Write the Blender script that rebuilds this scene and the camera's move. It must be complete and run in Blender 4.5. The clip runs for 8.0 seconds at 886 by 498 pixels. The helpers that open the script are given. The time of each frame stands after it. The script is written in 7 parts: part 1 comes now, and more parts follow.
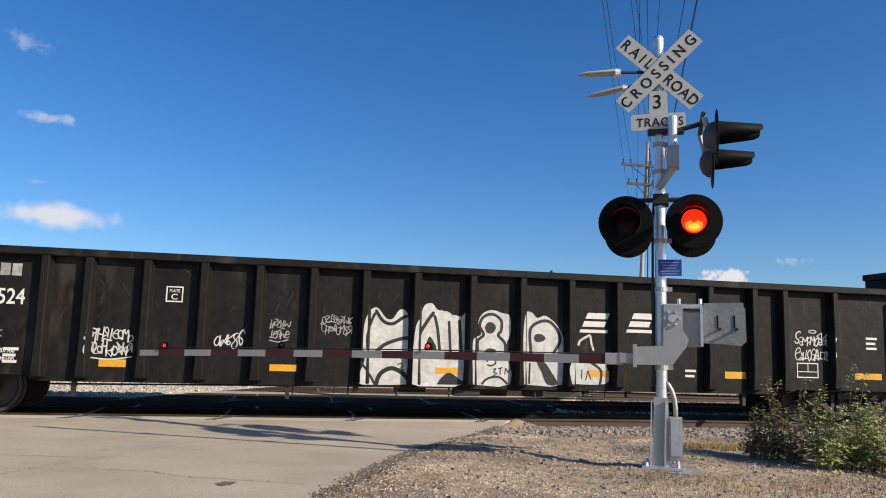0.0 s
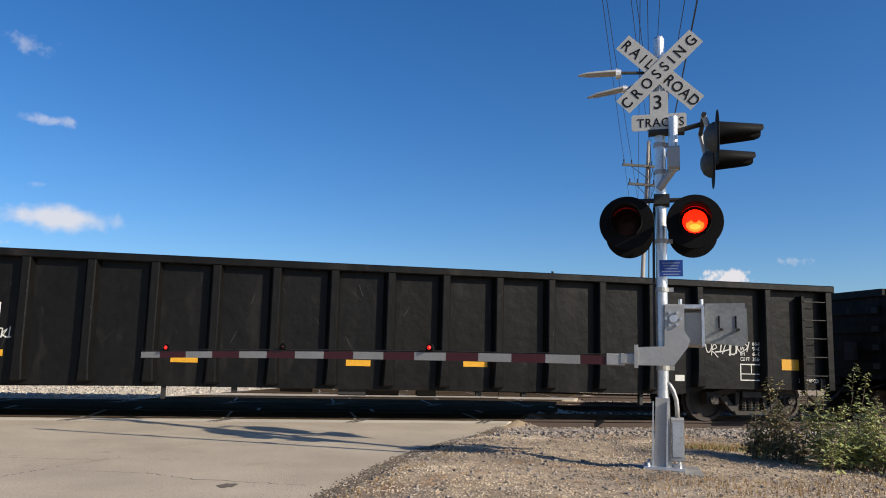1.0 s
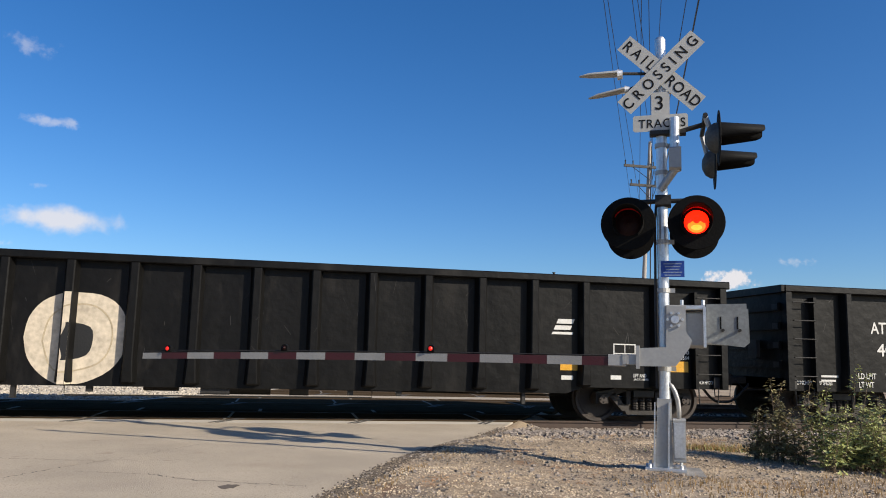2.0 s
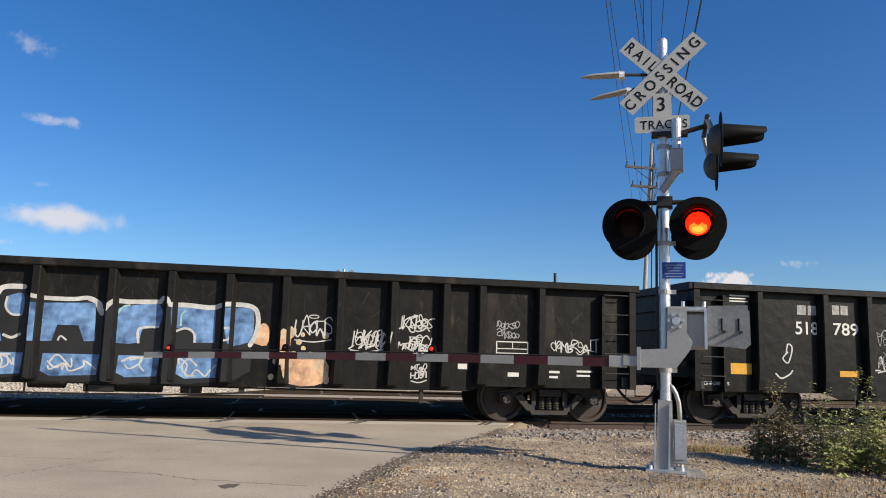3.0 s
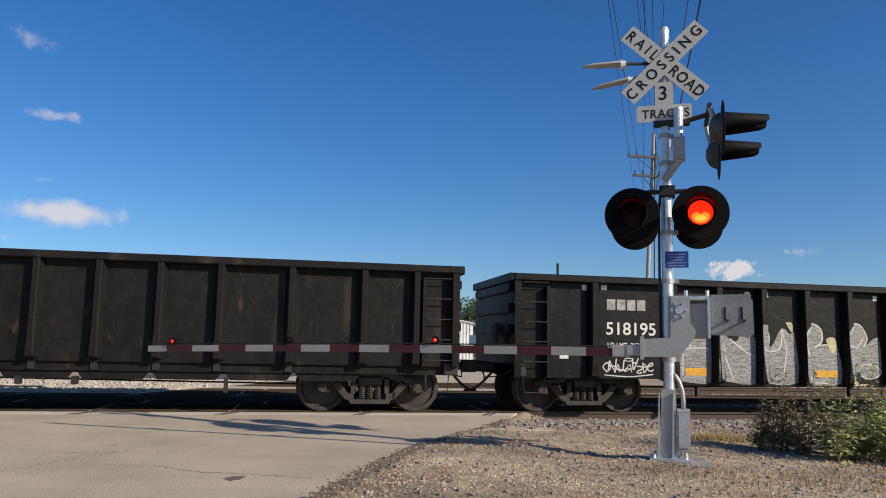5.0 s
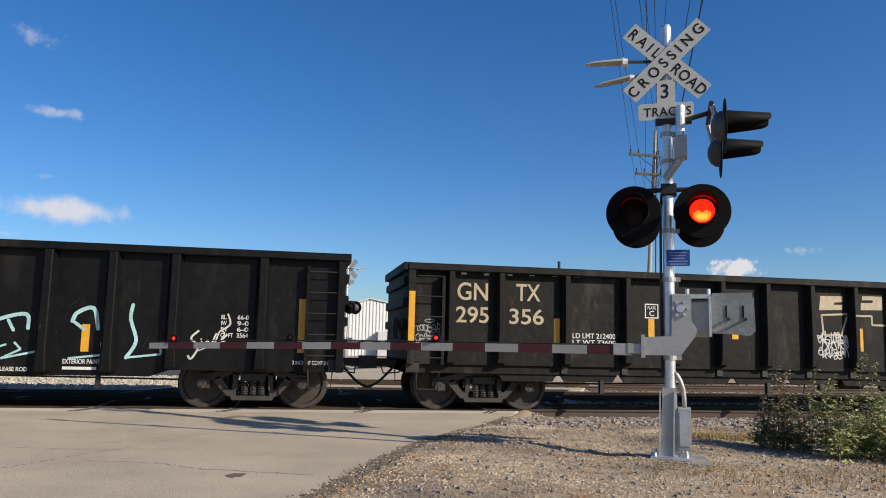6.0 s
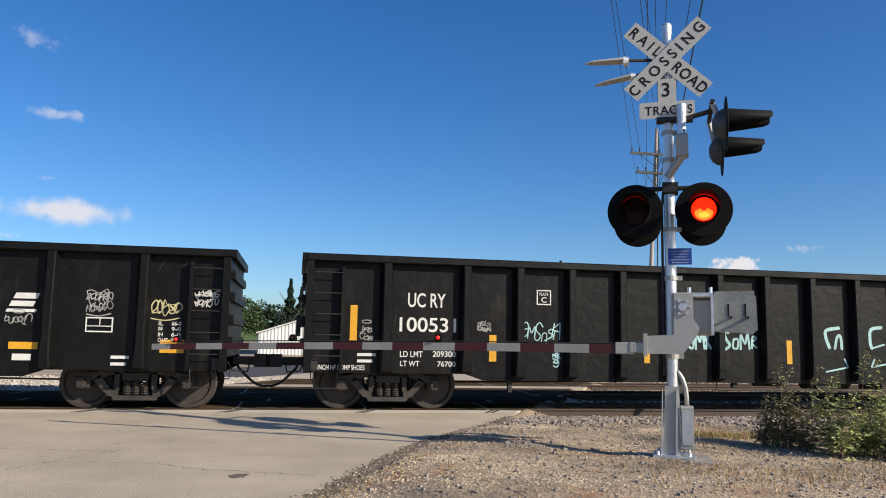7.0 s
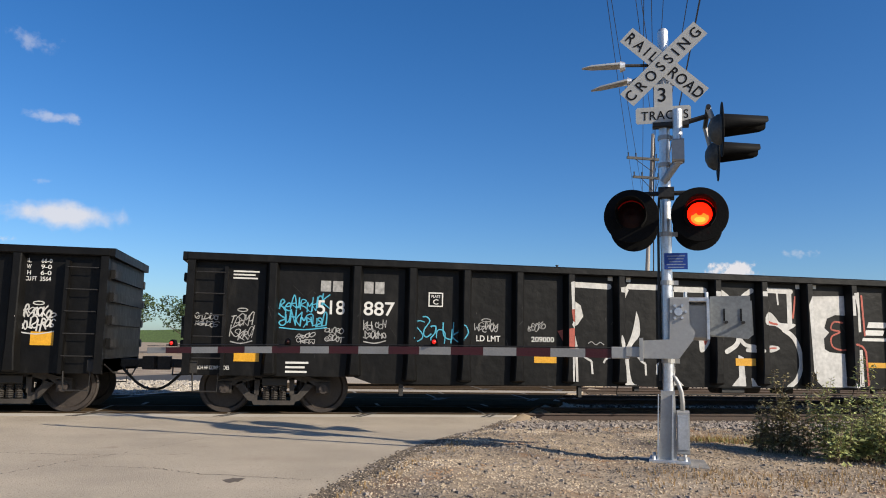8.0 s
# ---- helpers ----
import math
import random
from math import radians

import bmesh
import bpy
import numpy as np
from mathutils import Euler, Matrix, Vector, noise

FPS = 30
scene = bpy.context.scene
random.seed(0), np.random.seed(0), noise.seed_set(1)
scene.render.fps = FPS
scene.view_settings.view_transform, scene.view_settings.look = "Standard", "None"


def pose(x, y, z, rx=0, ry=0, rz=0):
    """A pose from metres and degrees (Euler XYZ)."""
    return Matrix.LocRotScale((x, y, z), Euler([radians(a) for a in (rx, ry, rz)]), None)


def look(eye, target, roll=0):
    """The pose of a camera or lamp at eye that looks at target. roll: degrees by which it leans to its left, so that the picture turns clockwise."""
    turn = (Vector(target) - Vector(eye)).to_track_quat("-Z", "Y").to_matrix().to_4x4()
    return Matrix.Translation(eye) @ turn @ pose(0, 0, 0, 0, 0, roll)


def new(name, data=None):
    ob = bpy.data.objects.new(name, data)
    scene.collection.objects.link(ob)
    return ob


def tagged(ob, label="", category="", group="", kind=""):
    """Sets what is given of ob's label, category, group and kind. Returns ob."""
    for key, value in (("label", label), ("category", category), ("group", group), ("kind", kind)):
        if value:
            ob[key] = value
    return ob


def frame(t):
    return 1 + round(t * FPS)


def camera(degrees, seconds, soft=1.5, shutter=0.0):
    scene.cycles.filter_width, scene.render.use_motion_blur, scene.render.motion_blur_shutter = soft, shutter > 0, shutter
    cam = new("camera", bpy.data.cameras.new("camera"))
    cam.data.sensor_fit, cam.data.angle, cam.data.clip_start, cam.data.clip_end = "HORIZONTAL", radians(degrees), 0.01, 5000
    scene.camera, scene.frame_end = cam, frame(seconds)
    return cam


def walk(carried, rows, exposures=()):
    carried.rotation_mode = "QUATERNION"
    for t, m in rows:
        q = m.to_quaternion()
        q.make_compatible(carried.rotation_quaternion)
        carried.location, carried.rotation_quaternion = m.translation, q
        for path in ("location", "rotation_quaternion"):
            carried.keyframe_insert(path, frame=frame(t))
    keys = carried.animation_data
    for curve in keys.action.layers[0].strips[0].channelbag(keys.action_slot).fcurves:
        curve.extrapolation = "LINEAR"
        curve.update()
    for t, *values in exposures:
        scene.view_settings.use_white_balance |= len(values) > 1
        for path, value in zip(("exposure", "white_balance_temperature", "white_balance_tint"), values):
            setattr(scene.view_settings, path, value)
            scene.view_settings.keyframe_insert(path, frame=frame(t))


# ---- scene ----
EYE = Vector((0.0, -15.66, 1.29))
cam = camera(60.29, 8.0, soft=1.0)
# seconds, tilt up, lean, turn to the right, in degrees: a camera held on one spot
TURNS = [(0.0, 7.623, 1.622, 11.297),
         (0.5, 7.661, 1.706, 11.252),
         (1.0, 7.706, 1.453, 11.220),
         (1.5, 7.749, 1.351, 11.145),
         (3.0, 7.800, 1.688, 11.018),
         (3.5, 7.613, 1.425, 10.957),
         (4.0, 7.441, 1.300, 10.924),
         (4.5, 7.276, 1.125, 10.878),
         (6.0, 6.977, 1.326, 10.750),
         (6.5, 6.915, 0.972, 10.706),
         (7.0, 6.951, 1.063, 10.629),
         (7.5, 7.153, 0.851, 10.695),
         (8.0, 7.270, 1.170, 10.898)]


def aim(t, tilt, lean, turn):
    a, b = radians(tilt), radians(turn)
    way = Vector((math.sin(b) * math.cos(a), math.cos(b) * math.cos(a), math.sin(a)))
    return t, look(EYE, EYE + way * 10, lean)


# slow drift of the exposure, in stops
DRIFT = [(0.0, 0.54), (0.5, 0.43), (1.0, 0.50), (1.5, 0.56), (3.0, 0.48), (3.5, 0.40), (4.5, 0.34), (6.0, 0.44), (7.0, 0.57), (7.5, 0.59), (8.0, 0.51)]
walk(cam, [aim(*row) for row in TURNS], DRIFT)

# ---- light ----
SUN_AZ = (0.752, -0.659)          # towards the sun, on the plan
SUN_EL = radians(28.0)
sun_way = Vector((SUN_AZ[0], SUN_AZ[1], 0)).normalized() * math.cos(SUN_EL) + Vector((0, 0, math.sin(SUN_EL)))
sun = new("sun", bpy.data.lights.new("sun", "SUN"))
sun.data.energy, sun.data.angle, sun.data.color = 4.45, radians(0.53), (1.0, 0.90, 0.75)
sun.matrix_world = look(sun_way * 50, (0, 0, 0))

world = bpy.data.worlds.new("sky")
scene.world = world
world.use_nodes = True
wn = world.node_tree.nodes
sky = wn.new("ShaderNodeTexSky")
sky.sky_type, sky.sun_disc = "NISHITA", False
sky.sun_elevation = SUN_EL
sky.sun_rotation = math.atan2(SUN_AZ[0], SUN_AZ[1])
sky.air_density, sky.dust_density, sky.ozone_density = 0.85, 0.85, 1.8
wn["Background"].inputs["Strength"].default_value = 0.080
deep = wn.new("ShaderNodeHueSaturation")
deep.inputs["Saturation"].default_value = 1.34
world.node_tree.links.new(sky.outputs[0], deep.inputs["Color"])
cool = wn.new("ShaderNodeMix")
cool.data_type, cool.blend_type = "RGBA", "MULTIPLY"
cool.inputs[0].default_value, cool.inputs[7].default_value = 1.0, (0.85, 1.0, 1.20, 1.0)
world.node_tree.links.new(deep.outputs[0], cool.inputs[6])
world.node_tree.links.new(cool.outputs[2], wn["Background"].inputs["Color"])


# ---- materials ----
def mat(name, base, rough=0.7, metal=0.0, vary=0.25, scale=3.0, fine=40.0, bump=0.15, tint=None, coat=0.0, spec=0.5, rand=0.0,
        stain=None, emit=None, power=0.0, streak=1.0, island=0.0):
    """A surface with broad and fine variation of colour, gloss and relief."""
    m = bpy.data.materials.new(name)
    m.use_nodes = True
    n, l = m.node_tree.nodes, m.node_tree.links
    b = n["Principled BSDF"]
    b.inputs["Metallic"].default_value = metal
    b.inputs["Specular IOR Level"].default_value = spec
    b.inputs["Coat Weight"].default_value = coat
    tc = n.new("ShaderNodeTexCoord")
    mp = n.new("ShaderNodeMapping")
    mp.inputs["Scale"].default_value = (1.0, 1.0, 1.0 / streak)
    l.new(tc.outputs["Object"], mp.inputs["Vector"])
    big, small = n.new("ShaderNodeTexNoise"), n.new("ShaderNodeTexNoise")
    big.inputs["Scale"].default_value, small.inputs["Scale"].default_value = scale, fine
    big.inputs["Detail"].default_value, small.inputs["Detail"].default_value = 6.0, 3.0
    l.new(mp.outputs[0], big.inputs["Vector"])
    l.new(tc.outputs["Object"], small.inputs["Vector"])
    add = n.new("ShaderNodeMath")
    add.operation = "ADD"
    l.new(big.outputs["Fac"], add.inputs[0])
    l.new(small.outputs["Fac"], add.inputs[1])
    src = add.outputs[0]
    if island:
        geo, mul = n.new("ShaderNodeNewGeometry"), n.new("ShaderNodeMath")
        mul.operation = "MULTIPLY_ADD"
        mul.inputs[1].default_value = island
        l.new(geo.outputs["Random Per Island"], mul.inputs[0])
        l.new(src, mul.inputs[2])
        src, rand_span = mul.outputs[0], island
    else:
        rand_span = rand
    if rand:
        info, mad = n.new("ShaderNodeObjectInfo"), n.new("ShaderNodeMath")
        mad.operation = "MULTIPLY_ADD"
        mad.inputs[1].default_value = rand
        l.new(info.outputs["Random"], mad.inputs[0])
        l.new(src, mad.inputs[2])
        src = mad.outputs[0]
    rng = n.new("ShaderNodeMapRange")
    rng.inputs["From Min"].default_value, rng.inputs["From Max"].default_value = 0.65, 1.35 + rand_span
    l.new(src, rng.inputs["Value"])
    mix = n.new("ShaderNodeMix")
    mix.data_type = "RGBA"
    c2 = tint or base
    lo = [max(0.0, c * (1 - vary)) for c in base]
    hi = [min(1.0, c * (1 + vary)) for c in c2]
    mix.inputs[6].default_value, mix.inputs[7].default_value = (*lo, 1), (*hi, 1)
    l.new(rng.outputs[0], mix.inputs[0])
    out = mix.outputs[2]
    for colour, size, edge in ([] if not stain else stain if isinstance(stain, list) else [stain]):
        sn, sr, sm = n.new("ShaderNodeTexNoise"), n.new("ShaderNodeMapRange"), n.new("ShaderNodeMix")
        sn.inputs["Scale"].default_value, sn.inputs["Detail"].default_value = size, 8.0
        sr.inputs["From Min"].default_value, sr.inputs["From Max"].default_value = edge, edge + 0.12
        sm.data_type = "RGBA"
        sm.inputs[7].default_value = (*colour, 1)
        l.new(mp.outputs[0], sn.inputs["Vector"])
        l.new(sn.outputs["Fac"], sr.inputs["Value"])
        l.new(sr.outputs[0], sm.inputs[0])
        l.new(out, sm.inputs[6])
        out = sm.outputs[2]
    l.new(out, b.inputs["Base Color"])
    rr = n.new("ShaderNodeMapRange")
    rr.inputs["To Min"].default_value, rr.inputs["To Max"].default_value = max(0.03, rough - 0.12), min(1.0, rough + 0.12)
    l.new(big.outputs["Fac"], rr.inputs["Value"])
    l.new(rr.outputs[0], b.inputs["Roughness"])
    if bump:
        bp = n.new("ShaderNodeBump")
        bp.inputs["Strength"].default_value, bp.inputs["Distance"].default_value = bump, 0.02
        l.new(add.outputs[0], bp.inputs["Height"])
        l.new(bp.outputs[0], b.inputs["Normal"])
    if emit:
        b.inputs["Emission Color"].default_value = (*emit, 1)
        b.inputs["Emission Strength"].default_value = power
    return m


CONCRETE = mat("road concrete", (0.41, 0.34, 0.25), 0.9, vary=0.26, scale=0.8, fine=90, bump=0.45, stain=[((0.35, 0.28, 0.20), 0.5, 0.56), ((0.25, 0.19, 0.135), 46.0, 0.565), ((0.53, 0.46, 0.36), 60.0, 0.57), ((0.14, 0.105, 0.075), 24.0, 0.655), ((0.31, 0.245, 0.175), 2.6, 0.64)])
FOOTING = mat("grey footing concrete", (0.20, 0.19, 0.175), 0.9, vary=0.35, scale=5, fine=50, bump=0.4)
PANEL = mat("crossing concrete", (0.48, 0.43, 0.36), 0.85, vary=0.18, scale=1.5, fine=35, bump=0.2, rand=0.3, stain=((0.16, 0.14, 0.12), 1.2, 0.62))
JOINT = mat("tar joint", (0.05, 0.045, 0.04), 0.9)
EARTH = mat("gravelly soil", (0.31, 0.215, 0.125), 0.95, vary=0.45, scale=0.7, fine=22, bump=0.8, tint=(0.33, 0.26, 0.18), stain=[((0.14, 0.11, 0.085), 0.45, 0.56), ((0.24, 0.13, 0.06), 0.9, 0.57)])
STONE = mat("ballast stone", (0.225, 0.19, 0.16), 0.9, vary=0.65, scale=6, fine=60, bump=0.2, island=0.9)
PEBBLE = mat("shoulder gravel", (0.41, 0.325, 0.225), 0.9, vary=0.8, scale=1.2, fine=50, bump=0.2, island=0.9, stain=[((0.16, 0.135, 0.11), 0.8, 0.50), ((0.30, 0.16, 0.075), 1.1, 0.575), ((0.58, 0.48, 0.36), 0.6, 0.56)])
# dark grit of the road's edge; also far ballast with train shade in its colour
GRIT_AND_SHADE = mat("dark edge grit and shaded ballast", (0.105, 0.083, 0.062), 0.95, vary=0.6, scale=1.5, fine=50, bump=0.2, island=0.9)
ASPHALT = mat("dark crossing asphalt", (0.064, 0.044, 0.026), 1.0, spec=0.0, vary=0.45, scale=1.6, fine=30, bump=0.4, rand=0.25, stain=((0.11, 0.09, 0.07), 9.0, 0.62))
SEAL = mat("grey panel seal", (0.17, 0.145, 0.115), 0.9, vary=0.3, scale=4)
FARSTONE = mat("pale crushed stone", (0.40, 0.355, 0.295), 0.9, vary=0.5, scale=3, fine=40, bump=0.4, island=0.8)
RAIL = mat("rusty rail", (0.060, 0.040, 0.030), 0.8, vary=0.35, scale=4, fine=50)
RAILTOP = mat("worn rail head", (0.085, 0.07, 0.056), 0.8, spec=0.1, vary=0.2)
TIE = mat("creosoted tie", (0.045, 0.037, 0.030), 0.9, vary=0.4, scale=4)
PAINT = mat("black car paint", (0.0039, 0.0037, 0.0035), 0.5, spec=0.19, vary=0.5, scale=1.3, fine=5, bump=0.55, stain=[((0.017, 0.0155, 0.014), 1.3, 0.60), ((0.011, 0.010, 0.009), 4.5, 0.60)], streak=3.0)
PAINT2 = mat("weathered black paint", (0.0080, 0.0073, 0.0065), 0.65, spec=0.19, vary=0.6, scale=1.4, fine=6, bump=0.55, stain=[((0.034, 0.028, 0.023), 1.8, 0.58), ((0.045, 0.029, 0.018), 5.0, 0.645)], streak=3.0)
RUSTY = mat("rusted interior", (0.13, 0.08, 0.05), 0.9, vary=0.5, scale=2)
STEEL = mat("dirty cast steel", (0.030, 0.025, 0.021), 0.75, vary=0.5, scale=5, fine=30)
GREASE = mat("black greasy steel", (0.014, 0.0125, 0.011), 0.6, vary=0.5, scale=5)
TREAD = mat("brown wheel face", (0.048, 0.038, 0.032), 0.6, vary=0.35, scale=6, metal=0.3)
WHITE = mat("white stencil paint", (0.56, 0.55, 0.52), 0.6, vary=0.12, scale=6)
YELLOW = mat("yellow reflective tape", (0.58, 0.29, 0.016), 0.4, vary=0.15, scale=8)
TAPE = mat("white reflective tape", (0.58, 0.57, 0.53), 0.35, vary=0.1, scale=8)
GALV = mat("galvanised steel", (0.62, 0.63, 0.64), 0.42, metal=0.85, vary=0.18, scale=7, fine=40, bump=0.05)
GALV2 = mat("grey aluminium casting", (0.36, 0.355, 0.34), 0.5, metal=0.4, vary=0.10, scale=5, fine=30, bump=0.03)
ZINC = mat("dull zinc plate", (0.19, 0.20, 0.20), 0.55, metal=0.25, vary=0.25, scale=6, fine=30, bump=0.05)
NOTE = mat("pale blue print", (0.20, 0.24, 0.34), 0.5)
DULL = mat("dull weathered casting", (0.055, 0.06, 0.06), 0.6, vary=0.4, scale=6, fine=30)
BLACK = mat("flat black enamel", (0.003, 0.003, 0.003), 0.75, spec=0.15, vary=0.3, scale=5)
SIGN = mat("white sign sheeting", (0.42, 0.415, 0.39), 0.5, vary=0.06, scale=5, bump=0.0)
LETTER = mat("black sign letter", (0.008, 0.008, 0.008), 0.6, bump=0.0, spec=0.2)
BLUE = mat("blue sign sheeting", (0.012, 0.05, 0.26), 0.45, vary=0.1)
ARMRED = mat("red gate sheeting", (0.044, 0.004, 0.006), 0.45, vary=0.15)
ARMWHITE = mat("white gate sheeting", (0.24, 0.235, 0.225), 0.45, vary=0.12)
LENS_OFF = mat("dark red lens", (0.012, 0.002, 0.002), 0.5, vary=0.2, spec=0.15)
ARMLIT = mat("small lit red lens", (0.4, 0.01, 0.008), 0.3, emit=(1.0, 0.02, 0.01), power=0.47)
LENS_ON = mat("lit red lens", (0.6, 0.02, 0.01), 0.3, emit=(1.0, 0.006, 0.001), power=3.5)
HOT = mat("lamp glow", (0.8, 0.3, 0.1), 0.3, emit=(1.0, 0.27, 0.02), power=1.7)
WARM = mat("orange lamp glow", (0.8, 0.2, 0.05), 0.3, emit=(1.0, 0.085, 0.004), power=2.6)
# red base colour stands for the lamp's light inside its black hood
HOODLIGHT = mat("red lamplight on hood", (0.50, 0.010, 0.007), 0.6, spec=0.1)
WOOD = mat("grey utility pole", (0.36, 0.325, 0.29), 0.9, vary=0.3, scale=3, streak=8)
WIRE = mat("dark cable", (0.03, 0.035, 0.045), 0.6)
SHED = mat("white ribbed sheet", (0.60, 0.60, 0.575), 0.55, vary=0.06)
ROOF = mat("pale metal roof", (0.50, 0.50, 0.48), 0.5, vary=0.08)
LEAF = mat("weed leaf", (0.24, 0.25, 0.078), 0.6, vary=0.5, scale=5, tint=(0.28, 0.30, 0.10))
LEAFDRY = mat("dry weed leaf", (0.27, 0.175, 0.09), 0.75, vary=0.5, scale=5, tint=(0.19, 0.18, 0.075))
STEM = mat("weed stem", (0.14, 0.10, 0.06), 0.8, vary=0.3)
STRAW = mat("dry grass", (0.31, 0.195, 0.075), 0.85, vary=0.4, scale=3)
BARK = mat("tree bark", (0.11, 0.085, 0.065), 0.95, vary=0.3)
CROWN = mat("tree foliage", (0.045, 0.075, 0.022), 0.8, vary=0.5, scale=1.2, fine=8)
FIR = mat("dark conifer foliage", (0.018, 0.035, 0.016), 0.85, vary=0.5, scale=1.2, fine=8)


# ---- mesh building ----
class Form:
    """Collects vertices and faces for one mesh."""

    def __init__(self):
        self.v, self.f, self.smooth = [], [], False

    def add(self, verts, faces):
        k = len(self.v)
        self.v += [tuple(p) for p in verts]
        self.f += [tuple(i + k for i in f) for f in faces]
        return self

    def box(self, x0, x1, y0, y1, z0, z1, c=0.0, m=None):
        """A box, its four long edges along x cut off by c."""
        if c:
            ring = [(y0 + c, z0), (y1 - c, z0), (y1, z0 + c), (y1, z1 - c), (y1 - c, z1), (y0 + c, z1), (y0, z1 - c), (y0, z0 + c)]
        else:
            ring = [(y0, z0), (y1, z0), (y1, z1), (y0, z1)]
        return self.prism(ring, x0, x1, "x", m)

    def prism(self, ring, a, b, axis="x", m=None):
        """A prism over a ring of (u, w) from a to b along an axis."""
        def put(s, u, w):
            return {"x": (s, u, w), "y": (u, s, w), "z": (u, w, s)}[axis]
        n = len(ring)
        verts = [put(a, *p) for p in ring] + [put(b, *p) for p in ring]
        if m:
            verts = [m @ Vector(p) for p in verts]
        area = sum(ring[i][0] * ring[(i + 1) % n][1] - ring[(i + 1) % n][0] * ring[i][1] for i in range(n))
        flip = (area < 0) ^ (axis == "y") ^ (b < a)
        faces = [tuple(range(n))[::-1], tuple(range(n, 2 * n))] + [(i, (i + 1) % n, n + (i + 1) % n, n + i) for i in range(n)]
        return self.add(verts, [f[::-1] for f in faces] if flip else faces)

    def tube(self, p, q, r, r2=None, n=10, caps=True):
        p, q = Vector(p), Vector(q)
        r2 = r if r2 is None else r2
        w = (q - p).normalized()
        u = w.cross(Vector((0, 0, 1)) if abs(w.z) < 0.9 else Vector((1, 0, 0))).normalized()
        s = w.cross(u)
        verts = []
        for o, rad in ((p, r), (q, r2)):
            verts += [o + (u * math.cos(2 * math.pi * i / n) + s * math.sin(2 * math.pi * i / n)) * rad for i in range(n)]
        faces = [(i, (i + 1) % n, n + (i + 1) % n, n + i) for i in range(n)]
        if caps:
            faces += [tuple(range(n))[::-1], tuple(range(n, 2 * n))]
        return self.add(verts, faces)

    def pipe(self, pts, r, n=6):
        """A round bar bent along a line of points."""
        pts = [Vector(p) for p in pts]
        k = len(pts)
        verts, faces = [], []
        ref = Vector((0, 0, 1))
        for i, p in enumerate(pts):
            w = (pts[min(k - 1, i + 1)] - pts[max(0, i - 1)]).normalized()
            u = w.cross(ref if abs(w.dot(ref)) < 0.95 else Vector((1, 0.2, 0))).normalized()
            s = w.cross(u)
            verts += [p + (u * math.cos(2 * math.pi * j / n) + s * math.sin(2 * math.pi * j / n)) * r for j in range(n)]
        for i in range(k - 1):
            faces += [(i * n + j, i * n + (j + 1) % n, (i + 1) * n + (j + 1) % n, (i + 1) * n + j) for j in range(n)]
        faces += [tuple(range(n))[::-1], tuple(range((k - 1) * n, k * n))]
        return self.add(verts, faces)

    def lathe(self, prof, n=24, m=None):
        """Turns a profile of (radius, y) round the y axis."""
        verts = [(r * math.cos(2 * math.pi * i / n), y, r * math.sin(2 * math.pi * i / n)) for r, y in prof for i in range(n)]
        if m:
            verts = [m @ Vector(p) for p in verts]
        faces = []
        for k in range(len(prof) - 1):
            for i in range(n):
                j = (i + 1) % n
                faces.append((k * n + i, k * n + j, (k + 1) * n + j, (k + 1) * n + i))
        faces += [tuple(range(n)), tuple(range((len(prof) - 1) * n, len(prof) * n))[::-1]]
        return self.add(verts, faces)

    def mesh(self, name, material, smooth=False):
        me = bpy.data.meshes.new(name)
        me.from_pydata(self.v, [], self.f)
        me.materials.append(material)
        if smooth:
            me.shade_smooth()
        me.validate()
        me.update()
        return me


def part(name, form, material, parent=None, label="", smooth=False, at=None):
    """Links a form, or a ready mesh, as one mesh object."""
    me = form.mesh(name, material, smooth) if isinstance(form, Form) else form
    ob = new(name, me)
    if parent:
        ob.parent = parent
    if at is not None:
        ob.matrix_basis = at
    if label:
        ob["label"] = label
    return ob


FONT = {}


def word(body, size, material, squeeze=1.0, bold=0.0, depth=0.002, spacing=1.0):
    """A flat mesh of a line of writing in the xz plane, facing -y, from x = 0, on the line z = 0."""
    key = (body, size, material.name, squeeze, bold, spacing)
    if key not in FONT:
        cu = bpy.data.curves.new("writing", "FONT")
        cu.body, cu.size, cu.extrude, cu.offset, cu.space_character = body, size, depth, bold, spacing
        ob = new("writing", cu)
        me = bpy.data.meshes.new_from_object(ob.evaluated_get(bpy.context.evaluated_depsgraph_get()))
        bpy.data.objects.remove(ob)
        bpy.data.curves.remove(cu)
        me.transform(Matrix.Diagonal((squeeze, 1, 1, 1)))
        me.transform(pose(0, 0, 0, 90, 0, 0))
        me.materials.clear()
        me.materials.append(material)
        FONT[key] = me
    return FONT[key]

# ---- ground, road, tracks ----
ROAD_U = Vector((0.46, 0.888))       # along the road
ROAD_R = Vector((0.888, -0.46))      # across it


def road_x(y):
    """The road's edge beside the signal, at that y."""
    return 4.95 + 0.515 * y


def edge_x(y):
    """Where the gravel begins: it has crept over the slab's edge near the signal."""
    return road_x(y) - 0.36 * max(0.0, math.cos((y + 6.1) / 2.6 * 1.5708) if abs(y + 6.1) < 2.6 else 0.0) - 0.12 * min(1.0, max(0.0, (-7.4 - y) / 1.2))


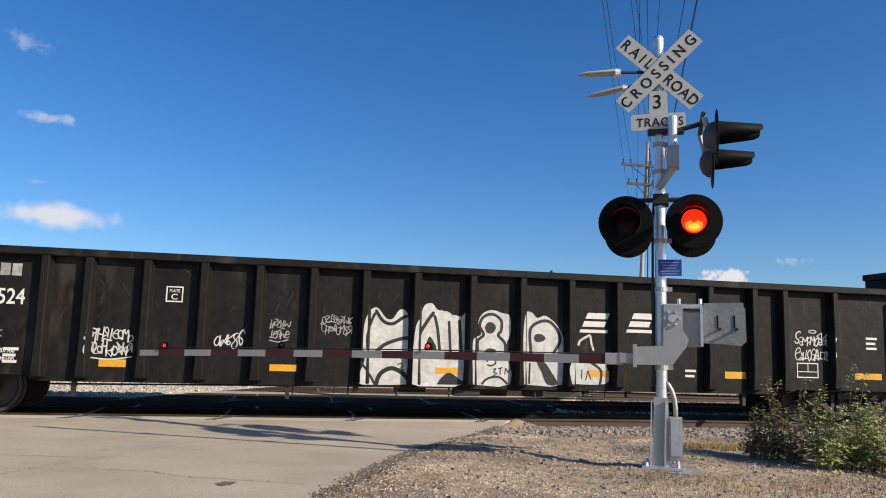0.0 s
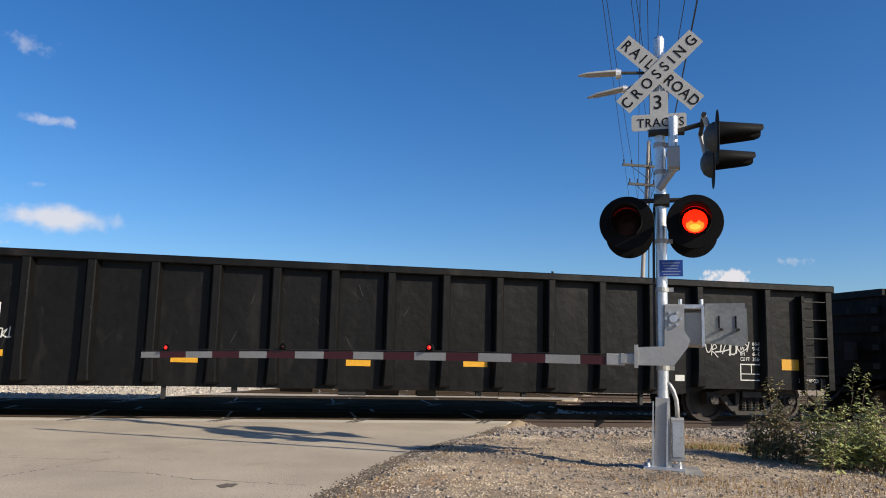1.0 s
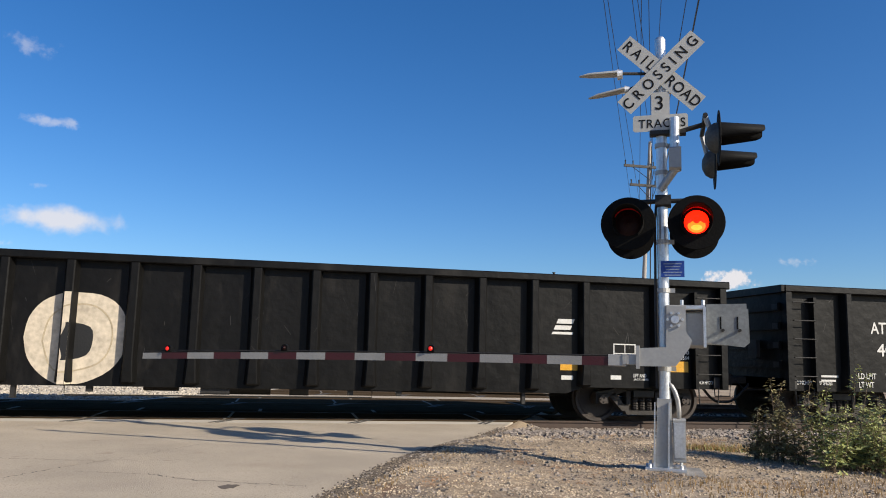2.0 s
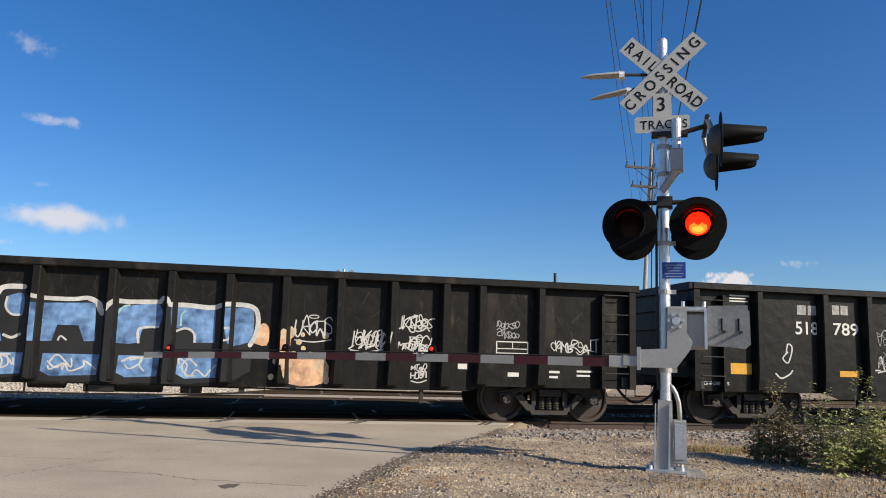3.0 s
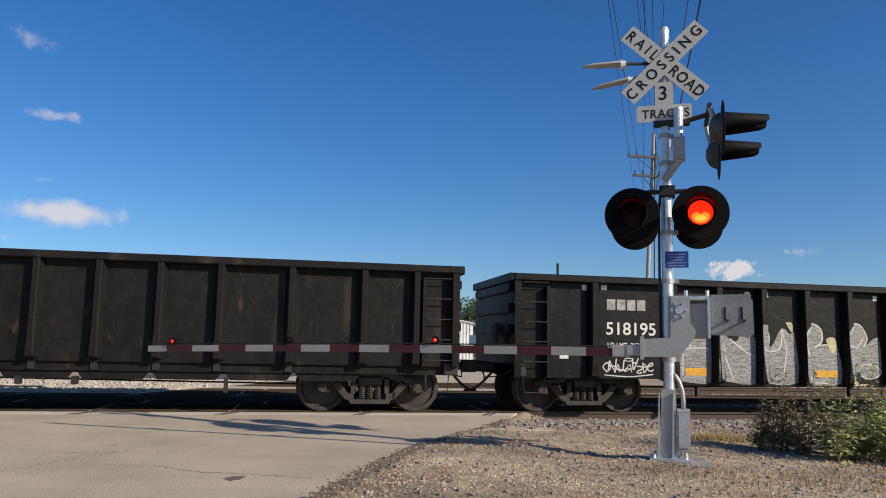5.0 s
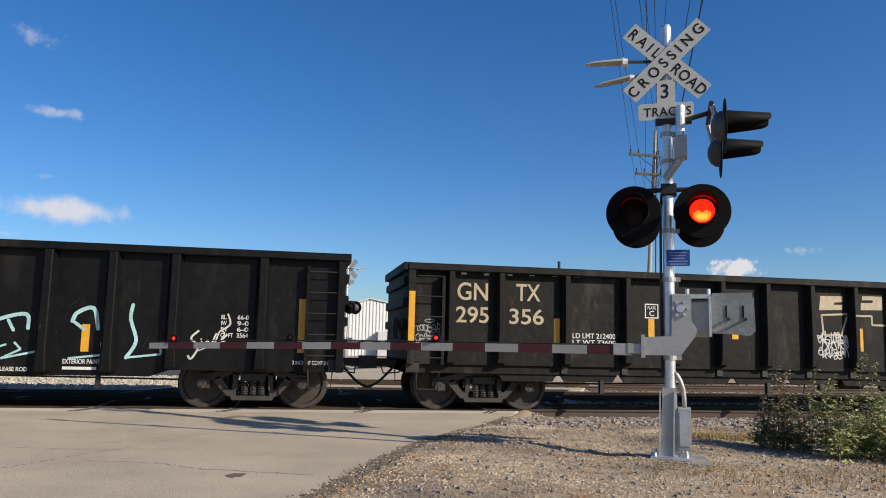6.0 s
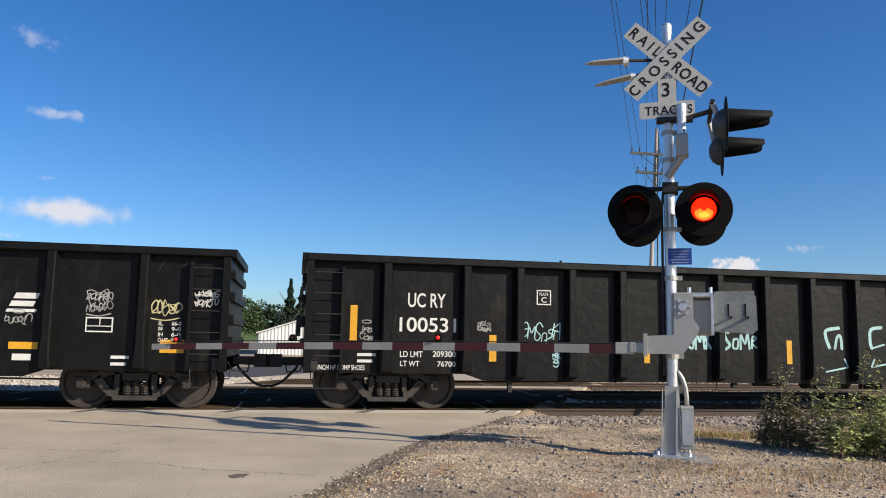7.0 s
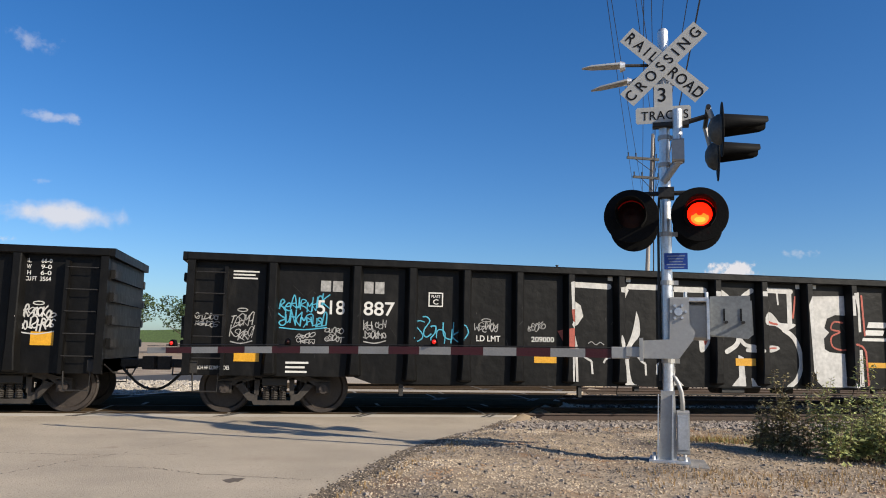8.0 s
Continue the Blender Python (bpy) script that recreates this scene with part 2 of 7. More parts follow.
def height(x, y):
    """The lie of the land: low beside the rails, a little higher on the shoulder."""
    side = x - edge_x(y)
    if y > 10.3 or y < -60:
        return -0.05
    if side < 0:
        return -0.05 - 0.1 * min(1.0, -side * 2)
    z = 0.004
    drop = min(1.0, max(0.0, (y + 3.6) / 1.9)) if y < 0 else min(1.0, (10.3 - y) / 1.0)
    z -= 0.165 * drop * min(1.0, side / 0.5)
    if y < -2:
        z += (0.055 * noise.noise((x * 0.9, y * 0.9, 0)) + 0.03 + 0.018 * noise.noise((x * 4, y * 4, 3))) * min(1.0, side / 0.6)
    return z


def span(a, b, fine_a, fine_b, step, far):
    """Coordinates from a to b, fine between fine_a and fine_b and coarser away from there."""
    out = list(np.arange(fine_a, fine_b + 1e-6, step))
    g, x = step, fine_b
    while x < b:
        g *= far
        x = min(b, x + g)
        out.append(x)
    g, x = step, fine_a
    while x > a:
        g *= far
        x = max(a, x - g)
        out.insert(0, x)
    return out


def build_ground():
    xs, ys = span(-2500, 2500, -4, 14, 0.12, 1.35), span(-400, 4000, -15, 1, 0.12, 1.35)
    g = Form()
    g.v = [(x, y, height(x, y)) for y in ys for x in xs]
    n = len(xs)
    g.f = [(j * n + i, j * n + i + 1, (j + 1) * n + i + 1, (j + 1) * n + i) for j in range(len(ys) - 1) for i in range(n - 1)]
    tagged(part("ground", g, EARTH, smooth=True), "dry gravelly soil and worn verge beside the road", "ground", kind="structure")


def strip(y0, y1, left, right, z0, z1, form=None):
    """A slab between two values of y, cut at both ends along the road's edge."""
    f = form or Form()
    ring = [(road_x(y0) + left, y0), (road_x(y0) + right, y0), (road_x(y1) + right, y1), (road_x(y1) + left, y1)]
    return f.prism(ring, z0, z1, "z")


TRACKS = (0.0, 4.35, 8.7)


CRACKS = (((-2.71, -7.57), (-2.31, -6.83), 0.012), ((-2.31, -6.83), (-1.80, -6.01), 0.011), ((-1.80, -6.01), (-1.0, -4.54), 0.009), ((-3.6, -5.95), (-2.29, -6.25), 0.008),
          ((-2.29, -6.25), (-1.07, -6.24), 0.006), ((-2.09, -7.04), (-1.34, -7.25), 0.006), ((-1.34, -7.25), (-0.85, -7.64), 0.008), ((-0.85, -7.64), (0.24, -8.05), 0.009))


def build_road():
    road = new("road")
    tagged(road, "worn pale concrete road over the rail crossing", "road", kind="structure")
    joint = [-60, -13.2, -1.62]
    for a, b in zip(joint, joint[1:]):
        for l, r in ((-18.0, -5.803), (-5.80, 0.0)):
            if r == 0.0 and b > -5:
                ys = [a + 0.002 + (b - a - 0.004) * k / 40 for k in range(41)]
                ring = [(road_x(y) + l, y) for y in (ys[0], ys[-1])]
                slab = Form().prism([ring[0]] + [(edge_x(y), y) for y in ys] + [ring[1]], -0.3, 0.0, "z")
                part("slab", slab, CONCRETE, road)
                continue
            part("slab", strip(a + 0.002, b - 0.002, l, r, -0.3, 0.0), CONCRETE, road)
    for a, b in ((10.4, 16), (16, 24), (24, 60)):
        part("slab", strip(a, b - 0.02, -12, 0.6, -0.3, 0.0), CONCRETE, road)
    part("bed", strip(-60, 60, -18.0, -0.55, -0.4, -0.012), JOINT, road)
    # cracks sealed with tar
    random.seed(5)
    crack = Form()
    for (x0, y0), (x1, y1), w in CRACKS:
        k = 26
        pts = [(x0 + (x1 - x0) * i / k + random.uniform(-0.025, 0.025), y0 + (y1 - y0) * i / k + random.uniform(-0.025, 0.025)) for i in range(k + 1)]
        for (a, b), (c, d) in zip(pts, pts[1:]):
            v = w * random.uniform(0.2, 0.75)
            crack.add([(a - v, b - v, 0.0015), (a + v, b + v, 0.0015), (c + v, d + v, 0.0015), (c - v, d - v, 0.0015)], [(0, 1, 2, 3)])
    part("crack", crack, JOINT, road, "dark sealed cracks")
    patch = Form()
    ring = [(-0.49 + 0.09 * math.cos(a) * random.uniform(0.6, 1.2), -8.02 + 0.13 * math.sin(a) * random.uniform(0.6, 1.2)) for a in np.linspace(0, 6.28, 15)[:-1]]
    patch.prism(ring, 0.0, 0.003, "z")
    part("spall", patch, GRIT_AND_SHADE, road, "small dark spall")
    # crossing panels beside and between the rails of each track
    for c in TRACKS:
        for lo, hi, m in ((-1.60, -1.12, PANEL if c == 0 else ASPHALT), (-1.115, -0.80, ASPHALT), (-0.66, 0.66, ASPHALT), (0.80, 1.60, ASPHALT)):
            part("crossing_panel", strip(c + lo, c + hi, -0.47, -0.05, -0.25, 0.0), m, road)
            for k in range(6):
                right = -2.40 * k - 0.47
                part("crossing_panel", strip(c + lo, c + hi, right - 2.398, right - 0.002, -0.25, 0.0), m, road)
        for k in range(6):
            for d in (0.0, 0.11):
                seal = strip(c - 1.605, c - 0.80, -2.40 * k - 0.53 - d, -2.40 * k - 0.46 - d, -0.02, 0.004)
                part("joint_seal", seal, JOINT, road)
        for k in range(-5, 3):
            x = -1.12 + 2.40 * k + 0.515 * c
            for lo, hi, d, w in ((-1.10, -0.80, 0.0, 0.05), (-0.62, 0.64, 0.05, 0.05), (0.92, 1.52, 0.55, 0.07)):
                part("joint_seal", Form().box(x + d, x + d + w, c + lo, c + hi, -0.02, 0.005), SEAL, road)
    for a, b in ((1.62, 2.73), (5.97, 7.08), (10.32, 10.4)):
        part("slab", strip(a, b, -15, 0.3, -0.3, -0.004), ASPHALT if a < 5 else CONCRETE, road)


def build_tracks():
    prof = [(-0.07, -0.172), (0.07, -0.172), (0.07, -0.158), (0.012, -0.135), (0.010, -0.045), (0.036, -0.032), (0.036, -0.006), (0.028, 0.0),
            (-0.028, 0.0), (-0.036, -0.006), (-0.036, -0.032), (-0.010, -0.045), (-0.012, -0.135), (-0.07, -0.158)]
    for c in TRACKS:
        track = new("railway_track")
        tagged(track, "rusty steel rails on dark timber ties in ballast", "railway track", "tracks at the crossing")
        for s in (-0.7535, 0.7535):
            rail = part("rail", Form().prism([(c + s + u, w) for u, w in prof], -230, 240, "x"), RAIL, track)
            part("rail_head", Form().box(-230, 240, c + s - 0.024, c + s + 0.024, -0.004, 0.0015), RAILTOP, rail, "bright worn running surface")
        tie = Form().box(-0.115, 0.115, c - 1.30, c + 1.30, -0.33, -0.165, 0.01).mesh("tie", TIE)
        for k in range(-60, 110):
            x = 0.55 * k + 0.2
            if road_x(c) - 15 < x < road_x(c) + 0.2:
                continue
            ob = part("tie", tie, TIE, track, at=pose(x, random.uniform(-0.04, 0.04), random.uniform(-0.006, 0.0), 0, 0, random.uniform(-1, 1)))


def stones(name, count, place, lo, hi, material, label, flat=0.7):
    """Many angular stones in one mesh."""
    rng = np.random.default_rng(len(name) + count)
    cube = np.array([(-1, -1, -1), (1, -1, -1), (1, 1, -1), (-1, 1, -1), (-1, -1, 1), (1, -1, 1), (1, 1, 1), (-1, 1, 1)], float)
    quads = [(3, 2, 1, 0), (4, 5, 6, 7), (0, 1, 5, 4), (1, 2, 6, 5), (2, 3, 7, 6), (3, 0, 4, 7)]
    f = Form()
    for i in range(count):
        x, y, z = place(rng)
        s = rng.uniform(lo, hi) * 0.5
        p = cube * rng.uniform(0.55, 1.0, (8, 3)) * (s, s * rng.uniform(0.6, 1.0), s * flat)
        a, b = rng.uniform(0, 6.28), rng.uniform(-0.6, 0.6)
        ca, sa, cb, sb = math.cos(a), math.sin(a), math.cos(b), math.sin(b)
        p = p @ np.array([(ca, sa, 0), (-sa, ca, 0), (0, 0, 1)]) @ np.array([(1, 0, 0), (0, cb, sb), (0, -sb, cb)])
        f.add((p + (x, y, z + s * 0.25)).tolist(), quads)
    tagged(part(name, f, material), label, "gravel", kind="stuff")


build_ground()
build_road()
build_tracks()


def shoulder(rng):
    y = rng.uniform(-10.0, -2.2)
    x = edge_x(y) + rng.uniform(0.0, 1.0) ** 1.1 * 8.5 - 0.02 - abs(rng.normal(0, 0.035))
    return x, y, max(height(x, y), 0.001 if x < edge_x(y) else -1)


def ballast(rng):
    y = rng.uniform(-4.3, -0.84) if rng.random() < 0.88 else rng.uniform(-0.66, 0.66)
    x = road_x(y) + 0.25 + rng.uniform(0, 1) * 15
    if y < -3.2 and rng.random() < (-3.2 - y) / 1.1:
        y += 1.2
        x += 0.62
    return x, y, height(x, y)


def far_ballast(rng):
    y = rng.uniform(1.8, 10.2)
    x = road_x(y) + 0.3 + rng.uniform(0, 1) * 16
    return x, y, height(x, y) + 0.005


def bank(rng):
    y = rng.uniform(3.8, 10.2)
    return road_x(y) - 10.6 - 22 * rng.uniform(0, 1) ** 1.4, y, 0.01


bank_bed = Form().prism([(-40, 3.72), (road_x(3.72) - 10.4, 3.72), (road_x(10.3) - 10.4, 10.3), (-40, 10.3)], -0.1, 0.006, "z")
tagged(part("ballast_bed", bank_bed, FARSTONE), "pale crushed stone between the far tracks", "gravel", kind="structure")
stones("ballast", 9000, bank, 0.04, 0.10, FARSTONE, "pale grey crushed stone beside the far tracks")
stones("shoulder_gravel", 46000, shoulder, 0.007, 0.024, PEBBLE, "loose tan gravel on the road shoulder", 0.55)
stones("shoulder_stones", 1500, shoulder, 0.022, 0.055, STONE, "scattered pale grey stones on the shoulder", 0.6)


def edge_grit(rng):
    y = rng.uniform(-10.0, -2.4)
    x = edge_x(y) + rng.normal(0.07, 0.07)
    return x, y, max(height(x, y), 0.001 if x < edge_x(y) else -1)


stones("edge_grit", 9000, edge_grit, 0.006, 0.026, GRIT_AND_SHADE, "dark grit and litter along the road's edge", 0.5)
stones("ballast", 19000, ballast, 0.03, 0.08, STONE, "grey brown crushed stone ballast by the rails")
# the train's shadow on these stones is put into their dark colour
stones("ballast", 4000, far_ballast, 0.04, 0.09, GRIT_AND_SHADE, "crushed stone ballast between far tracks, coloured dark for the train's shade")

# ---- gondola cars ----
SPEED = 19.9
FACE, SHEET = -1.60, -1.43           # the outer face of posts and the side sheet, on the near side
WHEELS, CARS = [], []

wheel_prof = [(0.08, -0.10), (0.12, -0.10), (0.13, -0.035), (0.36, -0.02), (0.39, -0.065), (0.452, -0.065), (0.457, 0.03), (0.485, 0.04), (0.485, 0.07), (0.38, 0.07),
              (0.36, 0.03), (0.13, 0.05), (0.08, 0.09)]


def wheelset_mesh():
    f = Form()
    f.lathe([(r, y - 0.745) for r, y in wheel_prof], 28)
    f.lathe([(r, 0.745 - y) for r, y in wheel_prof][::-1], 28)
    f.tube((0, -1.12, 0), (0, 1.12, 0), 0.075, n=10)
    for s in (-1, 1):
        f.tube((0, s * 1.12, 0), (0, s * 1.17, 0), 0.085, n=12)
        for k in range(3):
            a = 2.1 * k
            f.tube((0.045 * math.cos(a), s * 1.17, 0.045 * math.sin(a)), (0.045 * math.cos(a), s * 1.19, 0.045 * math.sin(a)), 0.014, n=6)
    return f.mesh("wheelset", TREAD)


def side_frame(f, s):
    """One cast side frame of a bogie, with its bearing boxes."""
    y0, y1 = (s * 1.08, s * 0.94) if s < 0 else (s * 0.94, s * 1.08)
    top = [(-1.02, 0.60), (-0.75, 0.64), (-0.34, 0.76), (0.34, 0.76), (0.75, 0.64), (1.02, 0.60), (1.02, 0.50), (0.76, 0.50), (0.36, 0.62), (-0.36, 0.62), (-0.76, 0.50), (-1.02, 0.50)]
    f.prism(top, y0, y1, "y")
    for m in (-1, 1):
        arm = [(m * 0.72, 0.52), (m * 0.46, 0.24), (m * 0.30, 0.20), (m * 0.30, 0.34), (m * 0.42, 0.36), (m * 0.60, 0.60)]
        f.prism(arm, y0, y1, "y")
        post = [(m * 0.36, 0.34), (m * 0.28, 0.34), (m * 0.26, 0.64), (m * 0.36, 0.66)]
        f.prism(post, y0, y1, "y")
        f.box(m * 0.889 - 0.13, m * 0.889 + 0.13, y0 - 0.02, y1 + 0.02, 0.36, 0.58, 0.02)
    f.prism([(-0.36, 0.16), (0.36, 0.16), (0.40, 0.24), (-0.40, 0.24)], y0 - 0.01, y1 + 0.01, "y")


def bogie_forms():
    frames = []
    for s in (-1, 1):
        f = Form()
        side_frame(f, s)
        frames.append(f.mesh("side_frame", STEEL))
    coil = Form()
    coil.pipe([(0.058 * math.cos(k * math.pi / 4), 0.058 * math.sin(k * math.pi / 4), 0.245 + 0.0042 * k) for k in range(58)], 0.014, 5)
    bolster = Form().box(-0.22, 0.22, -1.12, 1.12, 0.50, 0.66, 0.02)
    bolster.box(-0.30, 0.30, -0.9, 0.9, 0.60, 0.78, 0.03)
    for m in (-1, 1):
        bolster.box(m * 0.36 - 0.05, m * 0.36 + 0.05, -0.9, 0.9, 0.30, 0.42, 0.02)
    return frames, coil.mesh("spring", STEEL), bolster.mesh("bolster", GREASE)


WHEELSET = wheelset_mesh()
FRAMES, COIL, BOLSTER = bogie_forms()


def add_bogie(car, x):
    bogie = part("bogie", BOLSTER, None, car, "dark greasy cast steel bogie", at=pose(x, 0, 0))
    for m in FRAMES:
        part("side_frame", m, None, bogie)
    for s in (-1.01, 1.01):
        for k in (-0.15, 0.0, 0.15):
            c = part("spring", COIL, None, bogie, at=pose(k, s, 0))
    for k in (-0.889, 0.889):
        w = part("wheelset", WHEELSET, None, bogie, "brown steel wheels on their axle", at=pose(k, 0, 0.457))
        WHEELS.append((w, k))


def post_form(z0, z1, wide, splay):
    """An upright hat-section stake, broader and rounded at its foot."""
    f = Form()
    d = SHEET - FACE
    prof = [(z1, 0.0, wide), (z0 + 0.42, 0.0, wide), (z0 + 0.22, 0.0, wide * 1.15), (z0 + 0.03, 0.01, wide * 1.3), (z0, 0.05, wide * 1.2)]
    rings = []
    for z, back, w in prof:
        rings.append([(-w - splay, d, z), (-w, back + 0.02, z), (-w + 0.02, back, z), (w - 0.02, back, z), (w, back + 0.02, z), (w + splay, d, z)])
    verts = [p for r in rings for p in r]
    n, faces = 6, []
    for k in range(len(rings) - 1):
        for i in range(n - 1):
            faces.append((k * n + i, (k + 1) * n + i, (k + 1) * n + i + 1, k * n + i + 1))
    faces.append(tuple(range(n))[::-1][::-1])
    faces.append(tuple(range((len(rings) - 1) * n, len(rings) * n))[::-1])
    return f.add(verts, faces)


class Car:
    """One gondola: x = 0 at its rear end, x = length at its front, z = 0 on the rail."""

    def __init__(self, rear, length, style, paint, label, top=2.87):
        self.rear, self.length, self.paint, self.top, self.style = rear, length, paint, top, style
        self.thing = ob = new("gondola_car")
        tagged(ob, label, "freight car", "cars of the train")
        CARS.append(self)
        L = length
        if style == "A":
            self.posts = [1.48, 3.0] + [3.0 + (L - 6.0) / 14 * k for k in range(1, 14)] + [L - 3.0, L - 1.48]
            self.low, self.end_low, wide = 0.58, 0.70, 0.075
        elif style == "C":
            self.posts = [1.63] + [3.30 + 0.993 * k for k in range(15)] + [L - 1.63]
            self.low, self.end_low, wide = 0.58, 0.70, 0.075
        elif style == "B":
            e = 0.73 * (L - 20.55)
            self.posts = [1.93 + e, 3.11 + e, 3.81 + e] + [3.81 + e + 0.962 * k for k in range(1, 7)] + [L - 3.81 - e - 0.99 * k for k in range(6, 0, -1)] + [L - 3.81 - e, L - 3.11 - e, L - 1.93 - e]
            self.low, self.end_low, wide = 0.60, 0.70, 0.07
        else:
            near = [0.82, 1.80, 3.12, 4.37, 5.40, 6.42, 7.43, 8.45, 9.47]
            self.posts = near + [L / 2] + [L - x for x in reversed(near)]
            self.low, self.end_low, wide = 0.88, 0.88, 0.06
        self.wide = wide
        self.build()

    def build(self):
        L, top, ob, pt = self.length, self.top, self.thing, self.paint
        chord = top - 0.14
        a, b = 3.0, 3.35
        for s in (1, -1):
            y = SHEET * s
            ring = [(0, self.end_low), (a, self.end_low), (b, self.low), (L - b, self.low), (L - a, self.end_low), (L, self.end_low), (L, chord + 0.02), (0, chord + 0.02)]
            part("side_sheet", Form().prism(ring, y, y + 0.02 * s, "y"), pt, ob)
            part("top_chord", Form().box(-0.0, L, min(FACE * s, y), max(FACE * s, y + 0.02 * s), chord, top, 0.018), pt, ob)
            if self.style == "G":
                ring = [(0.1, 0.72), (L - 0.1, 0.72), (L - 0.1, 0.92), (0.1, 0.92)]
                part("side_sill", Form().prism(ring, y + 0.06 * s, y + 0.18 * s, "y"), pt, ob)
                for k in range(14):
                    c = 2.4 + (L - 4.8) / 13 * k
                    scal = Form().prism([(c - 0.61, 0.74), (c - 0.50, 0.58), (c + 0.50, 0.58), (c + 0.61, 0.74)], y + 0.10 * s, y + 0.13 * s, "y")
                    part("sill_gusset", scal, pt, ob)
        plate = post_form(self.low + 0.06, chord, self.wide, 0.05).mesh("side_post", pt)
        short = post_form(self.end_low + 0.02, chord, self.wide, 0.05).mesh("side_post", pt)
        for x in self.posts:
            me = short if x < 3.2 or x > L - 3.2 else plate
            part("side_post", me, None, ob, at=pose(x, FACE, 0))
            part("side_post", me, None, ob, at=pose(x, -FACE, 0, 0, 0, 180))
        part("floor", Form().box(0.05, L - 0.05, -1.42, 1.42, 0.98, 1.08), RUSTY, ob)
        part("centre_sill", Form().box(0.1, L - 0.1, -0.26, 0.26, 0.68, 0.98, 0.02), GREASE, ob)
        cross = Form()
        for x in self.posts[2:-2]:
            cross.box(x - 0.06, x + 0.06, -1.40, 1.40, 0.74, 0.98)
        part("cross_bearer", cross, GREASE, ob)
        for x, s in ((0, 1), (L, -1)):
            part("end_wall", Form().box(min(x, x + 0.03 * s), max(x, x + 0.03 * s), -1.43, 1.43, 0.72, top - 0.12), pt, ob)
            for z in (1.15, 1.55, 1.95, 2.35):
                part("end_rib", Form().prism([(-1.40, z), (-1.40, z + 0.16), (1.40, z + 0.16), (1.40, z)], x, x - 0.07 * s, "x"), pt, ob)
            for z in (1.15, 1.55, 1.95, 2.35):
                for y in (-1.30, 1.30):
                    part("end_pocket", Form().box(min(x - 0.071 * s, x - 0.078 * s), max(x - 0.071 * s, x - 0.078 * s), y - 0.09, y + 0.09, z + 0.02, z + 0.14), GREASE, ob)
            part("end_cap", Form().box(min(x - 0.09 * s, x + 0.06 * s), max(x - 0.09 * s, x + 0.06 * s), -1.58, 1.58, top - 0.15, top + 0.004, 0.02), pt, ob)
            part("end_sill", Form().box(min(x, x + 0.25 * s), max(x, x + 0.25 * s), -1.50, 1.50, 0.72, 0.95, 0.02), GREASE, ob)
            for y in (FACE, -FACE):
                cs = 1 if y < 0 else -1
                part("corner_post", Form().box(min(x, x + 0.13 * s), max(x, x + 0.13 * s), min(y, y + 0.17 * cs), max(y, y + 0.17 * cs), self.end_low, chord, 0.01), pt, ob)
                bar = Form().box(min(x + 0.64 * s, x + 0.70 * s), max(x + 0.64 * s, x + 0.70 * s), min(y + 0.01 * cs, y + 0.17 * cs), max(y + 0.01 * cs, y + 0.17 * cs), self.end_low, chord - 0.1)
                ladder = part("ladder", bar, pt, ob, "thin steel grab irons")
                for z in (1.0, 1.38, 1.76, 2.14, 2.52):
                    part("rung", Form().pipe([(x + 0.16 * s, y + 0.10 * cs, z), (x + 0.16 * s, y, z), (x + 0.66 * s, y, z), (x + 0.66 * s, y + 0.16 * cs, z)], 0.011, 5), GREASE, ladder)
                stir = Form().pipe([(x + 0.18 * s, y + 0.06 * cs, 0.74), (x + 0.20 * s, y + 0.06 * cs, 0.42), (x + 0.60 * s, y + 0.06 * cs, 0.42), (x + 0.62 * s, y + 0.06 * cs, 0.74)], 0.016, 5)
                part("sill_step", stir, GREASE, ob)
            o = -s
            coup = Form().box(min(x, x + 0.42 * o), max(x, x + 0.42 * o), -0.09, 0.09, 0.78, 0.94, 0.02)
            coup.prism([(x + 0.40 * o, -0.16), (x + 0.62 * o, -0.20), (x + 0.70 * o, -0.04), (x + 0.55 * o, 0.0), (x + 0.62 * o, 0.14), (x + 0.42 * o, 0.16)], 0.74, 0.99, "z")
            part("coupler", coup, STEEL, ob)
            hose = [(x + 0.10 * o, -0.32, 0.80)] + [(x + (0.12 + 0.55 * k / 6) * o, -0.32 + 0.1 * k / 6, 0.74 - 0.36 * math.sin(math.pi * 0.55 * k / 6)) for k in range(7)]
            part("air_hose", Form().pipe(hose, 0.028, 6), GREASE, ob)
            lever = Form().pipe([(x - 0.02 * s, -1.45, 0.86), (x + 0.05 * o, -0.9, 0.70), (x + 0.30 * o, -0.5, 0.66), (x + 0.34 * o, -0.2, 0.86)], 0.014, 5)
            part("uncoupling_lever", lever, GREASE, ob)
            if x == 0:
                brake = Form().box(0.0 - 0.16, -0.07, -0.75, -0.45, 1.35, 1.75, 0.02)
                part("brake_housing", brake, GREASE, ob)
        # brake gear that hangs under the middle
        c = L * 0.52
        gear = Form()
        gear.tube((c - 1.3, -0.75, 0.62), (c - 0.7, -0.75, 0.62), 0.14, n=12)
        part("brake_cylinder", gear, GREASE, ob)
        part("air_reservoir", Form().tube((c - 0.1, -0.70, 0.60), (c + 0.95, -0.70, 0.60), 0.17, n=14), GREASE, ob)
        part("control_valve", Form().box(c + 1.3, c + 1.65, -0.95, -0.65, 0.44, 0.78, 0.03), GREASE, ob)
        rods = Form().pipe([(2.6, -0.5, 0.5), (c - 1.3, -0.6, 0.58)], 0.018, 5).pipe([(c + 0.9, -0.4, 0.55), (L - 2.6, -0.4, 0.48)], 0.018, 5)
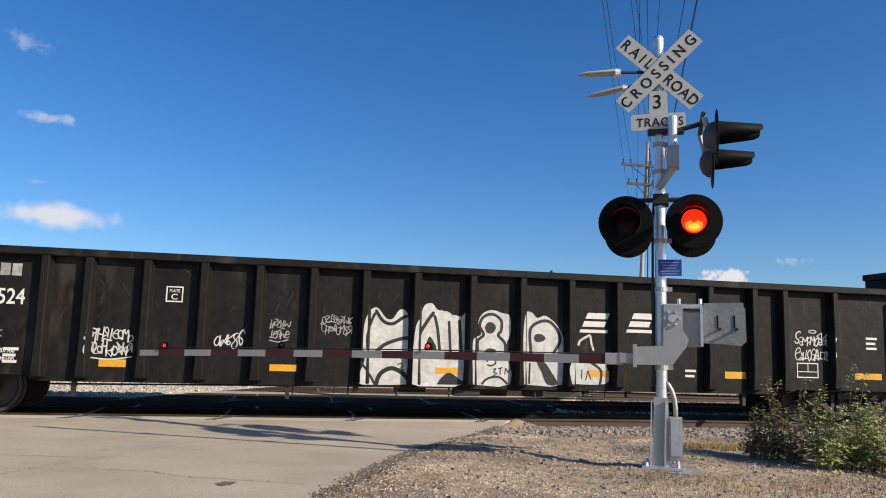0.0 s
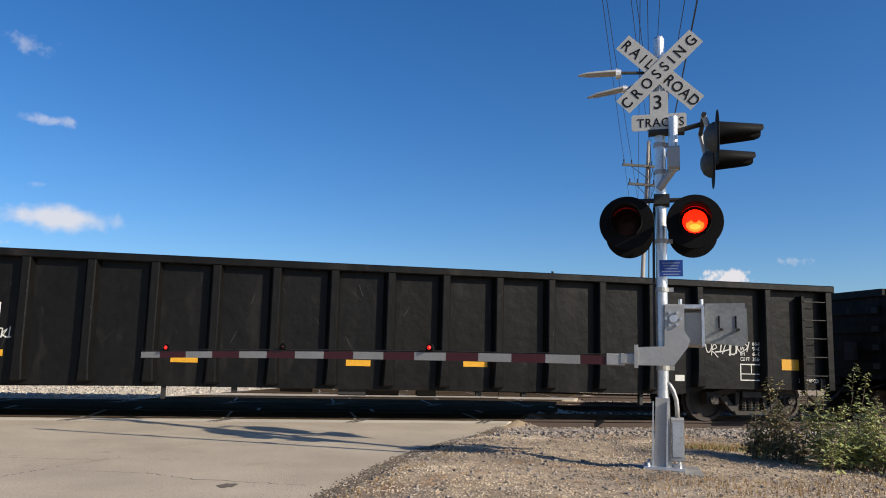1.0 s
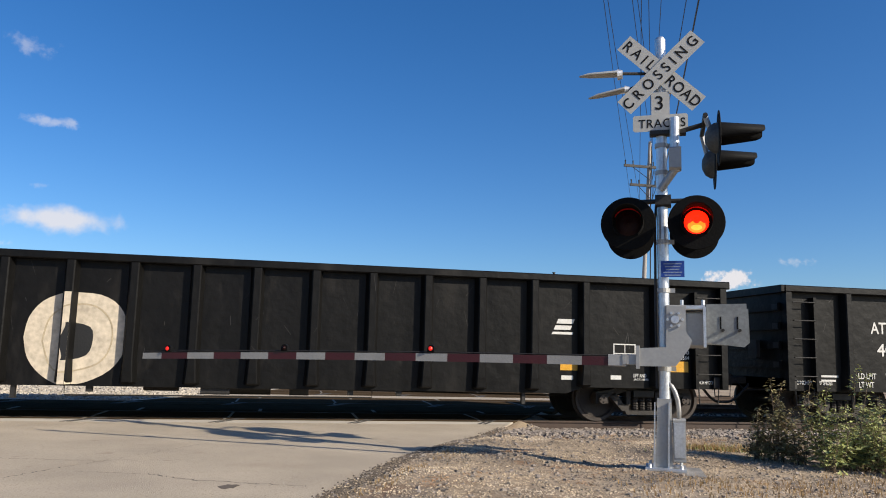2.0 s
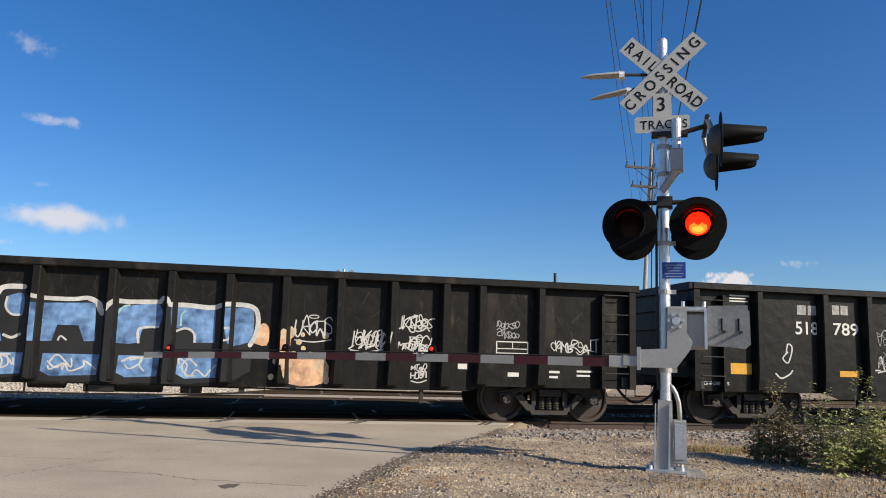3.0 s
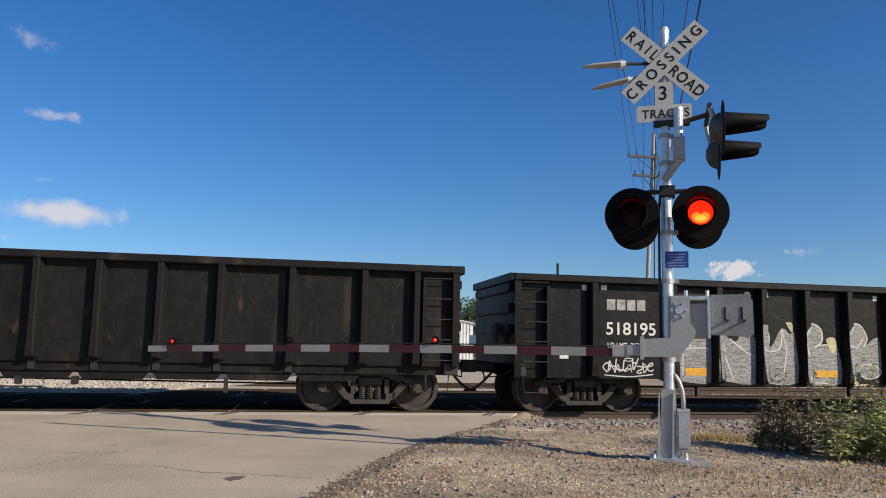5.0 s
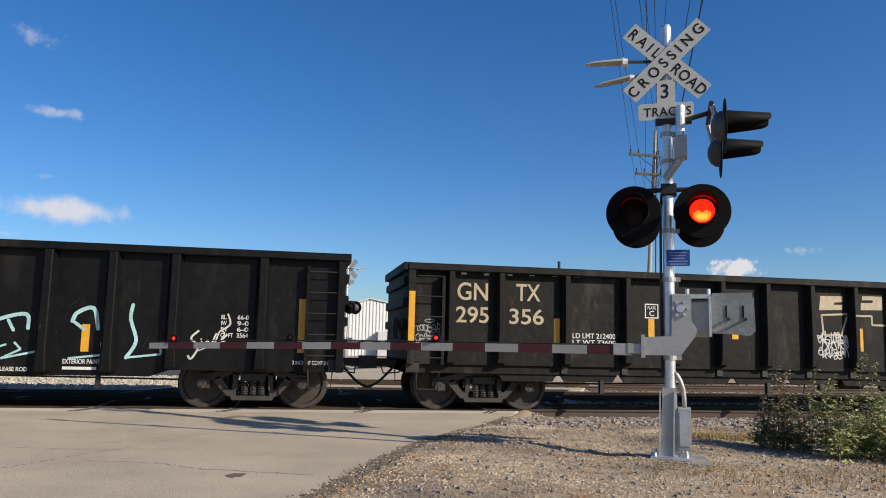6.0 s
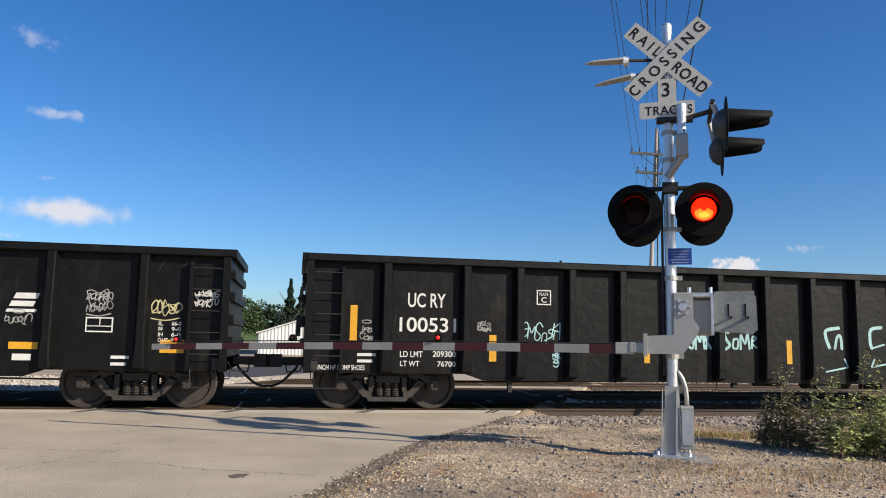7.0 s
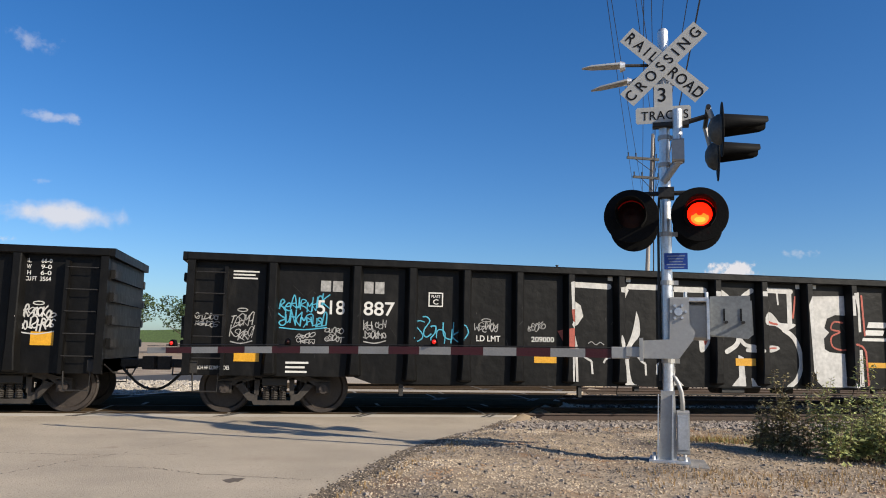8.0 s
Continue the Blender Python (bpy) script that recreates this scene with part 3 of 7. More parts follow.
        rods.pipe([(c - 2.5, -1.35, 0.60), (c - 2.5, -1.30, 0.42), (c + 2.8, -1.30, 0.44), (c + 2.8, -1.35, 0.60)], 0.014, 5)
        part("brake_rod", rods, GREASE, ob)
        for x in (3.9, L * 0.36, L - 4.2):
            part("hanger", Form().box(x - 0.035, x + 0.035, -1.38, -1.28, 0.36, 0.62), GREASE, ob)
        if self.style == "B":
            rod = Form().pipe([(7.3, -1.34, 0.50), (8.4, -1.34, 0.44), (11.5, -1.34, 0.42), (13.4, -1.34, 0.50)], 0.016, 5)
            rod = part("retainer_pipe", rod, GREASE, ob)
            for x in (7.6, 8.6, 9.5, 10.5, 12.2):
                part("hanger", Form().box(x - 0.014, x + 0.014, -1.36, -1.33, 0.42, 0.66), GREASE, rod)
        part("release_bracket", Form().box(c - 0.25, c + 0.25, -1.36, -1.20, 0.46, 0.60, 0.02), GREASE, ob)
        for x in (c - 2.1, c + 2.4, c + 3.3):
            part("pipe_clamp", Form().box(x - 0.05, x + 0.05, -1.36, -1.26, 0.48, 0.62, 0.01), GREASE, ob)
        add_bogie(ob, 1.59)
        add_bogie(ob, L - 1.59)

    # -- marks on the near side --
    def depth_at(self, x):
        """The y of the side's surface at x, and the stretch of x over which it holds."""
        for p in self.posts:
            if abs(x - p) <= self.wide - 0.018:
                return FACE
        return SHEET

    def strips(self):
        cuts = [0.14]
        for p in self.posts:
            cuts += [p - self.wide - 0.05, p - self.wide + 0.02, p + self.wide - 0.02, p + self.wide + 0.05]
        cuts.append(self.length - 0.14)
        out = []
        for i in range(0, len(cuts) - 1):
            kind = i % 4
            if kind == 0:
                out.append((cuts[i], cuts[i + 1], SHEET, SHEET))
            elif kind == 2:
                out.append((cuts[i], cuts[i + 1], FACE, FACE))
            elif kind == 1:
                out.append((cuts[i] + 0.004, cuts[i + 1], SHEET, FACE + 0.02))
            else:
                out.append((cuts[i], cuts[i + 1] - 0.004, FACE + 0.02, SHEET))
        return out

    def text(self, body, x, z, size, material=None, squeeze=1.0, name="marking", on_post=False):
        y = (FACE if on_post else SHEET) - 0.004
        return part(name, word(body, size, material or WHITE, squeeze, size * 0.012), None, self.thing, at=pose(x, y, z))

    def plate(self, x0, x1, z0, z1, material, name="reflector", lift=0.006):
        return part(name, Form().box(x0, x1, SHEET - lift, SHEET, z0, z1), material, self.thing)


COAL = "black ribbed steel gondola car"
CAR0 = Car(14.35, 20.9, "A", PAINT2, "tall dark steel freight gondola leading the train", top=3.55)
CAR1 = Car(-7.80, 20.85, "B", PAINT2, COAL + " and white bubble graffiti")
CAR2 = Car(-29.79, 20.65, "A", PAINT, COAL + ", plain matt paint and white lettering")
CAR3 = Car(-51.79, 20.64, "A", PAINT, COAL + " and faint tags")
CAR4 = Car(-73.60, 20.55, "B", PAINT2, COAL + " and large blue graffiti", top=2.73)
CAR5 = Car(-95.38, 20.5, "C", PAINT, COAL + " covered in silver graffiti", top=2.69)
CAR6 = Car(-117.36, 20.9, "G", PAINT2, COAL + ", yellow upright stripes and tan lettering", top=2.77)
CAR7 = Car(-139.17, 20.64, "A", PAINT, COAL + " and pale blue chalky graffiti")
CAR8 = Car(-161.09, 20.58, "A", PAINT, COAL + " and big white block graffiti")
CAR9 = Car(-183.3, 20.9, "A", PAINT, COAL + " and small white tags")

# ---- crossing signal ----
SIGNAL = pose(4.24, -7.46, 0.0, 0, 0, math.degrees(math.atan2(-0.46, 0.888)))
FLASH_A, FLASH_B, LENS_REST = [], [], 0.035


def lamp_head(thing, x, y, z, turn, radius=0.30, glow=None, lens=0.14, long=0.36):
    """A round black background with a hood and a red lens; it faces -y before it is turned."""
    head = part("lamp_head", Form().lathe([(radius - 0.006, -0.006), (radius, 0.0), (radius - 0.006, 0.006), (0.10, 0.012)], 40), BLACK, thing, at=pose(x, y, z, 0, 0, turn))
    back = Form().lathe([(0.175, 0.004), (0.17, 0.05), (0.13, 0.11), (0.06, 0.145), (0.01, 0.15)], 24)
    part("housing", back, DULL, head, "grey cast housing", smooth=True)
    # the hood: a tapering half tube over the lens
    def visor(r, a0, a1, y0, y1, thick):
        f, n, verts = Form(), 24, []
        droop = 0.055 if long > 0.4 else 0.0
        for k in range(n + 1):
            a = radians(a0 + (a1 - a0) * k / n)
            s = math.sin(a)
            if long > 0.4:
                reach = y1 * min(1.0, max(0.12, 0.12 + (s + 0.2) / 0.42 * 0.73 if s < 0.22 else 0.85 + (s - 0.22) / 0.2 * 0.15))
            else:
                reach = y1 * (0.35 + 0.65 * max(0.0, s) ** 0.22)
            for rr in (r, r + thick):
                verts += [(rr * math.cos(a), y0, rr * math.sin(a)), (rr * 0.97 * math.cos(a), reach, rr * 0.97 * math.sin(a) - droop * reach / -long)]
        faces = []
        for k in range(n):
            i, j = k * 4, k * 4 + 4
            faces += [(i, i + 1, j + 1, j), (i + 2, j + 2, j + 3, i + 3), (i + 1, i + 3, j + 3, j + 1)]
        return f.add(verts, faces)
    part("hood", visor(lens + 0.035, -50 if long < 0.4 else -12, 230 if long < 0.4 else 192, -0.002, -long, 0.004), BLACK, head, "black sheet hood", smooth=True)
    # red strip under the hood: the lens's light put in as colour
    if long < 0.4:
        part("hood_lamplight", visor(lens + 0.028, 25, 155, -0.004, -0.10, 0.003), HOODLIGHT, head, smooth=True)
    part("lens", Form().lathe([(0.004, -0.030), (lens * 0.5, -0.026), (lens * 0.85, -0.016), (lens, -0.007), (lens + 0.012, -0.005)], 28), LENS_OFF, head, "dark red lens", smooth=True)
    if glow is not None:
        bulb = Form().lathe([(0.004, -0.034), (lens * 0.5, -0.030), (lens * 0.85, -0.020), (lens * 0.97, -0.012), (lens * 0.97, -0.004)], 28)
        g = part("bulb", bulb, LENS_ON, head, "glowing red lamp", smooth=True, at=pose(0, LENS_REST, 0))
        hot = Form().lathe([(0.004, -0.004), (0.040, -0.002), (0.055, 0.004)], 18, Matrix.Diagonal((1.3, 1, 0.72, 1)))
        h = part("filament", hot, HOT, head, "orange hot spot", smooth=True, at=pose(0, LENS_REST, -lens * 0.42))
        warm = Form().lathe([(0.004, -0.004), (0.075, -0.002), (0.098, 0.005)], 20, Matrix.Diagonal((1.0, 1, 0.82, 1)))
        w = part("reflector_glow", warm, WARM, head, "orange glow round the hot spot", smooth=True, at=pose(0, LENS_REST, -lens * 0.32))
        glow += [(g, 0.0, 0.0), (w, -0.030, -lens * 0.32), (h, -0.033, -lens * 0.46)]
    return head


def build_signal(m, near=True):
    s = new("crossing_signal")
    s.matrix_world = m
    tagged(s, "galvanised railroad crossing signal with flashing lights and gate", "crossing signal", "signals at the crossing")
    # foundation, base casting, mast
    f = Form().prism([(-0.44, -0.36), (0.42, -0.34), (0.38, 0.34), (-0.40, 0.32)], -0.12, 0.046, "z")
    part("foundation", f, FOOTING, s, "weathered concrete footing")
    base = Form().box(-0.22, 0.22, -0.20, 0.20, 0.045, 0.085, 0.01)
    for a in (-0.17, 0.17):
        for b in (-0.15, 0.15):
            base.tube((a, b, 0.085), (a, b, 0.125), 0.022, n=6)
    part("base_plate", base, GALV, s)
    cast = Form().prism([(-0.12, 0.085), (0.08, 0.085), (0.075, 0.50), (0.07, 0.84), (-0.085, 0.84), (-0.095, 0.50)], -0.10, 0.10, "y")
    part("base_casting", cast, GALV2, s)
    for x in (-0.135, 0.02):
        part("base_rib", Form().prism([(x, 0.085), (x + 0.022, 0.085), (x + 0.030, 0.80), (x + 0.018, 0.80)], -0.135, -0.101, "y"), GALV, s)
    jb = Form().box(0.082, 0.22, -0.13, 0.10, 0.15, 0.62, 0.012)
    box = part("junction_box", jb, GALV2, s)
    part("cover", Form().box(0.095, 0.205, -0.142, -0.13, 0.20, 0.58, 0.004), GALV, box)
    pts = [(0.15, -0.02, 0.62), (0.15, -0.02, 0.72), (0.14, -0.02, 0.82), (0.11, -0.02, 0.92), (0.075, -0.02, 0.98), (0.03, -0.02, 1.02)]
    part("conduit", Form().pipe(pts, 0.026, 8), GALV2, s, "curved grey cable conduit", smooth=True)
    mast = Form().tube((0, 0, 0.80), (0, 0, 5.13), 0.064, n=24).tube((0, 0, 5.13), (0, 0, 5.16), 0.064, 0.05, n=24)
    part("mast", mast, GALV, s, "bright galvanised pipe mast", smooth=False)
    for z in (1.15, 2.05, 2.62, 3.45, 3.78, 4.45):
        part("clamp", Form().tube((0, 0, z), (0, 0, z + 0.05), 0.078, n=16).box(-0.02, 0.13, -0.015, 0.015, z, z + 0.05), GALV2, s)
    part("cable", Form().pipe([(-0.085, -0.01, 0.95), (-0.09, -0.02, 1.9), (-0.085, 0.0, 2.9), (-0.07, 0.02, 3.1)], 0.016, 6), GREASE, s)
    # crossbuck and its plates
    for ang, y, words in ((-44, -0.082, (("RAIL", -0.57, 0.10), ("ROAD", 0.11, 0.10))), (44, -0.094, (("CROSSING", -0.585, 0.11),))):
        b = part("blade", Form().box(-0.597, 0.597, -0.004, 0.0, -0.112, 0.112), SIGN, s, "white reflective blade", at=pose(0.003, y, 4.69, 0, -ang, 0))
        for w, x, st in words:
            me = word(w, 0.18, LETTER, 0.9, 0.002, 0.001, {"RAIL": 1.55, "ROAD": 1.12}.get(w, 1.66))
            part("lettering", me, None, b, at=pose(x, -0.006, -0.060))
    p3 = part("count_plate", Form().box(-0.105, 0.105, -0.004, 0, -0.14, 0.14), SIGN, s, "white plate", at=pose(-0.005, -0.078, 4.31))
    part("lettering", word("3", 0.24, LETTER, 0.95, 0.002, 0.001), None, p3, at=pose(-0.07, -0.006, -0.075))
    p4 = part("track_plate", Form().prism([(-0.315, -0.08), (-0.295, -0.10), (0.295, -0.10), (0.315, -0.08), (0.315, 0.08), (0.295, 0.10), (-0.295, 0.10), (-0.315, 0.08)], -0.004, 0.0, "y"), SIGN, s, "white plate", at=pose(-0.01, -0.080, 4.07))
    part("lettering", word("TRACKS", 0.15, LETTER, 0.9, 0.001, 0.001, 1.12), None, p4, at=pose(-0.25, -0.006, -0.055))
    # small pipe, its box and the lamps over the side street
    part("side_pipe", Form().tube((0.15, -0.12, 3.46), (0.15, -0.12, 4.11), 0.055, n=16), GALV, s)
    part("pipe_box", Form().box(0.08, 0.22, -0.22, -0.06, 3.47, 3.74, 0.02), GALV2, s)
    part("pipe_brace", Form().tube((-0.02, -0.05, 3.26), (0.16, -0.12, 3.50), 0.045, n=10), GALV2, s)
    part("bracket", Form().box(-0.13, 0.28, -0.10, 0.02, 3.92, 3.98, 0.01), GREASE, s)
    arm = Form().tube((0.10, -0.06, 3.93), (0.48, -0.08, 4.02), 0.030, n=8).tube((0.48, -0.46, 4.02), (0.48, 0.42, 4.02), 0.028, n=8)
    part("side_arm", arm, GREASE, s)
    for y, z in ((-0.40, 3.76), (0.38, 3.65)):
        lamp_head(s, 0.62, y, z, 90, 0.31, long=0.47)
        part("stem", Form().tube((0.48, y, 4.02), (0.55, y, z + 0.05), 0.03, n=8), GALV2, s)
    # lamps that face the other way along the side street, high on the left
    for y, z, x in ((-0.12, 4.69, -0.50), (0.42, 4.67, -0.44)):
        v = Form()
        n = 12
        verts = []
        for k in range(n + 1):
            a = radians(180 * k / n)
            for d, rr in ((0.0, 0.060), (-0.34, 0.046), (-0.46, 0.015)):
                verts.append((x + d, y + rr * math.cos(a) * 1.5, z + rr * math.sin(a) * 0.8 + d * (0.16 if y > 0 else -0.02)))
        faces = []
        for k in range(n):
            i, j = k * 3, k * 3 + 3
            faces += [(i, j, j + 1, i + 1), (i + 1, j + 1, j + 2, i + 2)]
        v.add(verts, faces)
        part("visor", v, SIGN, s, "bright bare metal lamp visor", smooth=True)
        part("visor_lamp", Form().tube((x, y, z), (x + 0.06, y, z), 0.07, 0.05, n=12), GALV, s)
        part("visor_arm", Form().tube((x + 0.05, y, z + 0.01), (-0.05, 0.02, z + 0.03), 0.020, n=8), GREASE, s)
    # crossarm and the two lamps towards the road, the two behind them
    part("crossarm", Form().tube((-0.40, -0.02, 3.13), (0.40, -0.02, 3.13), 0.028, n=10).box(-0.08, 0.10, -0.09, 0.08, 3.06, 3.20, 0.02), GREASE, s)
    for x, glow in ((-0.385, FLASH_A), (0.372, FLASH_B)):
        lamp_head(s, x, -0.20, 2.84, 0, 0.315, glow if near else None)
        lamp_head(s, x, 0.50, 2.80, 180, 0.29, None if near else glow)
        part("stem", Form().tube((x, -0.02, 3.13), (x, -0.08, 2.95), 0.03, n=8).tube((x, 0.0, 3.13), (x, 0.30, 2.93), 0.03, n=8), GREASE, s)
    # blue notice with plain bars
    note = part("notice", Form().box(-0.13, 0.13, -0.003, 0, -0.095, 0.095), BLUE, s, "small blue notice", at=pose(0.105, -0.075, 2.32))
    for k, w in enumerate((0.20, 0.17, 0.15, 0.21, 0.18)):
        part("bar", Form().box(-w / 2, w / 2, -0.005, -0.0031, 0.054 - 0.033 * k, 0.066 - 0.033 * k), NOTE, note)
    # gate mechanism, counterweight, arm
    mech = Form().box(0.03, 0.24, -0.16, 0.12, 1.42, 1.90, 0.025)
    mb = part("gate_mechanism", mech, GALV2, s, "grey cast gate machine")
    part("crank", Form().tube((0.12, -0.215, 1.73), (0.12, -0.245, 1.73), 0.045, n=12), GALV, mb)
    for k in range(6):
        a = k * math.pi / 3
        part("bolt", Form().tube((0.12 + 0.08 * math.cos(a), -0.215, 1.73 + 0.08 * math.sin(a)), (0.12 + 0.08 * math.cos(a), -0.24, 1.73 + 0.08 * math.sin(a)), 0.016, n=6), GALV, mb)
    part("housing", Form().box(0.242, 0.44, -0.06, 0.38, 1.42, 1.84, 0.03), GALV2, s, "grey machine housing")
    part("top_cover", Form().box(0.16, 0.45, -0.14, 0.28, 1.845, 1.90, 0.012), GALV, s)
    part("edge_flange", Form().box(0.425, 0.455, -0.17, 0.0, 1.42, 1.88, 0.008), GALV, s)
    for x in (0.20, 0.43):
        part("lug", Form().tube((x, -0.10, 1.88), (x, -0.10, 1.96), 0.02, n=8), GALV, s)
    plate = part("counterweight", Form().prism([(0.47, 1.92), (0.90, 1.93), (0.91, 1.48), (0.87, 1.44), (0.46, 1.48)], 0.02, 0.09, "y"), ZINC, s, "slotted grey counterweight plate")
    for x in (0.62, 0.80):
        part("slot", Form().box(x - 0.008, x + 0.008, 0.012, 0.0195, 1.64, 1.78), BLACK, plate)
        part("stud", Form().tube((x + 0.02, 0.02, 1.625), (x + 0.02, -0.05, 1.625), 0.018, n=8), GREASE, plate)
    far_plate = part("counterweight", Form().prism([(0.50, 1.90), (0.96, 1.90), (0.97, 1.50), (0.92, 1.46), (0.49, 1.47)], 0.46, 0.53, "y"), ZINC, s, "slotted grey counterweight plate")
    part("slot", Form().box(0.70, 0.716, 0.452, 0.4595, 1.64, 1.78), BLACK, far_plate)
    for y in (0.094, 0.42):
        part("weight_arm", Form().prism([(0.10, 1.44), (0.10, 1.56), (0.72, 1.72), (0.74, 1.60)], y, y + 0.035, "y"), GALV2, s, "grey counterweight arm")
    part("pivot_shaft", Form().tube((0.14, -0.17, 1.50), (0.14, 0.46, 1.50), 0.035, n=12), GALV, s)
    bracket = [(-0.30, 1.20), (-0.30, 1.40), (0.02, 1.42), (0.03, 1.88), (0.235, 1.88), (0.235, 1.60), (0.30, 1.50), (0.27, 1.41), (0.12, 1.205)]
    part("arm_bracket", Form().prism(bracket, -0.215, -0.175, "y"), GALV2, s, "grey arm bracket")
    part("arm_socket", Form().box(-0.46, -0.28, -0.22, -0.14, 1.21, 1.33, 0.01).box(-0.31, -0.27, -0.24, -0.12, 1.17, 1.43), GALV2, s)
    a = part("gate_arm", Form().box(-6.89, -0.42, -0.195, -0.165, 1.215, 1.222), GREASE, s, "red and white striped gate arm")
    x, k = -6.89, 0
    first = 0.30
    while x < -0.45:
        e = min(-0.45, x + (first if k == 0 else 0.405))
        for z0, z1 in ((1.193, 1.30),):
            # the arm droops a little towards its tip
            d0, d1 = -0.012 * (-x / 6.9) ** 2 * 9, -0.012 * (-e / 6.9) ** 2 * 9
            th = 0.105 - 0.025 * (-x / 6.9)
            te = 0.105 - 0.025 * (-e / 6.9)
            ring = [(x, 1.30 + d0 - th), (e - 0.001, 1.30 + d1 - te), (e - 0.001, 1.30 + d1), (x, 1.30 + d0)]
            part("stripe", Form().prism(ring, -0.20, -0.16, "y"), ARMWHITE if k % 2 == 0 else ARMRED, a)
        x, k = e, k + 1
    part("arm_joint", Form().box(-0.62, -0.42, -0.212, -0.148, 1.19, 1.325, 0.01), GALV2, a)
    part("arm_wire", Form().pipe([(-6.6, -0.18, 1.232), (-4.7, -0.18, 1.272), (-2.7, -0.18, 1.30), (-0.6, -0.18, 1.312)], 0.008, 5), GREASE, a)
    for x, z, glow in ((-6.49, 1.215, None), (-4.74, 1.262, FLASH_A), (-2.75, 1.298, FLASH_B)):
        lam = part("arm_lamp", Form().box(x - 0.045, x + 0.045, -0.215, -0.145, z, z + 0.05, 0.01), BLACK, a)
        d = Form().lathe([(0.004, -0.02), (0.020, -0.014), (0.028, 0.0)], 14)
        part("arm_lens", d, LENS_OFF, lam, smooth=True, at=pose(x, -0.218, z + 0.045))
        part("arm_hood", Form().tube((x, -0.21, z + 0.05), (x, -0.15, z + 0.05), 0.044, n=12), BLACK, lam)
        lit = Form().lathe([(0.004, -0.022), (0.020, -0.017), (0.027, -0.004)], 14)
        g = part("arm_bulb", lit, ARMLIT, lam, smooth=True, at=pose(x, -0.221 if glow is None else -0.218 + LENS_REST, z + 0.045))
        if glow is not None:
            glow.append((g, x, -0.221, z + 0.045))
    return s


build_signal(SIGNAL)
build_signal(pose(2.33, 21.0, 0.0, 0, 0, math.degrees(math.atan2(-0.46, 0.888)) + 180), False)


# ---- poles, wires, buildings, trees ----
def build_pole():
    p = new("utility_pole")
    tagged(p, "weathered grey wooden utility pole with two crossarms", "utility pole")
    part("pole", Form().tube((19.15, 24.3, -0.1), (19.95, 24.3, 13.75), 0.15, 0.09, n=14), WOOD, p)
    for z, x0, x1 in ((12.2, 18.25, 20.6), (11.1, 18.6, 20.7)):
        arm = part("crossarm", Form().box(x0, x1, 24.08, 24.19, z - 0.07, z + 0.07), GREASE, p)
        for x in (x0 + 0.08, x0 + 0.55, x1 - 0.55, x1 - 0.08):
            part("insulator", Form().tube((x, 24.13, z + 0.07), (x, 24.13, z + 0.30), 0.03, 0.045, n=8), GREASE, arm)
        part("brace", Form().tube((x0 + 0.5, 24.1, z - 0.07), (19.8, 24.1, z - 0.75), 0.02, n=5).tube((x1 - 0.5, 24.1, z - 0.07), (19.95, 24.1, z - 0.75), 0.02, n=5), GREASE, p)
    part("riser", Form().pipe([(19.75, 24.12, 4.0), (19.85, 24.12, 10.5), (19.95, 24.1, 13.2)], 0.035, 6), GREASE, p)
    for x0, z0, x1, r in ((18.33, 12.5, 6.5, 0.012), (18.8, 12.5, 6.6, 0.012), (20.05, 12.5, 7.2, 0.012), (20.5, 12.5, 7.33, 0.012), (19.95, 13.7, 7.6, 0.014), (19.98, 13.3, 7.9, 0.012),
                          (20.15, 11.4, 8.5, 0.013), (20.6, 11.4, 8.8, 0.026), (19.2, 11.4, 7.42, 0.012)):
        k = (z0 - 1.29) / 8.01
        near = Vector((x1 * k, -15.66 + 15.2 * k, z0))
        far = Vector((x0, 24.13, z0))
        step = near - far
        pts = []
        for i in range(-8, 25):
            u = i / 8
            pts.append(far + step * u + Vector((0, 0, -0.35 * max(0, u) * (1 - u) if 0 <= u <= 1 else 0)))
        tagged(part("overhead_wire", Form().pipe(pts, r, 5), WIRE), "dark overhead power cable strung along the road", "cable", "wires on the pole")


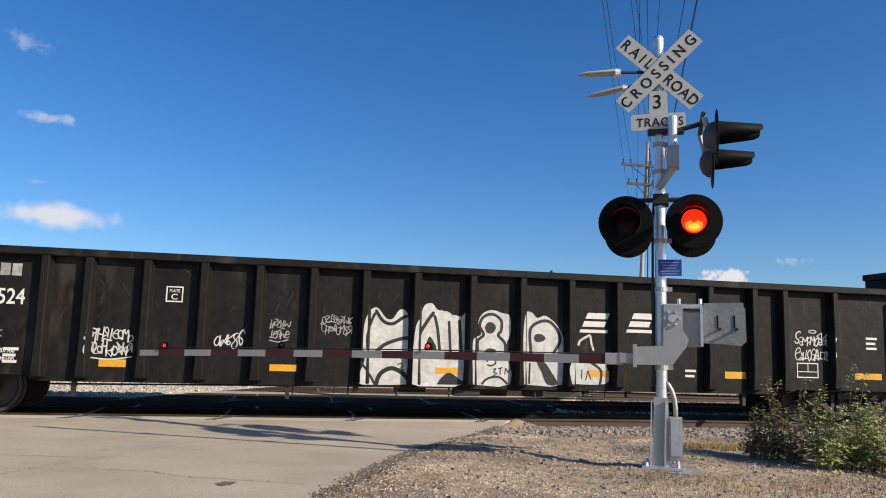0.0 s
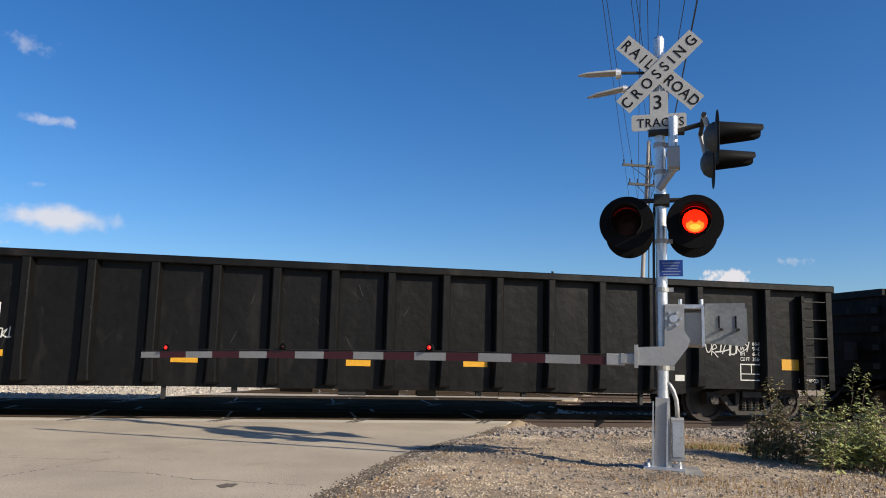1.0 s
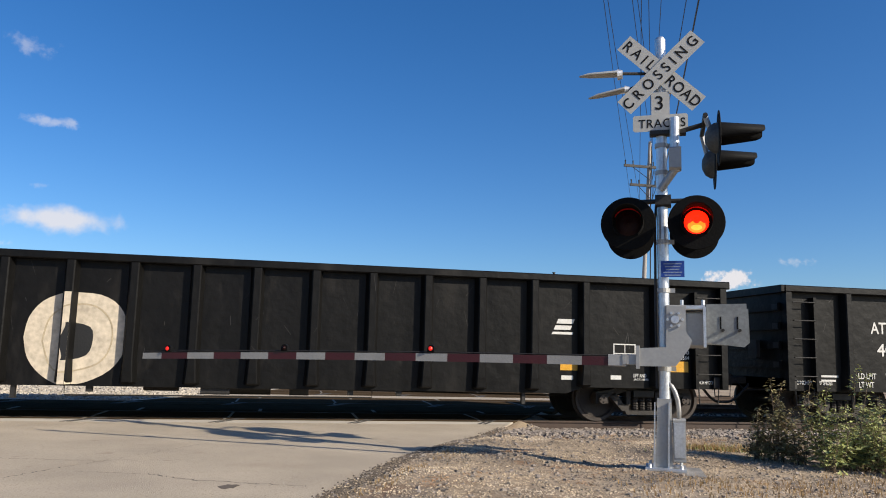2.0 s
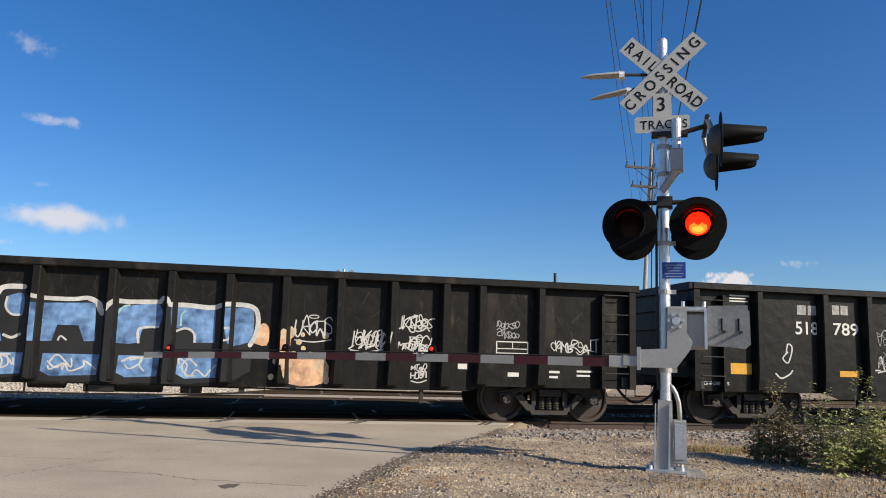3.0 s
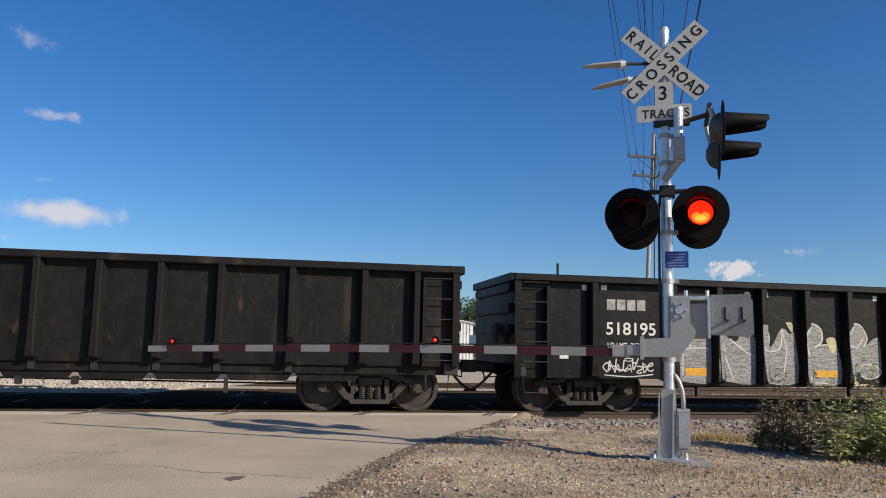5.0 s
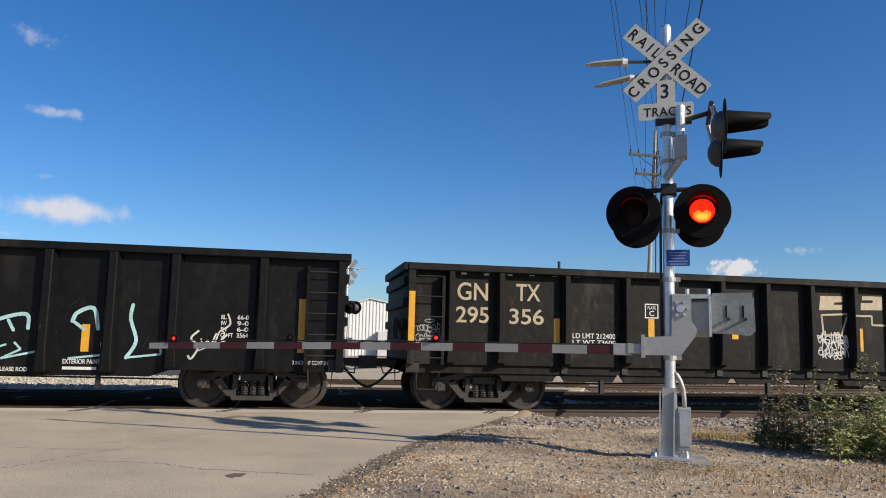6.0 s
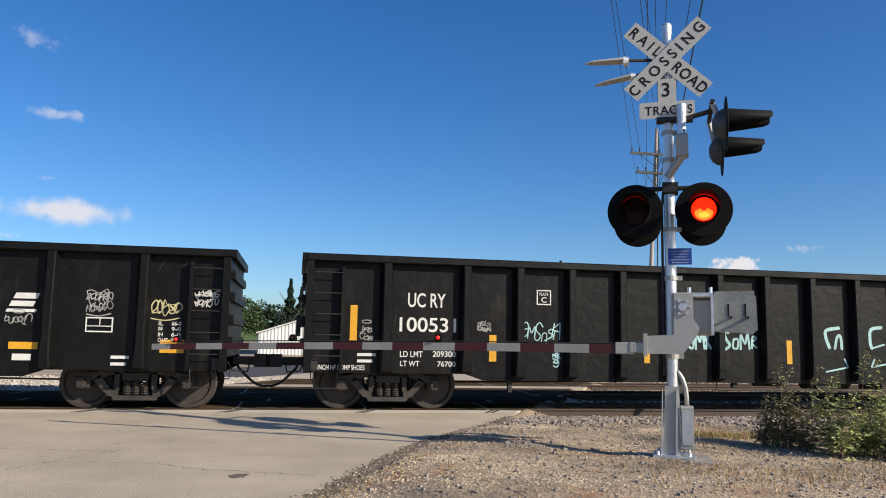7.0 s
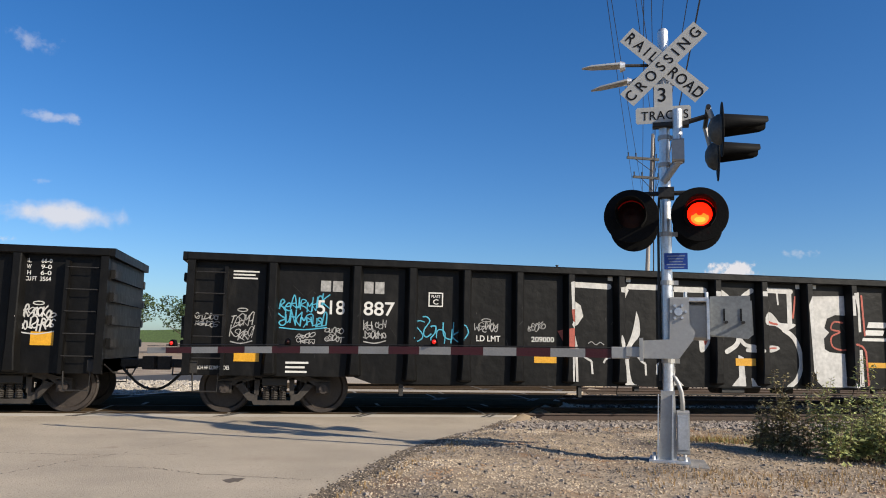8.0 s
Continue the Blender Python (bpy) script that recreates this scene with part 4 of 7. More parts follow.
def build_shed():
    s = new("metal_shed")
    tagged(s, "white ribbed metal shed with a low gable", "shed")
    # the gable towards the tracks, with uneven eaves
    y, x0, xa, x1 = 51.0, -3.2, 6.27, 15.6
    za, z0, z1 = 4.86, 1.75, 3.16
    w = Form().prism([(x0, -0.1), (x1, -0.1), (x1, z1), (xa, za), (x0, z0)], y, y + 0.2, "y")
    wall = part("gable_wall", w, SHED, s)
    n = 64
    for k in range(n):
        x = x0 + 0.2 + (x1 - x0 - 0.4) * k / (n - 1)
        t = z0 + (za - z0) * (x - x0) / (xa - x0) if x < xa else za + (z1 - za) * (x - xa) / (x1 - xa)
        part("rib", Form().prism([(x - 0.08, y), (x - 0.045, y - 0.05), (x + 0.045, y - 0.05), (x + 0.08, y)], 0.0, t - 0.06, "z"), SHED, wall)
    for a, za_, b, zb in ((x0 - 0.2, z0 - 0.05, xa, za + 0.03), (xa, za + 0.03, x1 + 0.2, z1 - 0.02)):
        part("roof", Form().prism([(a, za_), (b, zb), (b, zb + 0.12), (a, za_ + 0.12)], y - 0.15, y + 22, "y"), ROOF, s)
    for x in (x0, x1):
        zz = z0 if x == x0 else z1
        part("side_wall", Form().box(x - 0.1, x + 0.1, y + 0.21, y + 21.8, -0.1, zz - 0.1), SHED, s)
    part("eave_box", Form().box(7.0, 8.7, y - 0.9, y - 0.06, 0.0, 2.1, 0.03), ROOF, s, "small white lean-to by the wall")
    t = new("parked_trailer")
    tagged(t, "low white parked trailer with ribbed lower side", "trailer")
    part("body", Form().box(9.9, 15.3, 25.0, 27.4, 1.30, 1.86, 0.05), SHED, t)
    low = part("skirt", Form().box(10.1, 15.1, 25.1, 27.3, 0.75, 1.29), ROOF, t)
    for k in range(18):
        part("rib", Form().box(10.2 + 0.27 * k, 10.28 + 0.27 * k, 25.06, 25.098, 0.78, 1.27), SHED, low)
    for x in (10.8, 14.4):
        for y in (25.4, 27.0):
            part("wheel", Form().lathe([(0.1, -0.12), (0.42, -0.12), (0.47, -0.08), (0.47, 0.08), (0.42, 0.12), (0.1, 0.12)], 18, pose(x, y, 0.42)), BLACK, t)
    part("chassis", Form().box(10.2, 15.0, 25.6, 26.8, 0.5, 0.74), GREASE, t)


def build_tree(x, y, tall, wide, material, seed, conifer=False):
    rng = random.Random(seed)
    t = new("tree")
    tagged(t, "dark pointed conifer beyond the tracks" if conifer else "leafy green tree with an uneven crown", "tree", "trees beyond the shed")
    trunk = Form().tube((x, y, -0.2), (x + 0.1, y, tall * 0.55), 0.2 + tall * 0.012, 0.09, n=9)
    for k in range(7):
        a, z = rng.uniform(0, 6.28), tall * rng.uniform(0.25, 0.6)
        trunk.tube((x, y, z), (x + wide * 0.35 * math.cos(a), y + wide * 0.35 * math.sin(a), z + tall * 0.22), 0.07, 0.03, n=6)
    part("trunk", trunk, BARK, t)
    crown = Form()
    clumps = [(rng.uniform(-1, 1), rng.uniform(-1, 1), rng.uniform(-1, 1), rng.uniform(0.3, 0.55)) for _ in range(15)]
    for k in range(3400):
        if conifer:
            h = rng.random() ** 0.8
            r = wide * 0.5 * (1 - h) * rng.uniform(0.5, 1.05) * (0.75 + 0.25 * math.sin(h * 40))
            a = rng.uniform(0, 6.28)
            c = Vector((x + r * math.cos(a), y + r * math.sin(a), tall * (0.08 + 0.92 * h)))
        else:
            cx, cy, cz, cr = rng.choice(clumps)
            d = Vector((rng.gauss(0, 1), rng.gauss(0, 1), rng.gauss(0, 1))).normalized() * cr * rng.uniform(0.6, 1.05)
            c = Vector((x + (cx * 0.6 + d.x) * wide * 0.5, y + (cy * 0.6 + d.y) * wide * 0.5, tall * 0.62 + (cz * 0.6 + d.z) * tall * 0.36))
        u = Vector((rng.uniform(-1, 1), rng.uniform(-1, 1), rng.uniform(-0.6, 0.6))).normalized() * rng.uniform(0.10, 0.22)
        v = u.cross(Vector((rng.uniform(-1, 1), rng.uniform(-1, 1), 1))).normalized() * rng.uniform(0.07, 0.14)
        crown.add([c - u, c + v, c + u, c - v], [(0, 1, 2, 3)])
    part("crown", crown, material, t)


def build_far():
    build_pole()
    build_shed()
    for i, (x, y, h, w) in enumerate(((-26, 72, 6.5, 9), (-18, 70, 6.8, 8), (-11.5, 72, 6.3, 8), (-6.2, 70, 6.0, 6.5), (-3.2, 71, 5.6, 5), (4, 74, 5.0, 8), (13, 74, 5.2, 8), (20.5, 70, 7.0, 6),
                                      (24, 72, 8.0, 8), (31, 74, 7.5, 9), (40, 76, 7.5, 9))):
        build_tree(x, y, h, w, CROWN, i + 1)
    for i, (x, y, h, w) in enumerate(((-0.9, 69, 7.8, 3.4), (0.3, 70, 7.0, 3.4))):
        build_tree(x, y, h, w, FIR, i + 50, True)
    post = new("vent_stack")
    tagged(post, "slim dark ribbed stack beyond the tracks", "stack")
    f = Form().tube((11.9, 18, -0.1), (11.9, 18, 5.15), 0.05, n=8)
    part("tube", f, GREASE, post)
    for k in range(7):
        part("collar", Form().tube((11.9, 18, 4.66 + 0.075 * k), (11.9, 18, 4.695 + 0.075 * k), 0.075, n=10), GREASE, post)
    hill = Form()
    for k in range(60):
        x = -900 + 30 * k
        z0, z1 = 9 + 5 * noise.noise((k * 0.4, 0, 0)), 9 + 5 * noise.noise((k * 0.4 + 0.4, 0, 0))
        hill.add([(x, 520, -1), (x + 30, 520, -1), (x + 30, 525, z1), (x, 525, z0), (x, 560, -1), (x + 30, 560, -1)], [(0, 1, 2, 3), (3, 2, 5, 4)])
    tagged(part("far_woods", hill, CROWN), "dark green line of distant woods on the horizon", "woods", kind="stuff")


build_far()


# ---- clouds ----
def cloud_mat(seed, density, soft, full, flat):
    m = bpy.data.materials.new("cloud")
    m.use_nodes = True
    n, l = m.node_tree.nodes, m.node_tree.links
    n.remove(n["Principled BSDF"])
    tc = n.new("ShaderNodeTexCoord")
    no = n.new("ShaderNodeTexNoise")
    no.noise_dimensions = "4D"
    no.inputs["W"].default_value = seed
    no.inputs["Scale"].default_value, no.inputs["Detail"].default_value, no.inputs["Roughness"].default_value = 3.4, 9.0, 0.6
    l.new(tc.outputs["Object"], no.inputs["Vector"])
    ln = n.new("ShaderNodeVectorMath")
    ln.operation = "LENGTH"
    sc = n.new("ShaderNodeMapping")
    sc.inputs["Scale"].default_value = (1.0, 0.0, flat)
    l.new(tc.outputs["Object"], sc.inputs["Vector"])
    l.new(sc.outputs[0], ln.inputs[0])
    fall = n.new("ShaderNodeMapRange")
    fall.inputs["From Min"].default_value, fall.inputs["From Max"].default_value = 0.1, 1.0
    fall.inputs["To Min"].default_value, fall.inputs["To Max"].default_value = density, -0.75
    l.new(ln.outputs["Value"], fall.inputs["Value"])
    ragged = n.new("ShaderNodeMapRange")
    ragged.inputs["From Min"].default_value, ragged.inputs["From Max"].default_value = 0.28, 0.72
    l.new(no.outputs["Fac"], ragged.inputs["Value"])
    add = n.new("ShaderNodeMath")
    add.operation = "ADD"
    l.new(ragged.outputs[0], add.inputs[0])
    l.new(fall.outputs[0], add.inputs[1])
    al = n.new("ShaderNodeMapRange")
    al.inputs["From Min"].default_value, al.inputs["From Max"].default_value = 0.5, 0.5 + soft
    al.interpolation_type = "SMOOTHSTEP"
    al.inputs["To Max"].default_value = full
    l.new(add.outputs[0], al.inputs["Value"])
    em, tr, mx = n.new("ShaderNodeEmission"), n.new("ShaderNodeBsdfTransparent"), n.new("ShaderNodeMixShader")
    em.inputs["Color"].default_value, em.inputs["Strength"].default_value = (0.92, 0.90, 0.93, 1), 0.60
    l.new(al.outputs[0], mx.inputs[0])
    l.new(tr.outputs[0], mx.inputs[1])
    l.new(em.outputs[0], mx.inputs[2])
    l.new(mx.outputs[0], n["Material Output"].inputs["Surface"])
    return m


def build_clouds():
    rows = (((-0.2740, 0.9529, 0.1440), 0.215, 0.62, 0.65, 3.1, 0.86, 6.2), ((-0.3008, 0.8928, 0.3300), 0.060, 0.44, 0.8, 7.7, 0.34, 2.0), ((-0.2796, 0.9259, 0.2541), 0.08, 0.46, 0.6, 12.3, 0.44, 4.6),
            ((-0.2894, 0.9399, 0.1810), 0.04, 0.35, 0.7, 17.9, 0.22, 4.0), ((0.5240, 0.8451, 0.0965), 0.060, 0.68, 0.35, 21.0, 1.0, 2.3), ((0.5866, 0.8013, 0.1178), 0.045, 0.38, 0.6, 26.2, 0.40, 3.0),
            ((-0.3350, 0.9386, 0.1120), 0.045, 0.40, 0.5, 31.0, 0.5, 4.0))
    for way, half, density, soft, seed, full, flat in rows:
        way = Vector(way).normalized()
        size = half * 2200
        f = Form()
        k = 12
        for j in range(k + 1):
            for i in range(k + 1):
                a, b = i / k * 2 - 1, j / k * 2 - 1
                f.v.append((a, 0.12 * (a * a + b * b), b * 0.6))
        f.f = [(j * (k + 1) + i, j * (k + 1) + i + 1, (j + 1) * (k + 1) + i + 1, (j + 1) * (k + 1) + i) for j in range(k) for i in range(k)]
        m = cloud_mat(seed, density, soft, full, flat)
        ob = part("backdrop", f, m)
        eye = EYE + way * 2200
        turn = Matrix.Rotation(math.atan2(-way.x, way.y), 4, "Z")
        ob.matrix_world = Matrix.Translation(eye) @ turn @ Matrix.Diagonal((size, size, size, 1))
        tagged(ob, "small white fair-weather cloud in the blue sky", "cloud", kind="structure")


build_clouds()


# ---- weeds and dry grass ----
def build_weed(x, y, tall, stems, seed, green):
    rng = random.Random(seed)
    w = new("weed")
    tagged(w, "bushy green roadside weed with upright stalks" if green else "brown and green drying roadside weed", "plant", "weeds beside the signal")
    st, lv = Form(), Form()
    z0 = height(x, y) - 0.02
    for k in range(max(3, round(stems * 0.75))):
        a, lean = rng.uniform(0, 6.28), rng.uniform(0.05, 0.42)
        h = tall * rng.uniform(0.5, 1.0) * (1 - 0.35 * lean)
        foot = Vector((x + rng.uniform(-0.08, 0.08), y + rng.uniform(-0.08, 0.08), z0))
        pts = [foot]
        for i in range(1, 7):
            u = i / 6
            pts.append(foot + Vector((math.cos(a) * lean * h * u ** 1.3, math.sin(a) * lean * h * u ** 1.3, h * u)) + Vector((rng.uniform(-1, 1), rng.uniform(-1, 1), 0)) * 0.012)
        for i, (p, q) in enumerate(zip(pts, pts[1:])):
            st.tube(p, q, 0.007 * (1 - i / 8), 0.007 * (1 - (i + 1) / 8), n=5, caps=False)
        for i in range(int(105 * h)):
            u = rng.uniform(0.12, 1.0)
            j = min(5, int(u * 6))
            c = pts[j].lerp(pts[j + 1], u * 6 - j)
            b = rng.uniform(0, 6.28)
            reach = rng.uniform(0.02, 0.15) * (1.15 - u)
            side = Vector((math.cos(b), math.sin(b), rng.uniform(-0.2, 0.6)))
            o = c + side * reach
            d = (side + Vector((rng.uniform(-0.5, 0.5), rng.uniform(-0.5, 0.5), rng.uniform(-0.5, 0.4)))).normalized()
            length = rng.uniform(0.04, 0.10) * (1.2 - 0.6 * u)
            wide = d.cross(Vector((rng.uniform(-0.6, 0.6), rng.uniform(-0.6, 0.6), 1))).normalized() * length * rng.uniform(0.20, 0.32)
            drop = Vector((0, 0, -length * 0.18))
            lv.add([o, o + d * length * 0.45 + wide, o + d * length + drop, o + d * length * 0.45 - wide], [(0, 1, 2), (0, 2, 3)])
            if reach > 0.09:
                st.tube(c, o, 0.0025, n=4, caps=False)
    part("stalk", st, STEM, w)
    part("foliage", lv, LEAF if green else LEAFDRY, w)


for i, (x, y, h, n, g) in enumerate(((5.95, -6.60, 0.80, 13, False), (6.12, -6.80, 0.90, 14, False), (6.22, -7.05, 0.80, 11, False), (6.80, -7.22, 1.50, 6, True), (6.40, -7.30, 1.05, 12, True),
                                      (6.22, -7.70, 0.60, 14, True), (6.52, -7.55, 0.90, 17, True), (6.80, -7.75, 0.85, 16, True), (6.98, -7.35, 0.90, 15, True), (7.3, -7.0, 0.90, 13, False),
                                      (6.05, -6.75, 1.20, 3, False), (6.34, -6.95, 1.15, 3, False), (6.85, -8.25, 0.65, 13, True), (7.4, -7.9, 0.80, 13, True))):
    build_weed(x, y, h, n, 100 + i, g)


def build_grass(name, count, place, lo, hi, material, label, seed):
    rng = random.Random(seed)
    f = Form()
    for _ in range(count):
        x, y = place(rng)
        z = height(x, y) - 0.005
        for k in range(rng.randint(3, 7)):
            a, h = rng.uniform(0, 6.28), rng.uniform(lo, hi)
            d = Vector((math.cos(a), math.sin(a), 0)) * h * rng.uniform(0.2, 0.9)
            s = Vector((-math.sin(a), math.cos(a), 0)) * rng.uniform(0.0015, 0.003)
            p = Vector((x, y, z))
            mid, top = p + d * 0.4 + Vector((0, 0, h * 0.7)), p + d + Vector((0, 0, h * 0.85))
            f.add([p - s, p + s, mid + s * 0.7, mid - s * 0.7, top], [(0, 1, 2, 3), (3, 2, 4)])
    tagged(part(name, f, material), label, "grass", kind="stuff")


build_grass("dry_grass", 650, lambda r: (r.uniform(3.2, 8.5), r.uniform(-9.4, -8.0)), 0.02, 0.09, STRAW, "short dry straw grass on the verge", 3)
build_grass("dry_grass", 160, lambda r: (lambda y: (road_x(y) + abs(r.gauss(0.1, 0.12)) + 0.03, y))(r.uniform(-9.5, -5.5)), 0.015, 0.06, STRAW, "dry straw along the road's edge", 4)
build_grass("dry_grass", 350, lambda r: (5.9 + r.gauss(0, 0.35), -5.6 + r.gauss(0, 0.18)), 0.03, 0.12, STRAW, "yellowed grass tuft by the ballast", 5)
build_grass("green_grass", 160, lambda r: (5.95 + r.gauss(0, 0.4), -5.7 + r.gauss(0, 0.2)), 0.03, 0.10, LEAF, "thin green grass tuft by the ballast", 6)

import itertools

from mathutils.geometry import tessellate_polygon

# ---- painted marks and graffiti on the cars ----
SILVER = mat("silver spray paint", (0.28, 0.275, 0.26), 0.55, vary=0.45, scale=2.5, fine=9)
CHALK = mat("white spray paint", (0.46, 0.45, 0.425), 0.65, vary=0.25, scale=3.5, fine=12)
FADED = mat("faded white spray", (0.26, 0.255, 0.245), 0.7, vary=0.5, scale=5, fine=14)
SKYBLUE = mat("blue spray paint", (0.04, 0.095, 0.24), 0.6, vary=0.55, scale=2.2, fine=7, tint=(0.13, 0.24, 0.42))
CYAN = mat("pale cyan spray", (0.30, 0.48, 0.48), 0.65, vary=0.3, scale=4)
TEAL = mat("teal marker paint", (0.05, 0.30, 0.42), 0.6, vary=0.3, scale=4)
INK = mat("black spray paint", (0.008, 0.008, 0.008), 0.6, vary=0.3)
WORN = mat("worn grey lettering", (0.22, 0.19, 0.15), 0.65, vary=0.4, scale=6)
TAN = mat("tan lettering paint", (0.37, 0.305, 0.205), 0.6, vary=0.25, scale=5)
PEACH = mat("peach spray paint", (0.52, 0.31, 0.18), 0.65, vary=0.5, scale=4, fine=9)
BUFF = mat("pale buff spray", (0.50, 0.38, 0.24), 0.65, vary=0.3, scale=4)
LIME = mat("faded yellow spray", (0.40, 0.36, 0.19), 0.65, vary=0.4, scale=5)
BRICKRED = mat("dull red spray", (0.34, 0.07, 0.045), 0.65, vary=0.3, scale=4)
HATCH = mat("thinly brushed silver paint", (0.20, 0.197, 0.188), 0.6, vary=0.9, scale=6.0, fine=45, streak=0.09)
CREAM = mat("cream spray paint", (0.50, 0.43, 0.33), 0.65, vary=0.3, scale=3.5, fine=12)
PURPLE = mat("mauve spray paint", (0.25, 0.20, 0.42), 0.65, vary=0.3)


def arc(cx, cz, rx, rz, a, b, n=9):
    return [(cx + rx * math.cos(radians(a + (b - a) * i / n)), cz + rz * math.sin(radians(a + (b - a) * i / n))) for i in range(n + 1)]


# strokes of thick letter-like forms in a unit box
GLYPHS = {
    "D": [[(0.15, 0.02), (0.15, 0.97)], [(0.15, 0.95), (0.45, 0.95)] + arc(0.45, 0.5, 0.42, 0.45, 90, -90) + [(0.15, 0.04)]],
}


def clip(poly, x0, x1):
    """The part of a convex outline between two values of x."""
    for lim, sign in ((x0, 1), (x1, -1)):
        out = []
        for (a, b), (c, d) in zip(poly, poly[1:] + poly[:1]):
            ia, ic = (a - lim) * sign >= 0, (c - lim) * sign >= 0
            if ia:
                out.append((a, b))
            if ia != ic:
                t = (lim - a) / (c - a)
                out.append((lim, b + (d - b) * t))
        poly = out
        if len(poly) < 3:
            return []
    return poly


class Brush:
    """Paint on a car's side: it follows sheet and posts as sprayed paint does."""

    def __init__(self, car, layer=1):
        self.car, self.strips, self.f, self.layer, self.k = car, car.strips(), Form(), layer, 0

    def dab(self, poly):
        lo, hi = min(p[0] for p in poly), max(p[0] for p in poly)
        self.k += 1
        lift = 0.0012 + 0.0011 * self.layer + 0.0007 * ((self.k * 0.381) % 1.0)
        for a, b, ya, yb in self.strips:
            if b <= lo or a >= hi:
                continue
            part_ = clip(poly, a, b)
            if part_:
                pts = []
                for x, z in part_:
                    z = min(max(z, self.car.low + 0.03), self.car.top - 0.17)
                    pts.append((x, ya + (yb - ya) * (x - a) / (b - a) - lift, z))
                self.f.add(pts, [tuple(range(len(pts)))])

    def stroke(self, pts, w, round_ends=True):
        for (a, b), (c, d) in zip(pts, pts[1:]):
            n = math.hypot(c - a, d - b)
            if n < 1e-6:
                continue
            u, v = -(d - b) / n * w, (c - a) / n * w
            self.dab([(a + u, b + v), (a - u, b - v), (c - u, d - v), (c + u, d + v)])
        if round_ends:
            for a, b in pts:
                self.dab([(a + w * math.cos(t), b + w * math.sin(t)) for t in [k * math.pi / 4 for k in range(8)]])

    def done(self, name, material, label=""):
        return part(name, self.f, material, self.car.thing, label)


def piece(car, letters, x0, x1, z0, z1, fill, weight, edge=INK, halo=None, lean=0.0, rim=0.05, glow=None):
    """A wall of fat outlined letters."""
    n = len(letters)
    cell = (x1 - x0) / n
    m = weight + rim
    layers = []
    if halo:
        layers.append((halo, weight + (glow or 2 * rim)))
    layers += [(edge, weight + rim), (fill, weight)]
    for k, ch in enumerate(letters):
        wob = 0.05 * math.sin(k * 2.3 + x0)
        for i, (material, w) in enumerate(layers):
            br = Brush(car, 2 + i)
            for s in GLYPHS[ch]:
                br.stroke([(x0 + cell * k + m * 0.7 + (cell - m * 1.4) * u + lean * v, z0 + m + wob + (z1 - z0 - 2 * m) * v) for u, v in s], w)
            br.done("graffiti", material, "spray-painted letter form")


def smooth(pts, n=5):
    out = []
    for i in range(len(pts) - 1):
        p0, p1, p2, p3 = pts[max(0, i - 1)], pts[i], pts[i + 1], pts[min(len(pts) - 1, i + 2)]
        for k in range(n):
            t = k / n
            out.append(tuple(0.5 * (2 * b + (c - a) * t + (2 * a - 5 * b + 4 * c - d) * t * t + (3 * b - a - 3 * c + d) * t ** 3) for a, b, c, d in zip(p0, p1, p2, p3)))
    return out + [pts[-1]]


# strokes of quick handwritten letter forms in a unit box
HAND = [
    [[(0.85, 0.75), (0.45, 0.9), (0.1, 0.45), (0.3, 0.05), (0.7, 0.25), (0.85, 0.8), (0.8, 0.2), (1.0, 0.0)]],
    [[(0.1, 0.0), (0.15, 0.95), (0.5, 0.5), (0.85, 1.0), (0.9, 0.0)]],
    [[(0.15, 0.0), (0.2, 1.0)], [(0.2, 0.55), (0.6, 0.75), (0.85, 0.4), (0.5, 0.05), (0.15, 0.15)]],
    [[(0.9, 0.85), (0.5, 1.0), (0.2, 0.75), (0.7, 0.45), (0.75, 0.15), (0.35, 0.0), (0.05, 0.15)]],
    [[(0.1, 0.5), (0.8, 0.6), (0.6, 0.95), (0.2, 0.7), (0.2, 0.25), (0.6, 0.0), (1.0, 0.2)]],
    [[(0.15, 1.0), (0.2, 0.0)], [(0.85, 1.05), (0.8, -0.05)], [(0.1, 0.45), (0.95, 0.55)]],
    [[(0.1, 0.9), (0.95, 1.0)], [(0.5, 0.95), (0.45, 0.0)]],
    [[(0.1, 0.0), (0.15, 0.8), (0.5, 0.95), (0.75, 0.7), (0.2, 0.45), (0.6, 0.25), (1.05, -0.1)]],
    [[(0.15, 0.9), (0.2, 0.2), (0.5, 0.0), (0.8, 0.3), (0.85, 0.95)]],
    [[(0.2, 1.0), (0.15, 0.0)], [(0.9, 0.95), (0.2, 0.45), (1.0, 0.0)]],
    [[(0.5, 0.95), (0.1, 0.5), (0.5, 0.05), (0.9, 0.5), (0.5, 0.95)]],
    [[(0.1, 0.0), (0.5, 1.0), (0.9, 0.0)], [(0.2, 0.35), (0.85, 0.4)]],
]


